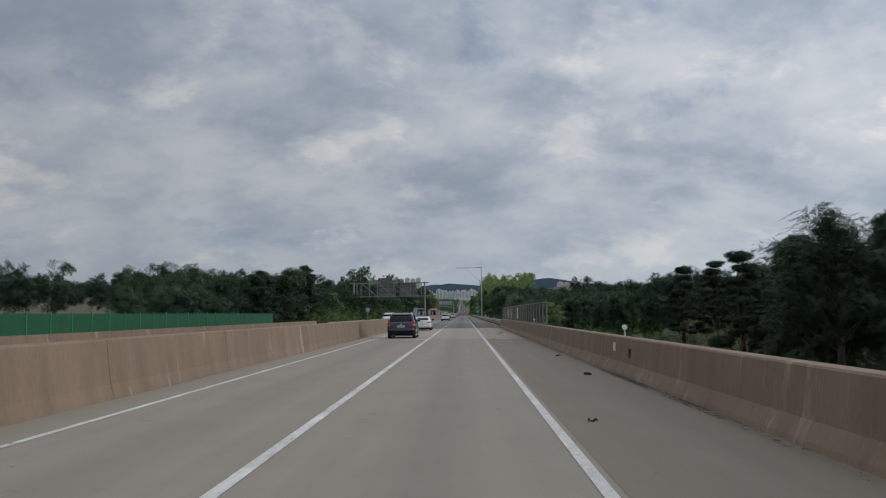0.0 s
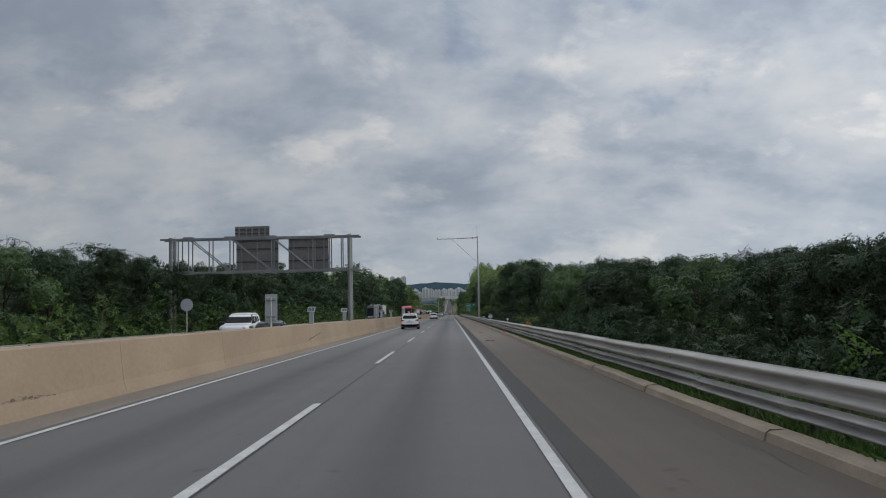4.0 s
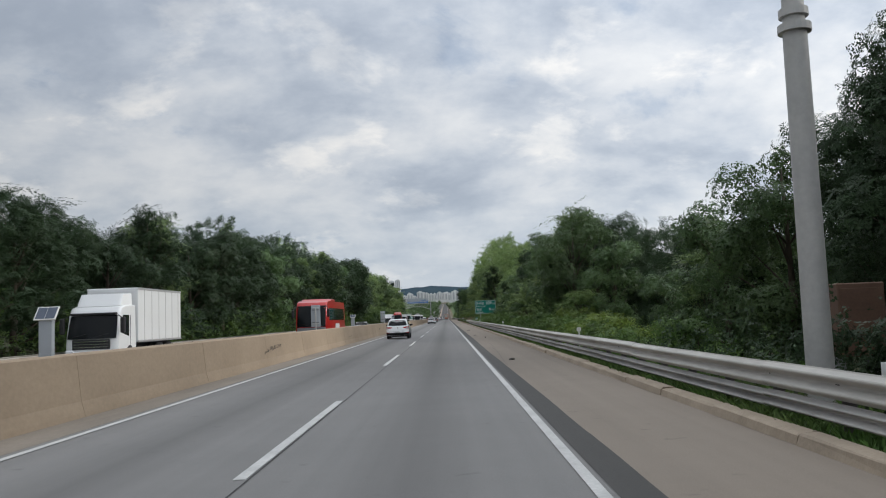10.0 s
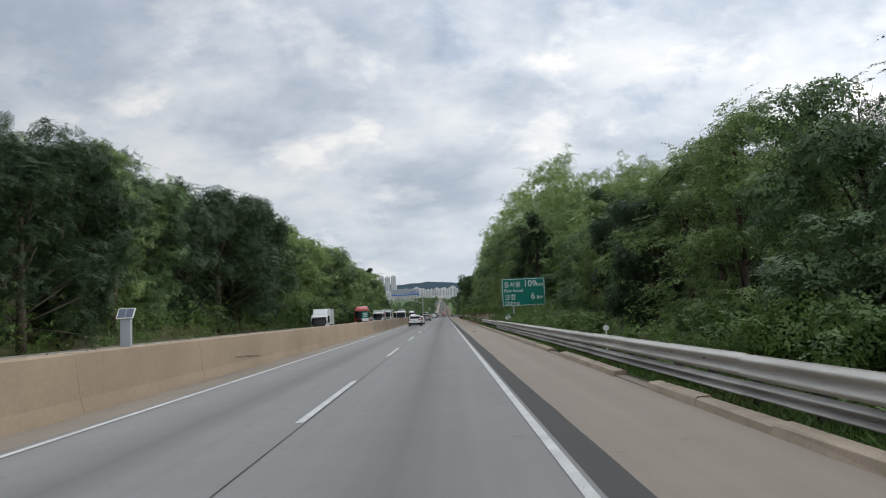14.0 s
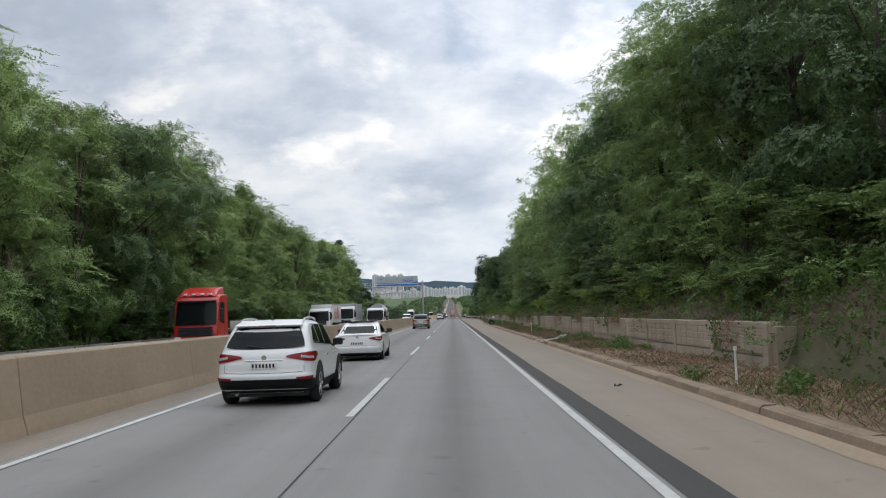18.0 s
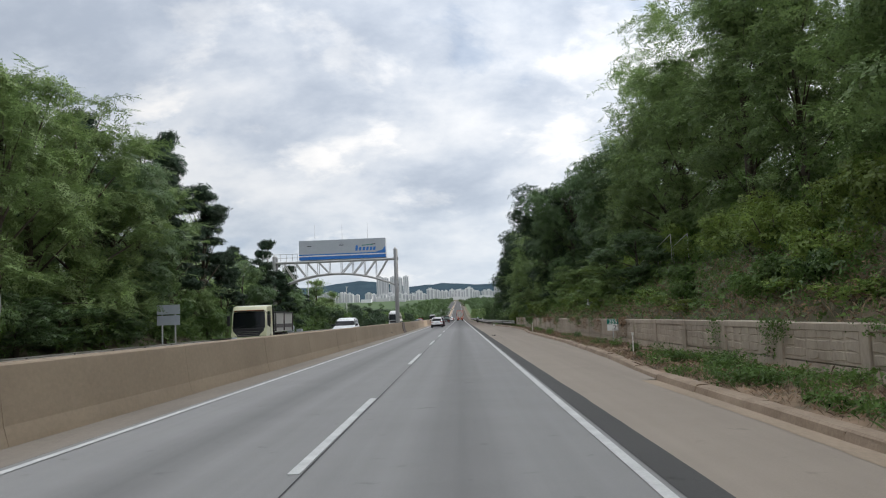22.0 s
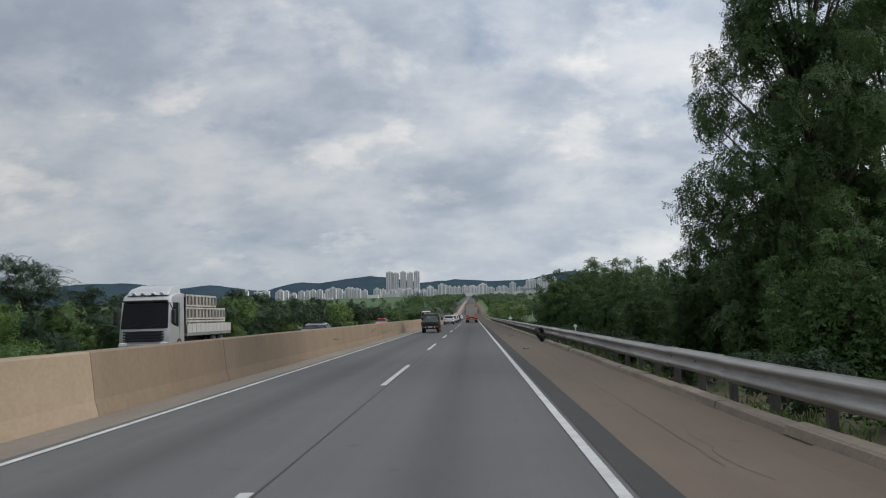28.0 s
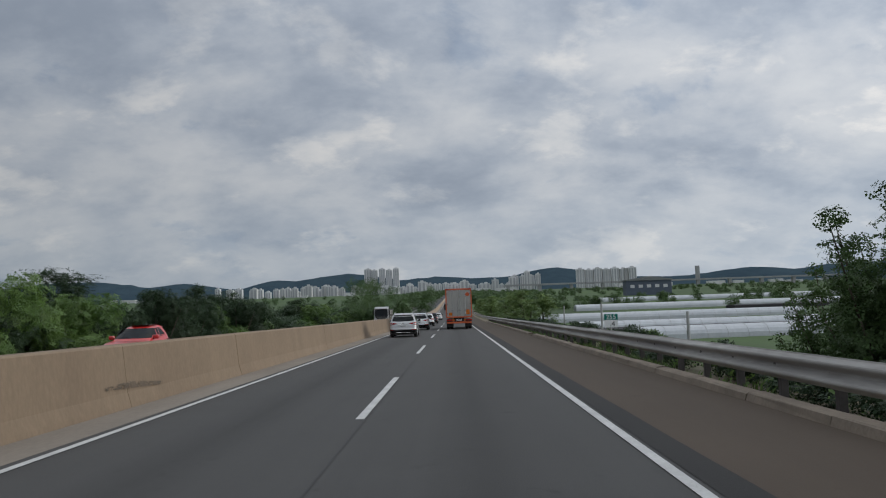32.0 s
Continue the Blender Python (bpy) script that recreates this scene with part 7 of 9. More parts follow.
class Shell:
    """A car's skin: at each height a plan outline with rounded corners; u runs in metres round it from the middle of the tail."""

    def __init__(self, keys, width, length):
        k = np.array(keys)
        self.zs, self.cols, self.width, self.length = k[:, 0], k[:, 1:], width, length

    def at(self, z):
        f, yr, yf, rc, rf = (float(np.interp(z, self.zs, self.cols[:, i])) for i in range(5))
        return f * self.width / 2, yr, yf, rc, rf

    def rear(self, x, z, out=0.0):
        w, yr, yf, rc, rf = self.at(z)
        x = min(abs(x), w - 0.001)
        y = yr + 0.07 * (min(x, w - rc) / w) ** 2
        if x > w - rc:
            y += rc - math.sqrt(max(0.0, rc * rc - (x - w + rc) ** 2))
        return y - out

    def side(self, z):
        return self.at(z)[0]

    def ring(self, u, z, out=0.0):
        """Point on one half of the outline, u metres from the middle of the tail."""
        w, yr, yf, rc, rf = self.at(z)
        flat, arc = w - rc, rc * math.pi / 2
        y0 = yr + 0.07 * (flat / w) ** 2
        if u <= flat:
            return (u, yr + 0.07 * (u / w) ** 2 - out)
        if u <= flat + arc:
            a = (u - flat) / rc
            return (flat + (rc + out) * math.sin(a), y0 + rc - (rc + out) * math.cos(a))
        return (w + out, y0 + rc + u - flat - arc)

    def outline(self, z):
        w, yr, yf, rc, rf = self.at(z)
        flat, arc = w - rc, rc * math.pi / 2
        pts = [self.ring(flat * i / 5, z) for i in range(5)] + [self.ring(flat + arc * i / 7, z) for i in range(8)]
        ya, yb = pts[-1][1], yf - rf
        pts += [(w, ya + (yb - ya) * i / 8) for i in range(1, 8)]
        for i in range(11):
            a = math.pi / 2 * i / 10
            pts.append((w * math.cos(a) ** 0.55 if i < 10 else 0.0, yb + rf * math.sin(a) ** 0.9))
        return pts

    def skin(self, z0, z1, cap=False):
        """The shell between two heights as a mesh."""
        keys = [float(z) for z in self.zs if z0 <= z <= z1]
        levels = sorted(set(keys + [(a + b) / 2 for a, b in zip(keys, keys[1:])]))
        bm = bmesh.new()
        rings = []
        for z in levels:
            half_ = self.outline(z)
            full = half_ + [(-x, y) for x, y in half_[-2:0:-1]]
            rings.append([bm.verts.new((x, y, z)) for x, y in full])
        n = len(rings[0])
        for a, b in zip(rings, rings[1:]):
            for i in range(n):
                bm.faces.new((a[i], a[(i + 1) % n], b[(i + 1) % n], b[i]))
        if cap:
            bm.faces.new(rings[-1])
        else:
            bm.faces.new(rings[0][::-1])
        bmesh.ops.recalc_face_normals(bm, faces=bm.faces[:])
        return bm

    def band(self, s, rows, out, depth=0.008, n=4):
        """A patch lying on the skin, from (u, low, high) stations; s picks the side."""
        us = [r[0] for r in rows]
        fine = [us[0] + (us[-1] - us[0]) * i / 24 for i in range(25)] if len(rows) > 2 else us
        rows = [(u, float(np.interp(u, us, [r[1] for r in rows])), float(np.interp(u, us, [r[2] for r in rows]))) for u in fine]
        grid = []
        for k in range(n):
            row = []
            for u, lo, hi in rows:
                z = lo + (hi - lo) * k / (n - 1)
                x, y = self.ring(u, z, out)
                row.append((s * x, y, z))
            grid.append(row if s > 0 else row[::-1])
        return sheet_of(grid, depth)

    def pane(self, s, corners, out=0.005, depth=0.006):
        """A patch on the flank between four (y, z) corners: low rear, low front, high front, high rear."""
        a, b, c, d = corners
        grid = []
        for k in range(4):
            f = k / 3
            p, q = (a[0] + (d[0] - a[0]) * f, a[1] + (d[1] - a[1]) * f), (b[0] + (c[0] - b[0]) * f, b[1] + (c[1] - b[1]) * f)
            row = [(p[0] + (q[0] - p[0]) * g, p[1] + (q[1] - p[1]) * g) for g in (0, 0.25, 0.5, 0.75, 1.0)]
            row = [(s * (self.side(z) + out), y, z) for y, z in row]
            grid.append(row if s > 0 else row[::-1])
        return sheet_of(grid, depth)


def car(label, at, paint, L=4.45, Wd=1.83, H=1.66, suv=True, trim="black", rails="lightsilver", light="wide", rim="rim", spokes=5, group="", chrome_low=False, wheel_r=0.35, reverse_plate=False, roofbox=False):
    """A passenger car with its tail at y = 0, front at y = L."""
    c = thing("car", label, "car", group, at=at)
    P = M[paint]
    belt = H * 0.60 if suv else H * 0.64
    sill = 0.27 if suv else 0.20
    wind_b, wind_t = L - 1.22, L - 2.0
    back_t = 0.62 if suv else 1.42
    low = [(sill - 0.03, 0.88, 0.24, L - 0.30, 0.20, 0.5), (sill + 0.05, 0.95, 0.09, L - 0.09, 0.25, 0.6), (sill + 0.17, 0.982, 0.03, L - 0.02, 0.27, 0.64),
           (sill + 0.30, 1.0, 0.0, L, 0.28, 0.66), (sill + 0.36, 1.0, 0.035, L - 0.005, 0.28, 0.66)]
    if suv:
        low += [(belt * 0.82, 1.0, 0.055, L - 0.05, 0.27, 0.66), (belt - 0.12, 0.996, 0.075, L - 0.11, 0.26, 0.66), (belt - 0.06, 0.988, 0.085, L - 0.32, 0.25, 0.62), (belt - 0.015, 0.978, 0.10, L - 0.75, 0.24, 0.5), (belt + 0.02, 0.965, 0.115, wind_b + 0.10, 0.24, 0.36), (belt + 0.06, 0.945, 0.14, wind_b, 0.24, 0.3)]
        high = [(belt + 0.06, 0.945, 0.14, wind_b, 0.24, 0.3), (belt + 0.2, 0.905, 0.25, wind_b - 0.26, 0.22, 0.3), (H - 0.22, 0.825, back_t - 0.20, wind_t + 0.10, 0.20, 0.3), (H - 0.14, 0.79, back_t - 0.10, wind_t - 0.05, 0.20, 0.32), (H - 0.09, 0.755, back_t - 0.02, wind_t - 0.18, 0.22, 0.34),
                (H - 0.05, 0.70, back_t + 0.08, wind_t - 0.34, 0.25, 0.36), (H - 0.022, 0.60, back_t + 0.28, wind_t - 0.56, 0.28, 0.36), (H - 0.006, 0.42, back_t + 0.55, wind_t - 0.85, 0.25, 0.3), (H, 0.2, back_t + 0.85, wind_t - 1.1, 0.12, 0.15)]
    else:
        low += [(belt * 0.74, 1.0, 0.05, L - 0.04, 0.27, 0.66), (belt - 0.16, 0.995, 0.06, L - 0.09, 0.27, 0.66), (belt - 0.09, 0.985, 0.07, L - 0.35, 0.27, 0.6), (belt - 0.03, 0.97, 0.085, L - 0.8, 0.27, 0.5), (belt + 0.005, 0.955, 0.12, L - 1.05, 0.28, 0.4), (belt + 0.025, 0.935, 0.34, wind_b + 0.1, 0.28, 0.36), (belt + 0.045, 0.91, 0.60, wind_b, 0.26, 0.3)]
        high = [(belt + 0.045, 0.91, 0.60, wind_b, 0.26, 0.3), (belt + 0.18, 0.865, 0.93, wind_b - 0.34, 0.24, 0.3), (H - 0.15, 0.785, back_t - 0.12, wind_t + 0.04, 0.24, 0.3), (H - 0.10, 0.755, back_t + 0.03, wind_t - 0.12, 0.25, 0.32), (H - 0.055, 0.69, back_t + 0.2, wind_t - 0.3, 0.27, 0.34),
                (H - 0.022, 0.58, back_t + 0.45, wind_t - 0.5, 0.28, 0.34), (H - 0.006, 0.4, back_t + 0.7, wind_t - 0.75, 0.2, 0.25), (H, 0.2, back_t + 0.9, wind_t - 0.9, 0.12, 0.12)]
    sh = Shell(low + high[1:], Wd, L)
    split = low[-1][0]
    body = part("body", sh.skin(-1, split), P, c, smooth=True, sharp=75)
    cabin = part("cabin", sh.skin(split, 9, True), P, c, smooth=True, sharp=75)
    # rear glass and windscreen
    zb, zt = split + 0.03, H - (0.155 if suv else 0.13)
    cols = (-1.0, -0.8, -0.55, -0.28, 0.0, 0.28, 0.55, 0.8, 1.0)
    grid = []
    for k in range(5):
        f = k / 4
        z = zb + (zt - zb) * f
        reach = sh.side(z) * (0.87 - 0.05 * f + (0.02 if 0.2 < f < 0.8 else 0.0))
        grid.append([(u * reach, sh.rear(u * reach, z, 0.006), z + (0.05 * abs(u) ** 3 * (1 - f) if suv else 0.0)) for u in cols])
    part("rear_window", sheet_of(grid, 0.006), M["glass"], cabin, smooth=True)
    grid = []
    for k in range(4):
        z = zb + (H - 0.13 - zb) * k / 3
        w, yr, yf, rc, rf = sh.at(z)
        row = []
        for i in range(-8, 9):
            a = math.pi / 2 * (1 - abs(i) / 9.5)
            row.append(((1 if i >= 0 else -1) * (w * math.cos(a) ** 0.55 if i else 0.0), yf - rf + rf * math.sin(a) ** 0.9 + 0.012, z))
        grid.append(row[::-1])
    part("windscreen", sheet_of(grid, 0.006), M["glass"], cabin, smooth=True)
    # side glass: the waistline climbs towards the tail
    y_q = back_t + (0.18 if suv else -0.02)
    y_b, y_s = back_t + (0.66 if suv else 0.30), (back_t + wind_t) / 2 + (0.42 if suv else 0.50)
    top = H - 0.125
    chrome = "chrome" if chrome_low or paint == "navy" else "black"
    zl = belt * (0.90 if suv else 0.84)
    for s in (-1, 1):
        z_r, z_m, z_f = zb + (0.10 if suv else 0.04), zb + 0.04, zb + 0.0
        for q in ([(y_b + 0.05, z_r - 0.02), (y_s - 0.04, z_m), (y_s - 0.05, top), (y_b + 0.03, top - 0.005)],
                  [(y_s + 0.03, z_m), (wind_b - 0.36, z_f), (wind_t + 0.02, top - 0.04), (y_s + 0.02, top)],
                  [(y_q - (0.14 if suv else 0.22), z_r + 0.03), (y_b, z_r - 0.015), (y_b - 0.02, top - 0.005), (y_q + (0.16 if suv else 0.28), top - 0.045)]):
            part("side_window", sh.pane(s, q), M["glass"], cabin, smooth=True)
        part("window_trim", sh.pane(s, [(y_q - 0.14, z_r - 0.01), (wind_b - 0.34, z_f - 0.03), (wind_b - 0.34, z_f - 0.01), (y_q - 0.14, z_r + 0.015)], 0.009), M[chrome], cabin)
        part("roof_gutter", sh.pane(s, [(y_q + 0.12, top + 0.0), (wind_t, top - 0.02), (wind_t, top + 0.0), (y_q + 0.12, top + 0.018)], 0.009), M[chrome], cabin)
        for y in (y_s - 0.17, y_s + 0.86):
            part("door_handle", box(s * (sh.side(belt - 0.1) + 0.012) - 0.015, s * (sh.side(belt - 0.1) + 0.012) + 0.015, y - 0.1, y + 0.1, belt - 0.12, belt - 0.085, 0.01), M["chrome"], body)
        for y, z1 in ((y_s, split), (y_s - (0.92 if suv else 0.88), split), (y_s + 1.02, belt - 0.03)):
            part("door_gap", sh.pane(s, [(y - 0.005, sill + 0.1), (y + 0.005, sill + 0.1), (y + 0.005, z1), (y - 0.005, z1)], 0.003, 0.002), M["black"], body)
        part("side_crease", sh.pane(s, [(0.5, belt - 0.20), (L - 0.9, belt - 0.23), (L - 0.9, belt - 0.222), (0.5, belt - 0.192)], 0.006, 0.003), P, body)
        m = part("mirror", box(s * (Wd / 2 + 0.09) - 0.11, s * (Wd / 2 + 0.09) + 0.11, wind_b - 0.46, wind_b - 0.30, belt + 0.05, belt + 0.21, 0.045, 3), P if paint != "white" else M["black" if trim == "black" else paint], c, smooth=True)
        part("mirror_glass", box(s * (Wd / 2 + 0.09) - 0.085, s * (Wd / 2 + 0.09) + 0.085, wind_b - 0.466, wind_b - 0.458, belt + 0.075, belt + 0.185), M["glass"], m)
        part("mirror_arm", box(s * (Wd / 2 - 0.02) - 0.05, s * (Wd / 2 - 0.02) + 0.05, wind_b - 0.42, wind_b - 0.34, belt + 0.03, belt + 0.09, 0.01), M["black"], m)
        # lights
        shape = {"wide": [(0.42, 0.03, 0.06), (0.55, 0.0, 0.09), (0.70, -0.03, 0.11), (0.85, -0.055, 0.125), (0.98, -0.06, 0.13), (1.10, -0.045, 0.13), (1.24, -0.005, 0.12), (1.38, 0.055, 0.10)],
                 "corner": [(0.60, 0.01, 0.05), (0.72, -0.03, 0.10), (0.86, -0.06, 0.14), (0.98, -0.07, 0.155), (1.10, -0.05, 0.155), (1.22, 0.0, 0.145), (1.36, 0.07, 0.12)],
                 "tall": [(0.50, -0.01, 0.08), (0.62, -0.05, 0.12), (0.76, -0.09, 0.15), (0.90, -0.11, 0.17), (1.02, -0.11, 0.175), (1.14, -0.07, 0.165), (1.26, 0.0, 0.14), (1.38, 0.08, 0.115)]}[light]
        if not suv:
            shape = [(0.46, 0.03, 0.06), (0.58, 0.0, 0.085), (0.72, -0.03, 0.10), (0.86, -0.05, 0.105), (0.98, -0.045, 0.105), (1.1, -0.01, 0.10), (1.22, 0.04, 0.09)]
        fit_ = Wd / 1.86
        tl = part("tail_light", sh.band(s, [(u * fit_, zl + a, zl + b) for u, a, b in shape], 0.014, 0.006), M["red"], c, "red tail light", smooth=True)
        mid = shape[2:5]
        part("reverse_lens", sh.band(s, [(u * fit_, zl + a + 0.055, zl + a + 0.10) for u, a, b in mid], 0.021, 0.004), M["lens" if paint != "silver" else "red"], tl)
        part("headlight", box(s * (Wd / 2 - 0.26) - 0.17, s * (Wd / 2 - 0.26) + 0.17, L - 0.40, L - 0.13, belt - 0.27, belt - 0.14, 0.04, 2), M["lens"], c, smooth=True)
        if reverse_plate:
            refl = [(0.93, sill + 0.20, sill + 0.40), (0.99, sill + 0.20, sill + 0.41), (1.05, sill + 0.20, sill + 0.40)]
        else:
            refl = [(0.62, sill + 0.235, sill + 0.275), (0.80, sill + 0.235, sill + 0.285), (0.96, sill + 0.24, sill + 0.30)]
        if suv:
            part("rear_reflector", sh.band(s, refl, 0.022, 0.006, 3), M["red"], c)
        for y in (0.86 if suv else 0.92, L - 0.88):
            arch_ring(y, wheel_r + 0.055, Wd + 0.004, s, 0.05 if suv else 0.025, trim if suv else paint, body)
            add_wheel(c, s * (Wd / 2 - 0.10), y, wheel_r, 0.23, rim, spokes)
        if suv and rails:
            xr = sh.side(H - 0.05) - 0.03
            part("roof_rail", tube([(s * xr, back_t + 0.22 + (wind_t - back_t - 0.45) * i / 10, H - 0.055 + 0.075 * math.sin(math.pi * i / 10) ** 0.3) for i in range(11)], 0.022), M[rails], c, smooth=True)
        part("sill_trim", sh.pane(s, [(1.32, sill - 0.02), (L - 1.34, sill - 0.02), (L - 1.34, sill + (0.13 if suv else 0.05)), (1.32, sill + (0.13 if suv else 0.05))], 0.012, 0.01), M[trim if suv else paint], body)
        if paint == "navy":
            part("side_step", box(s * (Wd / 2 + 0.02) - 0.05, s * (Wd / 2 + 0.02) + 0.05, 1.36, L - 1.4, sill - 0.05, sill - 0.01, 0.012), M["steel"], body)
    # lower rear
    plate_z = sill + 0.30 if suv and not chrome_low and not reverse_plate and light == "wide" and rim == "steel_dark" else belt * (0.78 if suv else 0.70)
    skirt = 0.24 if suv else 0.10
    us = (0.0, 0.25, 0.5, 0.7, 0.85, 1.0, 1.12, 1.3)
    for s in (-1, 1):
        part("rear_bumper", sh.band(s, [(u, sill - 0.02, sill + skirt - 0.02 * (u > 1.05)) for u in us], 0.016, 0.012), M[trim if suv else "black"], c, smooth=True)
    number_plate(c, 0, sh.rear(0, plate_z) - 0.012, plate_z)
    if suv:
        if chrome_low:
            part("bumper_strip", box(-Wd * 0.28, Wd * 0.28, -0.012, 0.05, sill + 0.05, sill + 0.08, 0.008), M["chrome"], c)
            for s in (-1, 1):
                part("bumper_strip", sh.band(s, [(0.58, sill + 0.02, sill + 0.045), (0.8, sill + 0.0, sill + 0.03), (1.0, sill + 0.02, sill + 0.05)], 0.024, 0.006, 2), M["chrome"], c)
        yt = sh.rear(0, H - 0.15)
        part("spoiler", hull([(yt - 0.09, H - 0.135), (yt - 0.10, H - 0.115), (yt - 0.02, H - 0.085), (back_t + 0.3, H - 0.015), (back_t + 0.3, H - 0.06)], sh.side(H - 0.13) * 1.86, 0.10, (H - 0.15, H), 0.10, 0, 0.02, L), P, cabin, smooth=True, sharp=60)
        part("brake_light", box(-0.17, 0.17, yt - 0.108, yt - 0.08, H - 0.130, H - 0.116), M["red"], cabin)
        part("wiper", rod((0.02, sh.rear(0, zb + 0.02) - 0.02, zb + 0.02), (-0.34, sh.rear(0.34, zb + 0.06) - 0.025, zb + 0.07), 0.012, seg=5), M["black"], cabin)
        if plate_z > 0.7:
            part("plate_trim", box(-0.36, 0.36, sh.rear(0, plate_z + 0.1) - 0.018, sh.rear(0, plate_z + 0.1) + 0.02, plate_z + 0.085, plate_z + 0.112, 0.008), M["chrome" if chrome_low else paint], c)
    else:
        part("spoiler", hull([(0.10, belt - 0.01), (0.07, belt + 0.02), (0.36, belt + 0.045), (0.4, belt + 0.0)], Wd * 0.78, 0, (0, 1), 0.1, 0, 0.01, L), P, c, smooth=True)
    bz = belt * 0.93
    part("badge", rod((0, sh.rear(0, bz) - 0.012, bz), (0, sh.rear(0, bz) + 0.01, bz), 0.05, seg=14), M["chrome"], c)
    for s in (-1, 1):
        part("tailgate_gap", sh.band(s, [(0.0, sill + 0.355, sill + 0.362), (0.4, sill + 0.355, sill + 0.362), (0.74, sill + 0.37, sill + 0.377)], 0.004, 0.002, 2), M["black"], body)
        if suv:
            part("tailgate_gap", sh.band(s, [(0.755, sill + 0.37, belt - 0.20), (0.762, sill + 0.37, belt - 0.20)], 0.004, 0.002, 3), M["black"], body)
    part("aerial", rod((0, back_t + 0.3, H - 0.02), (0, back_t + 0.12, H + 0.07 if suv else H + 0.05), 0.022, 0.006, 6), M["black"], cabin)
    part("underbody", box(-Wd * 0.42, Wd * 0.42, 0.3, L - 0.35, sill - 0.10, sill + 0.10), M["black"], c)
    part("exhaust", rod((-Wd * 0.28, 0.06, sill - 0.03), (-Wd * 0.28, 0.35, sill - 0.03), 0.03, seg=10), M["steel_dark"], c)
    if roofbox:
        part("roof_box", hull([(back_t + 0.2, H + 0.08), (back_t + 0.1, H + 0.25), (back_t + 0.5, H + 0.40), (wind_t - 0.2, H + 0.34), (wind_t, H + 0.12)], 0.95, 0.1, (H, H + 0.5), 0.05, 0.1, 0.06, L), M["black"], c, smooth=True)
    return c


LEFT_LANE = -3.75
car("small white saloon with red tail lights in the fast lane", pose(LEFT_LANE + 0.15, 79.2, 0), "white", 4.5, 1.78, 1.44, False, group="cars ahead", wheel_r=0.31)
car("dark navy blue SUV with silver roof rails in the fast lane", pose(-3.70, 54.0, 0), "navy", 4.68, 1.88, 1.73, True, trim="navy", rails="lightsilver", light="tall", group="cars ahead", reverse_plate=True, wheel_r=0.37, spokes=9)
car("white compact SUV with dark bumper and sloped tail lights", pose(-3.55, 177.5, 0), "white", 4.4, 1.82, 1.66, True, rails="white", light="corner", group="cars ahead")
car("white SUV with black cladding and dark alloy wheels", pose(-3.6, 298.4, 0), "white", 4.44, 1.85, 1.64, True, rails="lightsilver", light="wide", rim="steel_dark", group="cars ahead")
car("grey metallic SUV with chrome bumper strip in the fast lane", pose(-3.72, 520.4, 0), "silver", 4.89, 1.90, 1.70, True, trim="silver", rails="lightsilver", light="wide", spokes=7, group="cars ahead", chrome_low=True, wheel_r=0.37)
car("white SUV with dark rear glass well ahead in the fast lane", pose(-3.65, 443, 0), "white", 4.44, 1.85, 1.64, True, rails="lightsilver", light="wide", group="cars ahead")
car("white saloon driving before the white SUV", pose(-3.6, 457.5, 0), "white", 4.5, 1.78, 1.46, False, group="cars ahead", wheel_r=0.31)
car("white SUV ahead in the fast lane past the gantry", pose(-3.65, 661, 0), "white", 4.44, 1.85, 1.64, True, rails="lightsilver", light="wide", group="cars ahead")
car("black SUV before the white one in the fast lane", pose(-3.6, 674.5, 0), "dark", 4.6, 1.86, 1.68, True, group="cars ahead")
car("pale silver SUV far ahead in the fast lane", pose(-3.85, 824.5, 0), "lightsilver", 4.6, 1.86, 1.68, True, trim="black", group="cars ahead", chrome_low=True)
car("white SUV following in the fast lane", pose(-3.7, 846.5, 0), "white", 4.45, 1.84, 1.66, True, group="cars ahead")
car("white compact car far ahead in the fast lane", pose(-3.7, 868, 0), "white", 4.3, 1.8, 1.56, True, group="cars ahead")
car("black SUV far ahead in the fast lane", pose(-3.65, 890, road_z(890)), "dark", 4.5, 1.84, 1.66, True, group="cars ahead")
car("white saloon far along the road", pose(-3.6, 930, road_z(930)), "white", 4.5, 1.8, 1.46, False, group="cars ahead")


def lorry_wheels(parent, ys, x, r=0.48, dual=True):
    for y in ys:
        for s in (-1, 1):
            add_wheel(parent, s * (x - 0.14), y, r, 0.28, "steel_dark", 8)
            if dual:
                add_wheel(parent, s * (x - 0.46), y, r, 0.28, "steel_dark", 8)


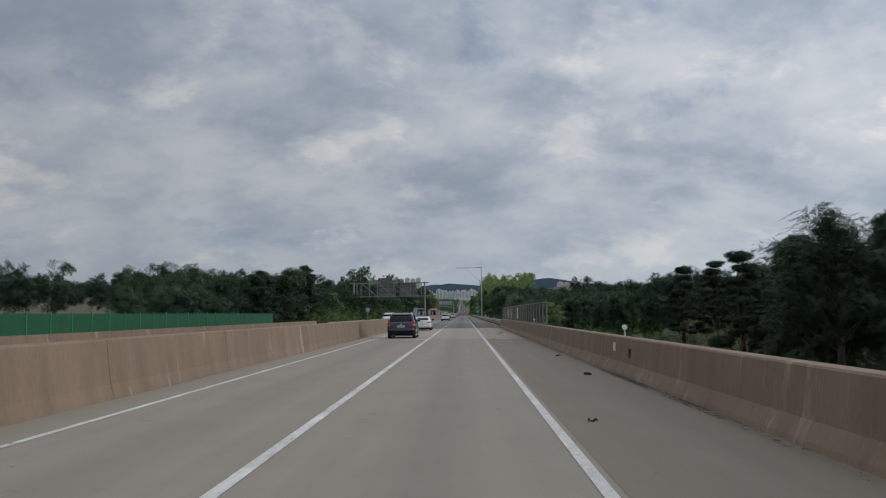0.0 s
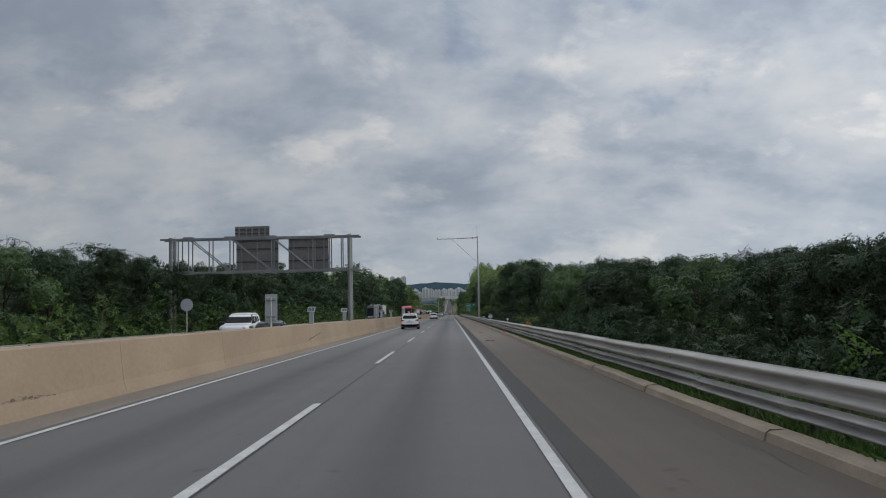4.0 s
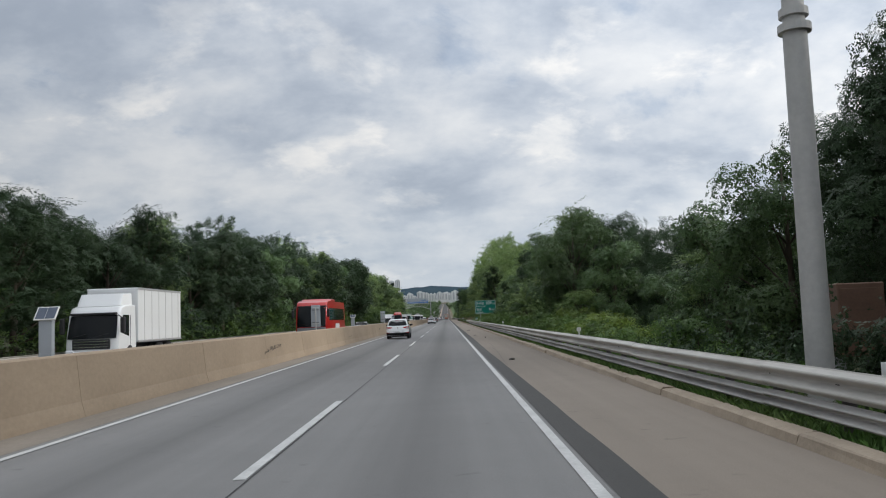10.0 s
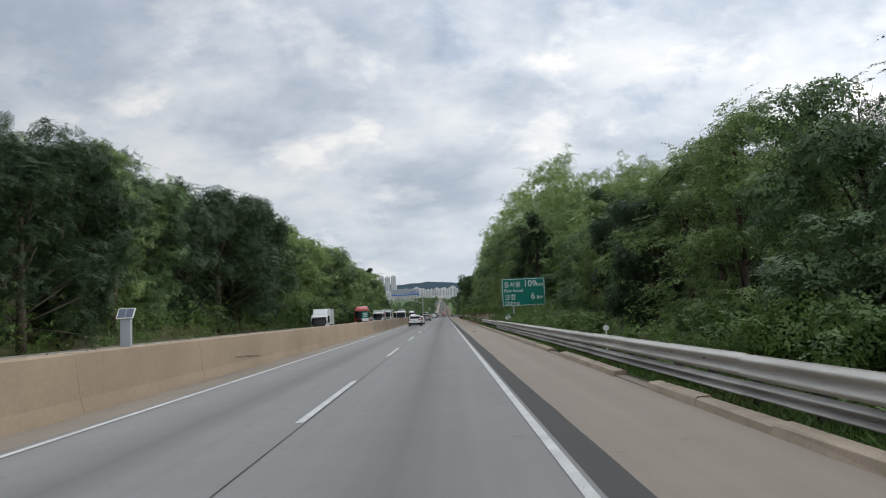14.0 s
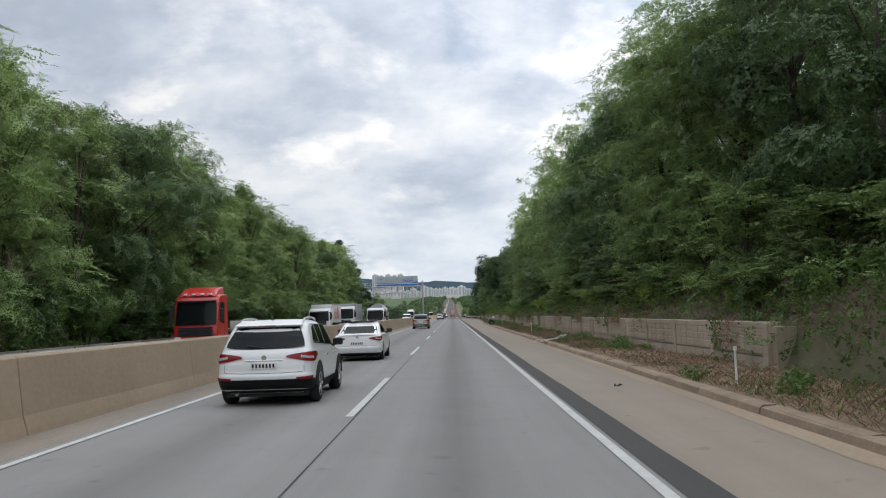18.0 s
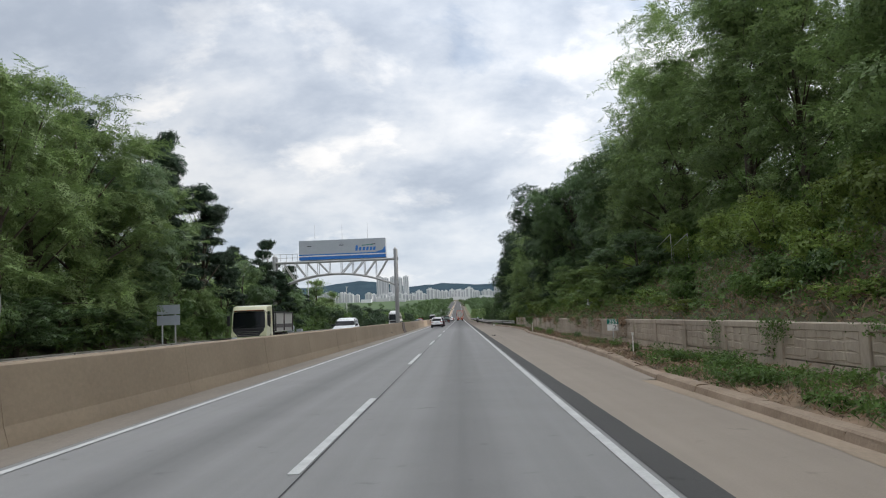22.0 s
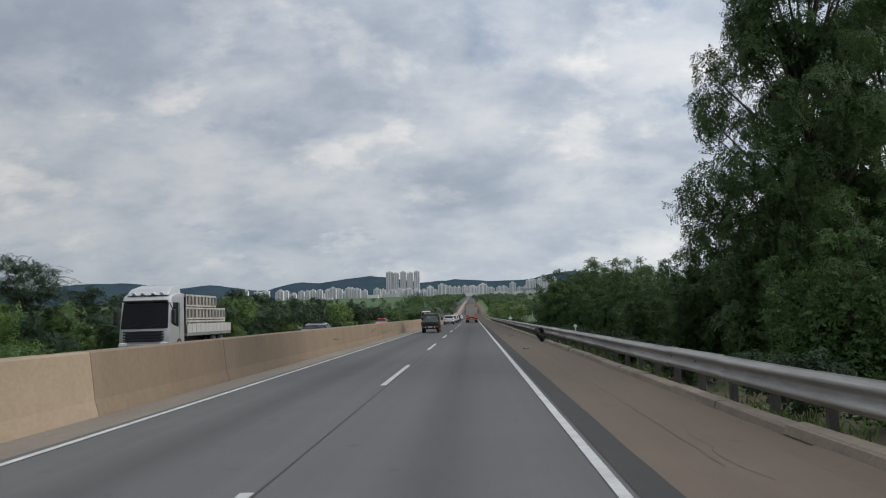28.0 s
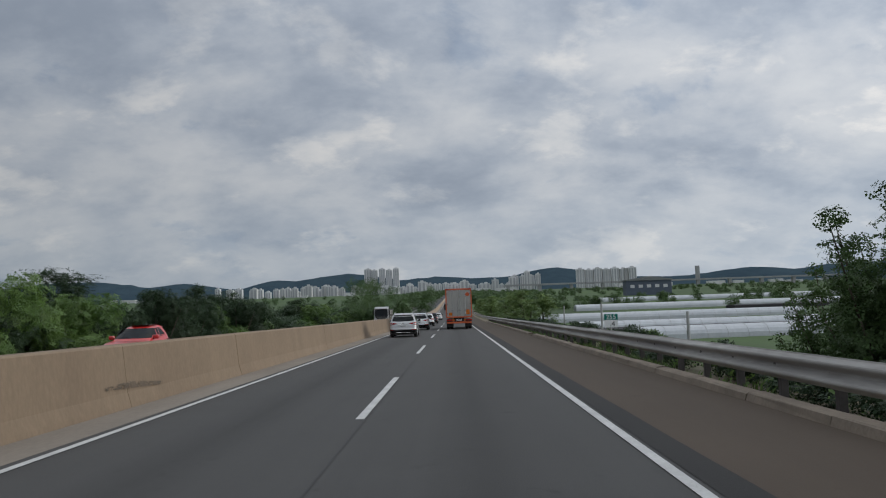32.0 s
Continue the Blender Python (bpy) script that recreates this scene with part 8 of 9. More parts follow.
def cargo_truck(at):
    t = thing("cargo_truck", "tall box lorry with ribbed grey doors and orange frame", "lorry", at=at)
    W2 = 1.23
    z0, z1 = 1.12, 3.84
    b = part("cargo_box", box(-W2, W2, 0, 8.6, z0, z1, 0.02), M["boxpanel"], t)
    n = 22
    for k in range(n):
        x = -W2 + 0.16 + (2 * W2 - 0.32) * k / (n - 1)
        part("rib", box(x - 0.028, x + 0.028, -0.035, 0.0, z0 + 0.16, z1 - 0.16, 0.006), M["boxpanel"], b)
    for x0, x1, a, c in ((-W2 - 0.02, -W2 + 0.09, z0, z1), (W2 - 0.09, W2 + 0.02, z0, z1), (-W2, W2, z1 - 0.12, z1 + 0.03), (-W2, W2, z0 - 0.03, z0 + 0.1)):
        part("frame", box(x0, x1, -0.06, 0.06, a, c, 0.01), M["orange"], b)
    for x in (-0.62, -0.12, 0.12, 0.62):
        part("lock_rod", rod((x, -0.07, z0 + 0.05), (x, -0.07, z1 - 0.05), 0.02, seg=7), M["chrome"], b)
        part("handle", box(x - 0.09, x + 0.09, -0.1, -0.06, 1.75, 1.83), M["steel_dark"], b)
    for s in (-1, 1):
        for z in (1.5, 2.4, 3.4):
            part("hinge", box(s * 1.12 - 0.07, s * 1.12 + 0.07, -0.08, -0.03, z - 0.05, z + 0.05), M["steel_dark"], b)
        part("corner_light", box(s * 1.05 - 0.12, s * 1.05 + 0.12, -0.09, -0.04, z1 - 0.09, z1 + 0.0), M["red"], b)
        part("tail_light", box(s * 0.95 - 0.26, s * 0.95 + 0.26, -0.03, 0.08, 0.80, 0.95, 0.015), M["red"], t)
        part("tail_light", box(s * 0.55 - 0.1, s * 0.55 + 0.1, -0.03, 0.08, 0.80, 0.95, 0.015), M["amber"], t)
        part("mud_flap", box(s * 0.88 - 0.33, s * 0.88 + 0.33, 0.35, 0.37, 0.25, 0.95), M["black"], t)
        part("side_skirt", box(s * 1.2 - 0.02, s * 1.2 + 0.02, 2.6, 6.6, 0.5, 1.0), M["steel"], t)
    part("warning_plate", box(-0.95, -0.62, -0.05, -0.035, 1.3, 1.6), M["amber"], b, "yellow warning plate")
    part("round_sticker", rod((0.85, -0.05, 3.3), (0.85, -0.036, 3.3), 0.19, seg=18), M["orange"], b)
    part("sticker", box(0.68, 1.02, -0.05, -0.036, 1.4, 1.85), M["amber"], b)
    part("bumper", box(-1.18, 1.18, 0.0, 0.12, 0.55, 0.72, 0.015), M["orange"], t)
    number_plate(t, 0, 0.0, 0.88, 0.5, 0.16)
    part("chassis", box(-0.5, 0.5, 0.1, 10.8, 0.62, 1.1), M["black"], t)
    lorry_wheels(t, (1.5, 2.75), 1.2)
    lorry_wheels(t, (8.9,), 1.2, dual=False)
    part("cab", hull([(8.75, 0.7), (8.75, 2.9), (9.0, 3.1), (10.4, 2.75), (10.85, 1.8), (10.9, 0.6)], 2.35, 0.02, (1, 3), 0.0, 0.05, 0.06, 10.9), M["white"], t, smooth=True)
    for s in (-1, 1):
        part("mirror", box(s * 1.42 - 0.1, s * 1.42 + 0.1, 10.3, 10.5, 1.9, 2.6, 0.04), M["black"], t)
        part("mirror_arm", rod((s * 1.15, 10.45, 2.5), (s * 1.4, 10.42, 2.4), 0.03), M["black"], t)
    return t


cargo_truck(pose(0.2, 845.5, 0))


def lorry(label, at, paint, kind, cab_h=2.9, cab_w=2.4, length=9.0, body_h=3.6, group="oncoming lorries", body_paint="white", bus=False):
    """An oncoming lorry: front at y = 0, load behind it towards +y (placed facing the camera)."""
    t = thing("lorry", label, "lorry", group, at=at)
    P = M[paint]
    cl = 2.1
    outline = [(0.02, 0.45), (-0.02, 0.9), (0.03, 1.35), (0.30, cab_h - 0.35), (0.55, cab_h - 0.06), (0.9, cab_h + 0.02), (cl, cab_h + 0.05), (cl, 0.5)]
    cab = part("cab", hull(outline, cab_w, 0.03, (1.2, cab_h), 0.10, 0.0, 0.06, cl), P, t, smooth=True)
    zb, zt = 1.42 + (cab_h - 2.9) * 0.4, cab_h - 0.42

    def fy(z):
        return 0.03 + 0.27 * (z - 1.35) / (cab_h - 1.7) - 0.012
    part("windscreen", sheet_of([[(u * cab_w / 2 * k, fy(z) - 0.035 + 0.10 * u ** 4, z) for u in (-0.93, -0.7, -0.4, 0.0, 0.4, 0.7, 0.93)] for z, k in ((zb - 0.06, 1.0), ((zb + zt) / 2, 0.985), (zt, 0.96))], 0.02), M["glass"], cab, smooth=True)
    part("visor", box(-cab_w * 0.44, cab_w * 0.44, fy(zt) - 0.14, fy(zt) + 0.1, zt + 0.02, zt + 0.12, 0.03), M["black"], cab)
    part("grille", box(-cab_w * 0.36, cab_w * 0.36, -0.045, 0.02, 0.82, 1.25, 0.03), M["black"], cab)
    for k in range(3):
        part("grille_bar", box(-cab_w * 0.33, cab_w * 0.33, -0.06, -0.04, 0.90 + k * 0.12, 0.93 + k * 0.12), M["chrome"], cab)
    part("bumper", box(-cab_w / 2, cab_w / 2, -0.08, 0.25, 0.34, 0.74, 0.06), P if kind != "dump" else M["yellowp"], t)
    for s in (-1, 1):
        part("headlight", box(s * cab_w * 0.40 - 0.18, s * cab_w * 0.40 + 0.18, -0.1, 0.0, 0.62, 0.80, 0.03), M["lens"], t)
        part("side_window", plate_of([(s * (cab_w * 0.495), y, z) for y, z in (((0.45, zb), (1.3, zb), (1.3, zt), (0.62, zt)) if s > 0 else ((0.62, zt), (1.3, zt), (1.3, zb), (0.45, zb)))], 0.02), M["glass"], cab)
        m = part("mirror", box(s * (cab_w / 2 + 0.18) - 0.10, s * (cab_w / 2 + 0.18) + 0.10, 0.05, 0.22, zb + 0.15, zb + 0.85, 0.04), M["black"], t)
        part("mirror_arm", rod((s * cab_w * 0.47, 0.25, zt), (s * (cab_w / 2 + 0.16), 0.14, zb + 0.8), 0.025, seg=6), M["black"], m)
        part("wiper", rod((s * 0.5 - 0.3, fy(zb) - 0.065, zb + 0.02), (s * 0.5 + 0.25, fy(zb + 0.12) - 0.065, zb + 0.14), 0.012, seg=5), M["black"], cab)
        part("door_gap", box(s * cab_w * 0.497 - 0.008, s * cab_w * 0.497 + 0.008, 1.42, 1.435, 0.75, zt), M["black"], cab)
        part("step", box(s * cab_w * 0.46 - 0.12, s * cab_w * 0.46 + 0.12, 0.35, 1.0, 0.42, 0.6, 0.02), M["black"], t)
    if kind in ("precast", "flat"):
        part("wind_deflector", hull([(0.45, cab_h - 0.05), (0.85, cab_h + 0.26), (cl, cab_h + 0.5), (cl, cab_h)], cab_w * 0.84, 0.08, (cab_h, cab_h + 0.5), 0.1, 0, 0.04, cl), P, cab, smooth=True)
        for k in range(4):
            part("grille_slot", box(-cab_w * 0.40, cab_w * 0.40, -0.075, -0.03, 0.86 + k * 0.13, 0.94 + k * 0.13, 0.012), M["black"], cab)
        for x in (-0.7, -0.25, 0.25, 0.7):
            part("roof_lamp", box(x - 0.09, x + 0.09, 0.42, 0.55, cab_h + 0.0, cab_h + 0.09, 0.02), M["lens"], cab)
    if kind in ("dump", "tank"):
        part("dark_front", box(-cab_w * 0.44, cab_w * 0.44, -0.042, 0.02, 0.84, zb - 0.04, 0.03), M["black"], cab, "black panel below the windscreen")
        for s in (-1, 1):
            part("cheek", plate_of([(s * cab_w * a, -0.052, z) for a, z in (((0.30, 0.85), (0.49, 0.85), (0.49, 1.12), (0.42, 1.18)) if s > 0 else ((0.42, 1.18), (0.49, 1.12), (0.49, 0.85), (0.30, 0.85)))], 0.02), P, cab)
    part("front_mark", box(-0.3, 0.3, -0.01, 0.03, 1.30, 1.34), M["chrome"], cab)
    number_plate(t, 0, -0.085, 0.5, 0.5, 0.14)
    part("chassis", box(-0.45, 0.45, 0.4, length, 0.6, 0.98), M["black"], t)
    lorry_wheels(t, (1.35,), cab_w / 2, dual=False)
    lorry_wheels(t, (length - 2.9, length - 1.6), cab_w / 2)
    W2 = cab_w / 2 + 0.04
    if kind == "box":
        b = part("cargo_box", box(-W2, W2, cl + 0.15, length, 1.02, body_h, 0.03), M[body_paint], t)
        for s in (-1, 1):
            for z in (1.06, body_h - 0.05):
                part("side_rail", box(s * W2 - 0.02, s * W2 + 0.02, cl + 0.15, length, z - 0.05, z + 0.05, 0.01), M["lightsilver"], b)
            k = 0
            y = cl + 0.9
            while y < length - 0.3:
                part("side_seam", box(s * (W2 + 0.003) - 0.006, s * (W2 + 0.003) + 0.006, y, y + 0.03, 1.1, body_h - 0.1), M["lightsilver"], b)
                y += 0.95
        if body_h - cab_h > 0.55:
            part("wind_deflector", hull([(0.75, cab_h), (1.1, min(body_h, cab_h + 0.55)), (cl, min(body_h, cab_h + 0.6)), (cl, cab_h)], cab_w * 0.85, 0.05, (cab_h, body_h), 0.1, 0, 0.04, cl), P, cab, smooth=True)
    elif kind == "dump":
        b = part("tipper_body", prism([(-W2, 1.05), (W2, 1.05), (W2 + 0.06, 2.45), (-W2 - 0.06, 2.45)], cl + 0.35, length), M["boxpanel"], t, "scuffed grey steel tipper body")
        for s in (-1, 1):
            part("top_rail", box(s * (W2 + 0.06) - 0.05, s * (W2 + 0.06) + 0.05, cl + 0.3, length + 0.03, 2.4, 2.52, 0.01), M["black"], b)
            part("side_rail", box(s * (W2 + 0.02) - 0.03, s * (W2 + 0.02) + 0.05, cl + 0.35, length, 1.35, 1.62, 0.01), M["rust"], b)
            for y in (cl + 0.36, (cl + length) / 2, length - 0.1):
                part("stake", box(s * (W2 + 0.06) - 0.04, s * (W2 + 0.06) + 0.05, y, y + 0.1, 1.1, 2.4), M["rust"], b)
        part("head_board", box(-W2, W2, cl + 0.2, cl + 0.35, 1.0, 2.75, 0.02), M["black"], b)
        part("sun_visor_stripe", box(-cab_w * 0.42, cab_w * 0.42, fy(zt) - 0.15, fy(zt) - 0.135, zt + 0.08, zt + 0.11), M["amber"], cab)
    elif kind in ("flat", "precast", "crane"):
        b = part("flat_bed", box(-W2, W2, cl + 0.2, length, 1.0, 1.16, 0.01), M["steel_dark"], t)
        for s in (-1, 1):
            y = cl + 0.25
            while y < length - 0.6:
                part("side_board", box(s * W2 - 0.025, s * W2 + 0.025, y, y + 0.62, 1.16, 1.62, 0.008), M["boxpanel" if kind != "crane" else "rust"], b)
                y += 0.66
        if kind == "precast":
            g0 = bpy.data.meshes.new("precast_channel")
            bm = bmesh.new()
            rings = [[bm.verts.new((x, 0.25 + a * wy, 0.31 + b * hz)) for a, b in ((-1, -1), (1, -1), (1, 1), (-1, 1))] for x, wy, hz in ((-1.15, 0.24, 0.31), (1.15, 0.24, 0.31), (1.15, 0.165, 0.22), (-1.15, 0.165, 0.22))]
            for r0, r1 in ((0, 1), (1, 2), (2, 3), (3, 0)):
                for k in range(4):
                    bm.faces.new((rings[r0][k], rings[r0][(k + 1) % 4], rings[r1][(k + 1) % 4], rings[r1][k]))
            bmesh.ops.recalc_face_normals(bm, faces=bm.faces[:])
            bm.to_mesh(g0)
            bm.free()
            g0.materials.append(M["precast"])
            for row, (n0, n1) in enumerate(((0, 12), (0, 12), (0, 9))):
                for k in range(n0, n1):
                    ld = new("precast_channel", g0)
                    ld.parent, ld.location = b, (0, cl + 0.4 + k * 0.54, 1.18 + row * 0.66)
            part("head_frame", box(-1.2, 1.2, cl + 0.18, cl + 0.28, 1.16, 3.0, 0.02), M["black"], b)
        if kind == "crane":
            part("headboard", box(-1.1, 1.1, cl + 0.2, cl + 0.3, 1.16, 2.3, 0.01), M["boxpanel"], b)
            part("load", prism([(-0.9, 1.16), (0.9, 1.16), (0.5, 1.9), (-0.5, 1.9)], cl + 0.8, cl + 1.9), M["precast"], b)
            part("roof_rack", box(-0.8, 0.8, 0.7, 1.9, cab_h + 0.05, cab_h + 0.22, 0.03), M["steel_dark"], cab)
            for x in (-0.55, 0.0, 0.55):
                part("roof_lamp", box(x - 0.1, x + 0.1, 0.65, 0.8, cab_h + 0.05, cab_h + 0.2, 0.02), M["lens"], cab)
    elif kind == "tank":
        bm = rod((0, cl + 0.3, 2.25), (0, length, 2.25), 1.12, seg=28)
        b = part("tank", bm, M["lightsilver"], t, smooth=True)
        for y in (cl + 0.5, cl + 2.5, length - 0.3):
            part("band", rod((0, y, 2.25), (0, y + 0.06, 2.25), 1.135, seg=28), M["steel_dark"], b)
        part("catwalk", box(-0.25, 0.25, cl + 0.5, length - 0.4, 3.32, 3.42), M["steel"], b)
    return t


def oncoming(x, y, z=0.0):
    return pose(x, y, z)


lorry("dark grey crane lorry with low flat bed", oncoming(-11.5, 223, 0), "dark", "crane", 3.0, 2.4, 8.6)
lorry("white box lorry with roof deflector", oncoming(-15.0, 267.5, 0), "white", "box", 2.7, 2.3, 8.2, 3.55)
lorry("small white refrigerated lorry", oncoming(-12.8, 414, 0), "white", "box", 2.15, 1.75, 5.4, 2.75)
lorry("bright red tractor lorry with loaded flat bed", oncoming(-14.2, 472, 0), "redp", "flat", 3.1, 2.45, 7.6)
t1 = lorry("white lorry with plain red print on its box", oncoming(-15.2, 519, 0), "white", "box", 2.65, 2.4, 9.5, 3.15)
part("red_print", box(1.245, 1.255, 6.1, 7.2, 1.5, 2.9), M["redp"], t1, "red printed block")
for k in range(4):
    part("print_bar", box(1.246, 1.254, 4.0, 5.6, 1.55 + k * 0.3, 1.7 + k * 0.3), M["orange"], t1)
lorry("white high-cab lorry with ribbed box", oncoming(-14.4, 535, 0), "white", "box", 3.0, 2.45, 9.5, 3.4, body_paint="lightsilver")
lorry("white tank lorry with a ribbed silver tank", oncoming(-10.9, 541, 0), "white", "tank", 2.75, 2.4, 8.5)
lorry("pale yellow tipper lorry with scuffed body", oncoming(-14.6, 588, 0), "yellowp", "dump", 2.95, 2.45, 8.4)
lorry("silver grey flat-bed lorry stacked with concrete channels", oncoming(-15.2, 719, 0), "lightsilver", "precast", 3.1, 2.45, 9.6)
lorry("grey tipper lorry far along the opposite lanes", oncoming(-12.6, 905, road_z(905)), "lightsilver", "dump", 2.9, 2.4, 8.2)


def coach(at):
    t = thing("coach", "red express coach with dark windscreen", "bus", at=at)
    L, H = 11.5, 3.35
    outline = [(0.02, 0.35), (-0.03, 0.9), (0.0, 1.6), (0.22, 2.75), (0.5, 3.2), (1.0, H), (2.5, H), (2.8, H + 0.18), (5.0, H + 0.18), (5.2, H), (L - 0.3, H), (L, H - 0.3), (L, 0.35)]
    b = part("body", hull(outline, 2.5, 0.02, (1, H), 0.14, 0.05, 0.07, L), M["redp"], t, smooth=True)
    def nose(u, z):
        return float(np.interp(z, (0.9, 1.6, 2.75, 3.2), (-0.03, 0.0, 0.22, 0.5))) - 0.05 + 0.14 * u ** 4
    part("windscreen", sheet_of([[(u * 1.2, nose(u, z), z) for u in (-0.95, -0.75, -0.4, 0.0, 0.4, 0.75, 0.95)] for z in (1.25, 1.6, 2.1, 2.6, 2.95)], 0.03), M["glass"], b, smooth=True)
    part("lower_panel", sheet_of([[(u * 1.2, nose(u, z) + 0.01, z) for u in (-0.95, -0.75, -0.4, 0.0, 0.4, 0.75, 0.95)] for z in (0.62, 0.9, 1.2)], 0.03), M["panel_grey"], b, "pale grey panel below the windscreen", smooth=True)
    for s in (-1, 1):
        part("wiper", rod((s * 0.1, nose(0.1, 1.3) - 0.04, 1.3), (s * 0.75, nose(0.6, 1.5) - 0.05, 1.5), 0.015, seg=5), M["black"], b)
    for s in (-1, 1):
        for k in range(6):
            y = 1.5 + k * 1.55
            part("side_window", box(s * 1.235 - 0.012, s * 1.235 + 0.012, y, y + 1.5, 1.75, 2.75), M["glass"], b)
        part("mirror", box(s * 1.42 - 0.1, s * 1.42 + 0.1, -0.25, -0.08, 2.0, 2.65, 0.04), M["black"], t)
        part("mirror_arm", rod((s * 1.15, 0.3, 3.0), (s * 1.4, -0.16, 2.6), 0.03, seg=6), M["black"], t)
        part("headlight", box(s * 0.95 - 0.2, s * 0.95 + 0.2, -0.06, 0.05, 0.65, 0.85, 0.03), M["lens"], t)
        part("white_print", box(s * 1.252 - 0.006, s * 1.252 + 0.006, 5.0, 7.6, 0.9, 1.45), M["plate"], b)
        for y in (2.3, 8.6):
            add_wheel(t, s * 1.13, y, 0.48, 0.28, "steel_dark", 8)
    part("bumper", box(-1.2, 1.2, -0.08, 0.2, 0.3, 0.58, 0.05), M["black"], t)
    number_plate(t, 0, -0.085, 0.46, 0.5, 0.14)


coach(oncoming(-10.4, 297, 0))


def turned(x, y, z=0.0):
    return pose(x, y, z, 0, 0, 180)


car("white van-like SUV on the opposite carriageway", turned(-13.4, 150.5, 0), "white", 4.6, 1.9, 1.95, True, rails="", group="oncoming cars")
car("bluish grey saloon beyond the median", turned(-10.2, 145, 0), "bluegrey", 4.5, 1.8, 1.42, False, group="oncoming cars")
car("grey saloon beyond the median", turned(-10.0, 207, 0), "bluegrey", 4.6, 1.82, 1.44, False, group="oncoming cars")
car("grey car carrying a roof box", turned(-10.4, 303, 0), "lightsilver", 4.6, 1.82, 1.56, True, group="oncoming cars", roofbox=True)
car("pale grey hatchback beyond the median", turned(-10.3, 336, 0), "lightsilver", 4.3, 1.8, 1.5, False, group="oncoming cars")
car("white people carrier beyond the median", turned(-10.0, 606, 0), "white", 4.9, 1.9, 1.92, True, rails="", group="oncoming cars")
car("grey saloon beside the loaded flat-bed", turned(-10.2, 738, 0), "bluegrey", 4.6, 1.82, 1.45, False, group="oncoming cars")
car("bright red small hatchback beyond the median", turned(-13.2, 803, 0), "redp", 3.7, 1.62, 1.52, True, rails="", group="oncoming cars", wheel_r=0.28)


def tarp_pickup(at):
    """Small one-tonne pickup, tail at y = 0, with a sheeted load."""
    t = thing("pickup_truck", "dark brown small pickup with a green tarpaulin over its load", "pickup truck", at=at)
    P = M["greybrown"]
    cab = part("cab", hull([(2.75, 0.42), (2.72, 1.0), (2.80, 1.55), (2.95, 1.88), (3.15, 1.96), (4.05, 1.95), (4.35, 1.80), (4.85, 1.15), (5.05, 1.05), (5.12, 0.6), (5.05, 0.35), (2.9, 0.35)], 1.70, 0.10, (1.1, 1.96), 0.0, 0.12, 0.06, 5.12), P, t, smooth=True)

    def half(z):
        return 0.85 * (1 - 0.10 * max(0.0, (z - 1.1) / 0.86))
    part("rear_window", plate_of([(-0.62, 2.735, 1.22), (0.62, 2.735, 1.22), (0.58, 2.86, 1.72), (-0.58, 2.86, 1.72)], 0.03), M["glass"], cab)
    for s in (-1, 1):
        for q in ([(3.0, 1.2), (3.5, 1.2), (3.5, 1.75), (3.1, 1.75)], [(3.56, 1.2), (4.62, 1.2), (4.28, 1.72), (3.56, 1.75)]):
            p3 = [(s * (half(z) + 0.006), y, z) for y, z in q]
            part("side_window", plate_of(p3 if s > 0 else p3[::-1], 0.02), M["glass"], cab)
        part("door_handle", box(s * 0.85 - 0.02, s * 0.85 + 0.02, 3.62, 3.8, 1.02, 1.06, 0.008), M["chrome"], cab)
        part("side_stripe", box(s * 0.852 - 0.006, s * 0.852 + 0.006, 4.35, 4.9, 0.93, 0.98), M["chrome"], cab)
        for y in (3.53, 2.98):
            part("door_gap", box(s * 0.851 - 0.004, s * 0.851 + 0.004, y, y + 0.012, 0.5, 1.15), M["black"], cab)
        m = part("mirror", box(s * 1.0 - 0.09, s * 1.0 + 0.09, 4.35, 4.5, 1.2, 1.5, 0.04, 2), M["black"], t, smooth=True)
        part("mirror_arm", rod((s * 0.84, 4.5, 1.3), (s * 0.98, 4.42, 1.35), 0.02, seg=6), M["black"], m)
        arch_ring(4.2, 0.40, 1.70, s, 0.05, "greybrown", cab)
        add_wheel(t, s * 0.74, 4.2, 0.31, 0.2, "rim", 6)
        add_wheel(t, s * 0.72, 1.15, 0.31, 0.22, "rim", 6)
        tl = part("tail_light", box(s * 0.58 - 0.25, s * 0.58 + 0.25, -0.03, 0.08, 0.495, 0.645, 0.015), M["black"], t, "red and amber tail light in a dark housing")
        part("red_lens", box(s * 0.655 - 0.145, s * 0.655 + 0.145, -0.045, -0.02, 0.52, 0.59, 0.008), M["red"], tl)
        part("amber_lens", box(s * 0.655 - 0.145, s * 0.655 + 0.145, -0.045, -0.02, 0.592, 0.625, 0.008), M["amber"], tl)
        part("reverse_lamp", rod((s * 0.43, -0.045, 0.573), (s * 0.43, 0.02, 0.573), 0.055, seg=14), M["lens"], tl)
        part("mud_flap", box(s * 0.68 - 0.16, s * 0.68 + 0.16, 0.68, 0.70, 0.28, 0.55), M["black"], t)
        sb = part("side_board", box(s * 0.83 - 0.02, s * 0.83 + 0.02, 0.05, 2.62, 0.80, 1.12, 0.01), M["greybrown"], t)
        for y in (0.6, 1.3, 2.0):
            part("hinge", box(s * 0.855 - 0.01, s * 0.855 + 0.01, y, y + 0.06, 0.82, 1.08), M["black"], sb)
    part("bed_floor", box(-0.85, 0.85, 0.03, 2.65, 0.70, 0.80, 0.01), M["black"], t)
    part("tailgate", box(-0.83, 0.83, 0.0, 0.05, 0.78, 1.0, 0.01), M["greybrown"], t)
    part("rear_beam", box(-0.8, 0.8, -0.02, 0.1, 0.52, 0.72, 0.015), M["black"], t)
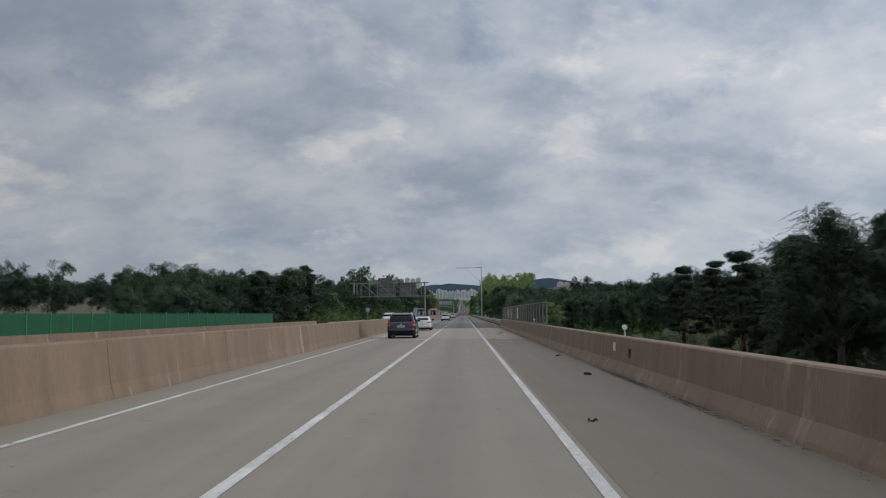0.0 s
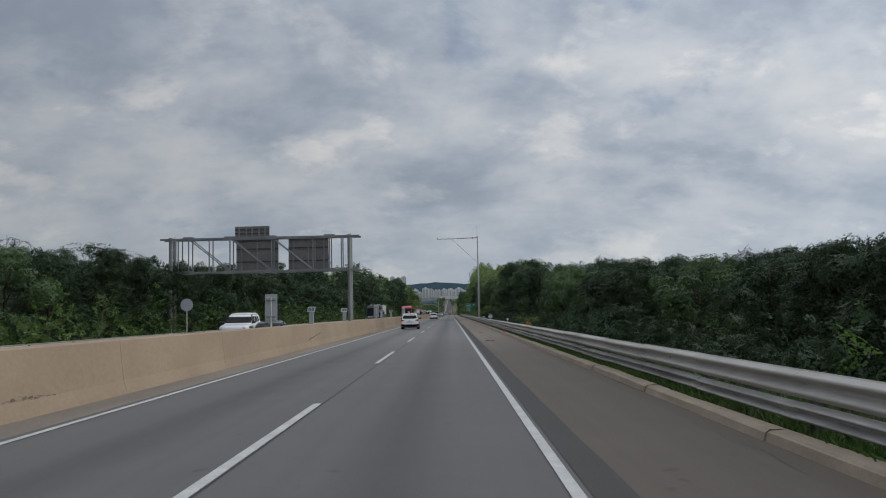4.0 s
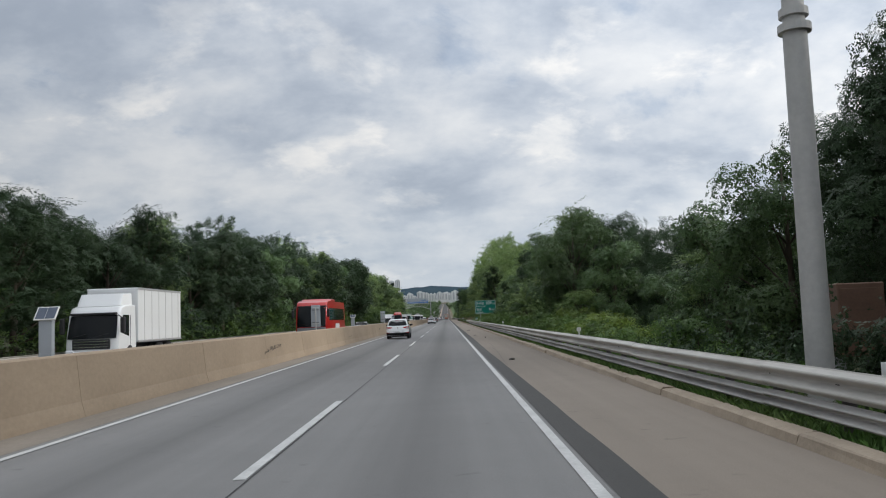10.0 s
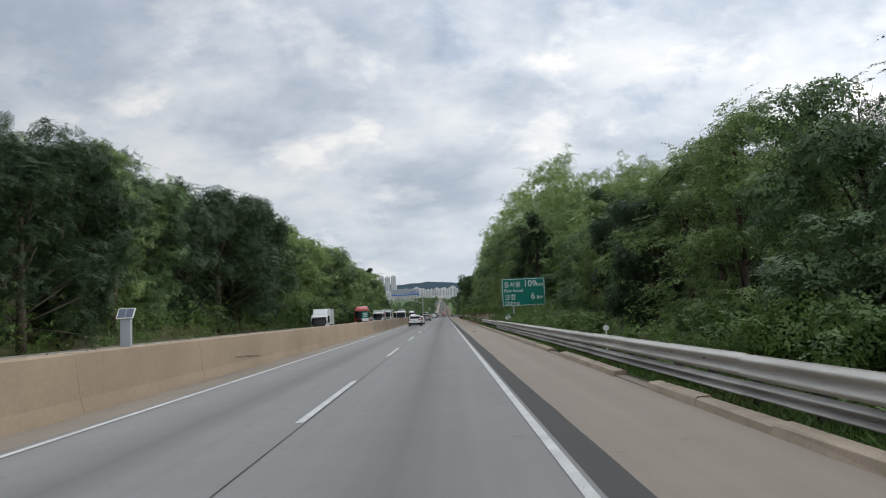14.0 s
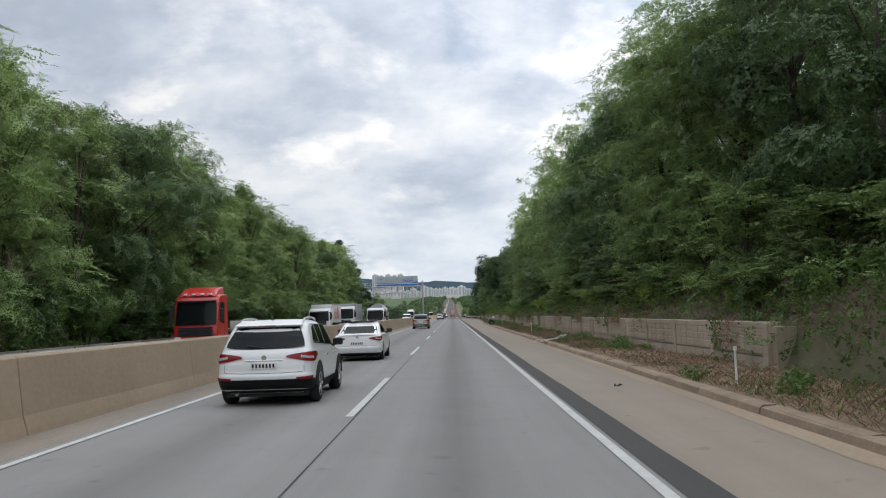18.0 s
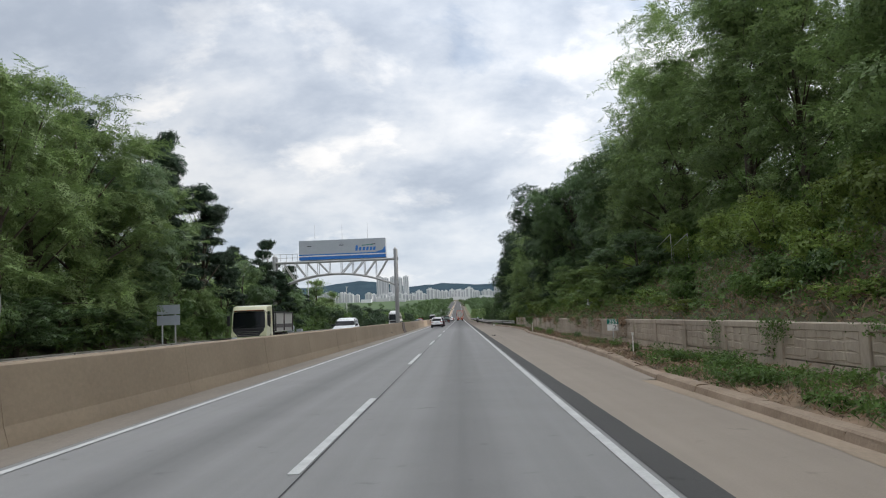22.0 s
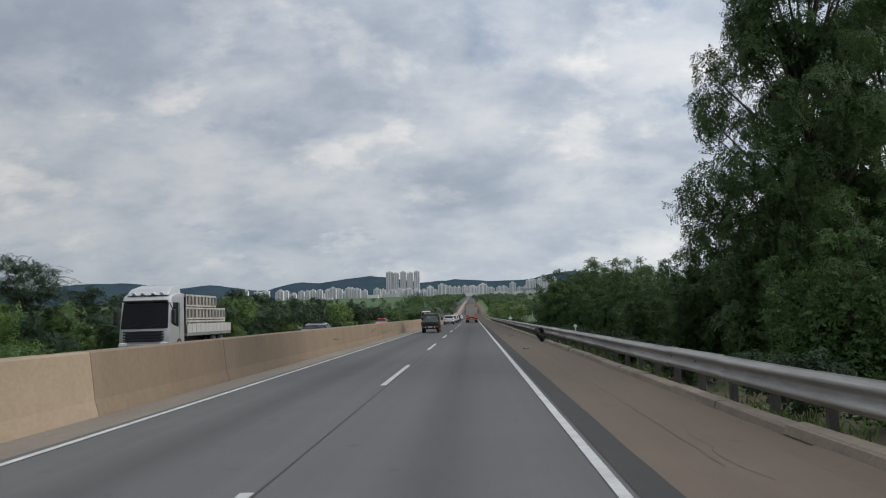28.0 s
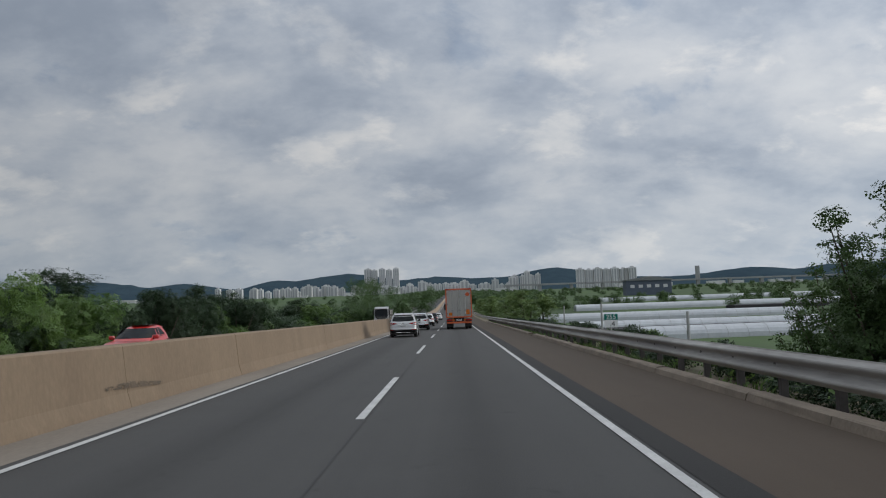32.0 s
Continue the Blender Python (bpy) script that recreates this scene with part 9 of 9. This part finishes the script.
    part("chassis", box(-0.4, 0.4, 0.2, 4.9, 0.38, 0.7), M["black"], t)
    number_plate(t, 0, -0.035, 0.57, 0.44, 0.12)
    # guard frame behind the cab
    for x in (-0.78, -0.4, 0.0, 0.4, 0.78):
        part("guard_bar", rod((x, 2.68, 0.8), (x * 0.92, 2.68, 1.95), 0.022, seg=6), M["black"], t)
    for z in (1.35, 1.95):
        part("guard_bar", rod((-0.76, 2.68, z), (0.76, 2.68, z), 0.026, seg=6), M["black"], t)
    # sheeted load: a folded surface
    def cloth(u, v):
        fold = 0.035 * noise.noise((u * 2.4 + v, v * 2.6, 1)) + 0.03 * abs(noise.noise((u * 4 - v * 3, v * 1.6, 3))) - 0.012 + 0.008 * noise.noise((u * 15, v * 9, 6))
        spine = float(np.interp(v, (0, 0.10, 0.40, 0.72, 0.86, 1), (1.07, 1.14, 1.42, 1.68, 1.66, 1.30)))
        across = 1 - max(0.0, (abs(u + 0.03) - 0.34) / 0.64) ** 1.7
        x, y, z = 0.87 * u, -0.03 + 2.62 * v, 1.07 + (spine - 1.07) * max(0.0, across) + fold
        if abs(u) > 0.95:
            x, z = 0.89 * u, 0.96 + 0.06 * noise.noise((v * 7, u, 2))
        if v < 0:
            y, z = -0.05 + 0.02 * noise.noise((u * 6, 0, 4)), 0.87 + 0.05 * noise.noise((u * 4, 0, 7))
        return x, y, z

    def sheeted(us, vs, lift):
        bm = bmesh.new()
        rows = [[bm.verts.new(Vector(cloth(u, v)) + Vector((u * lift, -lift, lift))) for u in us] for v in vs]
        for p, q in zip(rows, rows[1:]):
            for j in range(len(us) - 1):
                bm.faces.new((p[j], p[j + 1], q[j + 1], q[j]))
        return bm
    bm = sheeted([-1 + 2 * j / 22 for j in range(23)], [-0.01] + [i / 30 for i in range(31)], 0.0)
    bmesh.ops.solidify(bm, geom=bm.faces[:], thickness=0.012)
    sheet = part("tarpaulin", bm, M["tarp"], t, "worn dark green tarpaulin", smooth=True, sharp=60)
    for u0, u1, v0, v1 in ((-0.24, 0.03, 0.42, 0.53), (0.44, 0.60, 0.70, 0.92), (0.70, 0.80, 0.54, 0.64)):
        part("patch", sheeted([u0 + (u1 - u0) * j / 6 for j in range(7)], [v0 + (v1 - v0) * i / 6 for i in range(7)], 0.012), M["patch"], sheet, "bright green patch")
    part("rope", rod((-0.88, 0.0, 0.98), (0.88, 0.0, 0.98), 0.012, seg=5), M["black"], sheet)
    for x in (-0.5, 0.45):
        part("strap", box(x - 0.012, x + 0.012, -0.06, -0.04, 0.72, 1.02), M["black"], sheet)


tarp_pickup(pose(-3.72, 759.2, 0))


# ---------------------------------------------------------------- plain, town and hills ahead
def greenhouse(x, y, length, w, h, turn, rows=1):
    z = ground_z(x, y)
    g = thing("greenhouse", "long tunnel greenhouse covered with pale film", "greenhouse", "tunnel greenhouses", at=pose(x, y, z, 0, 0, turn))
    n = 10
    prof = [(w / 2 * math.cos(math.pi * i / n), h * math.sin(math.pi * i / n) ** 0.8) for i in range(n + 1)]
    for k in range(rows):
        bm = prism([(px, pz) for px, pz in prof] + [(-w / 2, -1.0), (w / 2, -1.0)], 0, length)
        for v in bm.verts:
            v.co.x += k * (w + 0.5)
        b = part("film_tunnel", bm, M["film"], g)
        bm = bmesh.new()
        for j in range(int(length / 4)):
            for i in range(n):
                a, c = prof[i], prof[i + 1]
                rod((a[0] * 1.01 + k * (w + 0.5), j * 4 + 2, a[1] * 1.01), (c[0] * 1.01 + k * (w + 0.5), j * 4 + 2, c[1] * 1.01), 0.04, seg=3, bm=bm)
        part("hoops", bm, M["steel"], b)
        part("door", box(k * (w + 0.5) - 0.7, k * (w + 0.5) + 0.7, -0.05, 0.0, 0, 1.9), M["shade"], b)


# tunnels lie across the view, their length along +x
for x, y, ln, w, h, n in ((34, 926, 92, 6.5, 2.6, 1), (33, 985, 100, 6.5, 2.8, 2), (30, 1055, 95, 7, 3.0, 1), (60, 1170, 150, 8, 3, 1), (150, 1010, 60, 7, 2.8, 1), (95, 1330, 180, 8, 3, 1)):
    greenhouse(x, y, ln, w, h, -90 + 3, n)
for x, y, ln in ((60, 955, 60), (150, 1130, 50)):
    z = ground_z(x, y)
    s = thing("shade_bed", "row of crop beds under black shade cloth", "crop cover", "shade beds", at=pose(x, y, z, 0, 0, 3))
    part("cloth", hull([(0, 0), (0.5, 1.5), (6, 1.9), (11, 1.5), (11.5, 0)], ln, 0, (0, 1), 0, 0, 0.1, 12), M["shade"], s)
# rows of crops under black mulch film between the tunnels
for x, y, ln, n in ((36, 944, 95, 9), (60, 1012, 110, 10), (40, 1085, 120, 12)):
    c = thing("crop_bed", "dark rows of crops under black film", "crop bed", "crop beds", at=pose(x, y, ground_z(x, y) + 0.1, 0, 0, 3))
    for k in range(n):
        part("row", prism([(0, -0.6), (ln, -0.6), (ln, 0.22), (0, 0.22)], k * 1.5, k * 1.5 + 0.95), M["shade"], c)
# poles along the field track
for k in range(9):
    x, y = 14 + 0.6 * k, 818 + k * 32
    z = ground_z(x, y)
    p = thing("field_pole", "thin concrete pole along the field track", "pole", "field poles", at=pose(x, y, z))
    part("pole", rod((0, 0, -0.5), (0, 0, 5.4 if k else 4.4), 0.13, 0.09, 8), M["concrete_far"], p)
h = thing("warehouse", "dark grey metal warehouse in the fields", "building", at=pose(190, 1560, ground_z(190, 1560)))
part("wall", box(-22, 22, -8, 8, -2, 14, 0.1), M["grey_house"], h)
part("roof", prism([(-23, 14), (23, 14), (23, 15), (0, 18), (-23, 15)], -9, 9), M["steel_dark"], h)
for k in range(5):
    part("window", box(-18 + k * 8, -14 + k * 8, -8.2, -8.0, 7, 10), M["apt"], h)
v = thing("viaduct", "long low concrete viaduct across the plain", "viaduct", at=pose(330, 2350, ground_z(330, 2350)))
part("deck", box(-230, 900, -6, 6, 12, 15), M["concrete_far"], v)
for k in range(18):
    part("pier", box(-225 + k * 62, -219 + k * 62, -4, 4, -6, 12), M["concrete_far"], v)
for x in (10, 150):
    part("pylon", box(x - 3, x + 3, -5, 5, 12, 40), M["concrete_far"], v)


def apartment(x, y, w, hgt, label, group, depth=16, bays=4):
    z = ground_z(x, y) - 4
    a = thing("apartment_building", label, "building", group, at=pose(x, y, z))
    wl = part("wall", box(-w / 2, w / 2, -depth / 2, depth / 2, 0, hgt + 4), M["apt"], a)
    for k in range(bays):
        c = -w / 2 + w * (k + 0.5) / bays
        bw = w / bays * 0.26
        part("window_bay", box(c - bw, c + bw, -depth / 2 - 0.4, -depth / 2 + 0.1, 3, hgt + 1), M["apt_dark"], wl)
    part("roof", box(-w / 2 * 0.4, w / 2 * 0.4, -depth / 4, depth / 4, hgt + 4, hgt + 8), M["apt"], a)


rng_c = random.Random(41)
for k in range(5):
    apartment(-313 + 11 + k * 25 + (-3 if k == 1 else 0), 3636, 21 if k else 26, 98 - (k % 2) * 4, "tall pale apartment tower on the skyline", "tall towers", 24, 3)
for k in range(7):
    apartment(385 + k * 26, 3200, 24, 56 - 3 * (k % 2), "beige apartment tower in a close row", "row of towers", 18, 3)
for k in range(96):
    x = -740 + k * 10.6 + rng_c.uniform(-5, 5)
    y = 3350 + rng_c.uniform(-150, 260)
    apartment(x, y, rng_c.uniform(14, 26), rng_c.uniform(18, 34) + (22 if 190 < x < 270 else 0), "pale apartment block in the far town", "town blocks", 14, 2)
for k in range(40):
    x = rng_c.uniform(-900, 1300)
    y = rng_c.uniform(2600, 3100)
    w = rng_c.uniform(14, 50)
    z = ground_z(x, y)
    b = thing("low_building", "low pale building in the far plain", "building", "low buildings", at=pose(x, y, z - 2))
    part("wall", box(-w / 2, w / 2, -8, 8, 0, rng_c.uniform(7, 12)), M["apt"], b)


def ridge(name, y, base, peaks, label, mat, x0=-4800, x1=4800):
    bm = bmesh.new()
    n = 240
    rows = []
    for i in range(n + 1):
        x = x0 + (x1 - x0) * i / n
        hgt = base
        for px, ph, pw in peaks:
            hgt = max(hgt, base + (ph - base) * math.exp(-((x - px) / pw) ** 2))
        hgt += 14 * noise.noise((x * 0.004, y * 0.01, 0)) + 5 * noise.noise((x * 0.02, 3, 0))
        rows.append([bm.verts.new((x, y - 500, 60)), bm.verts.new((x, y - 180, 60 + (hgt - 60) * 0.6 + 8 * noise.noise((x * 0.01, 7, 0)))), bm.verts.new((x, y, hgt)), bm.verts.new((x, y + 250, 40))])
    for i in range(n):
        for j in range(3):
            bm.faces.new((rows[i][j], rows[i + 1][j], rows[i + 1][j + 1], rows[i][j + 1]))
    ob = part(name, bm, mat, smooth=True, sharp=80)
    tagged(ob, label, "hills", kind="structure")


ridge("backdrop", 4450, 138, [(-800, 176, 140), (-500, 184, 330), (-1750, 195, 420), (-2500, 205, 500), (-90, 165, 330), (480, 188, 190), (-1250, 180, 200), (1350, 162, 260), (2100, 172, 500), (1750, 160, 200), (2900, 185, 500)], "wooded hills on the horizon with blue haze in their colour", M["hill"])
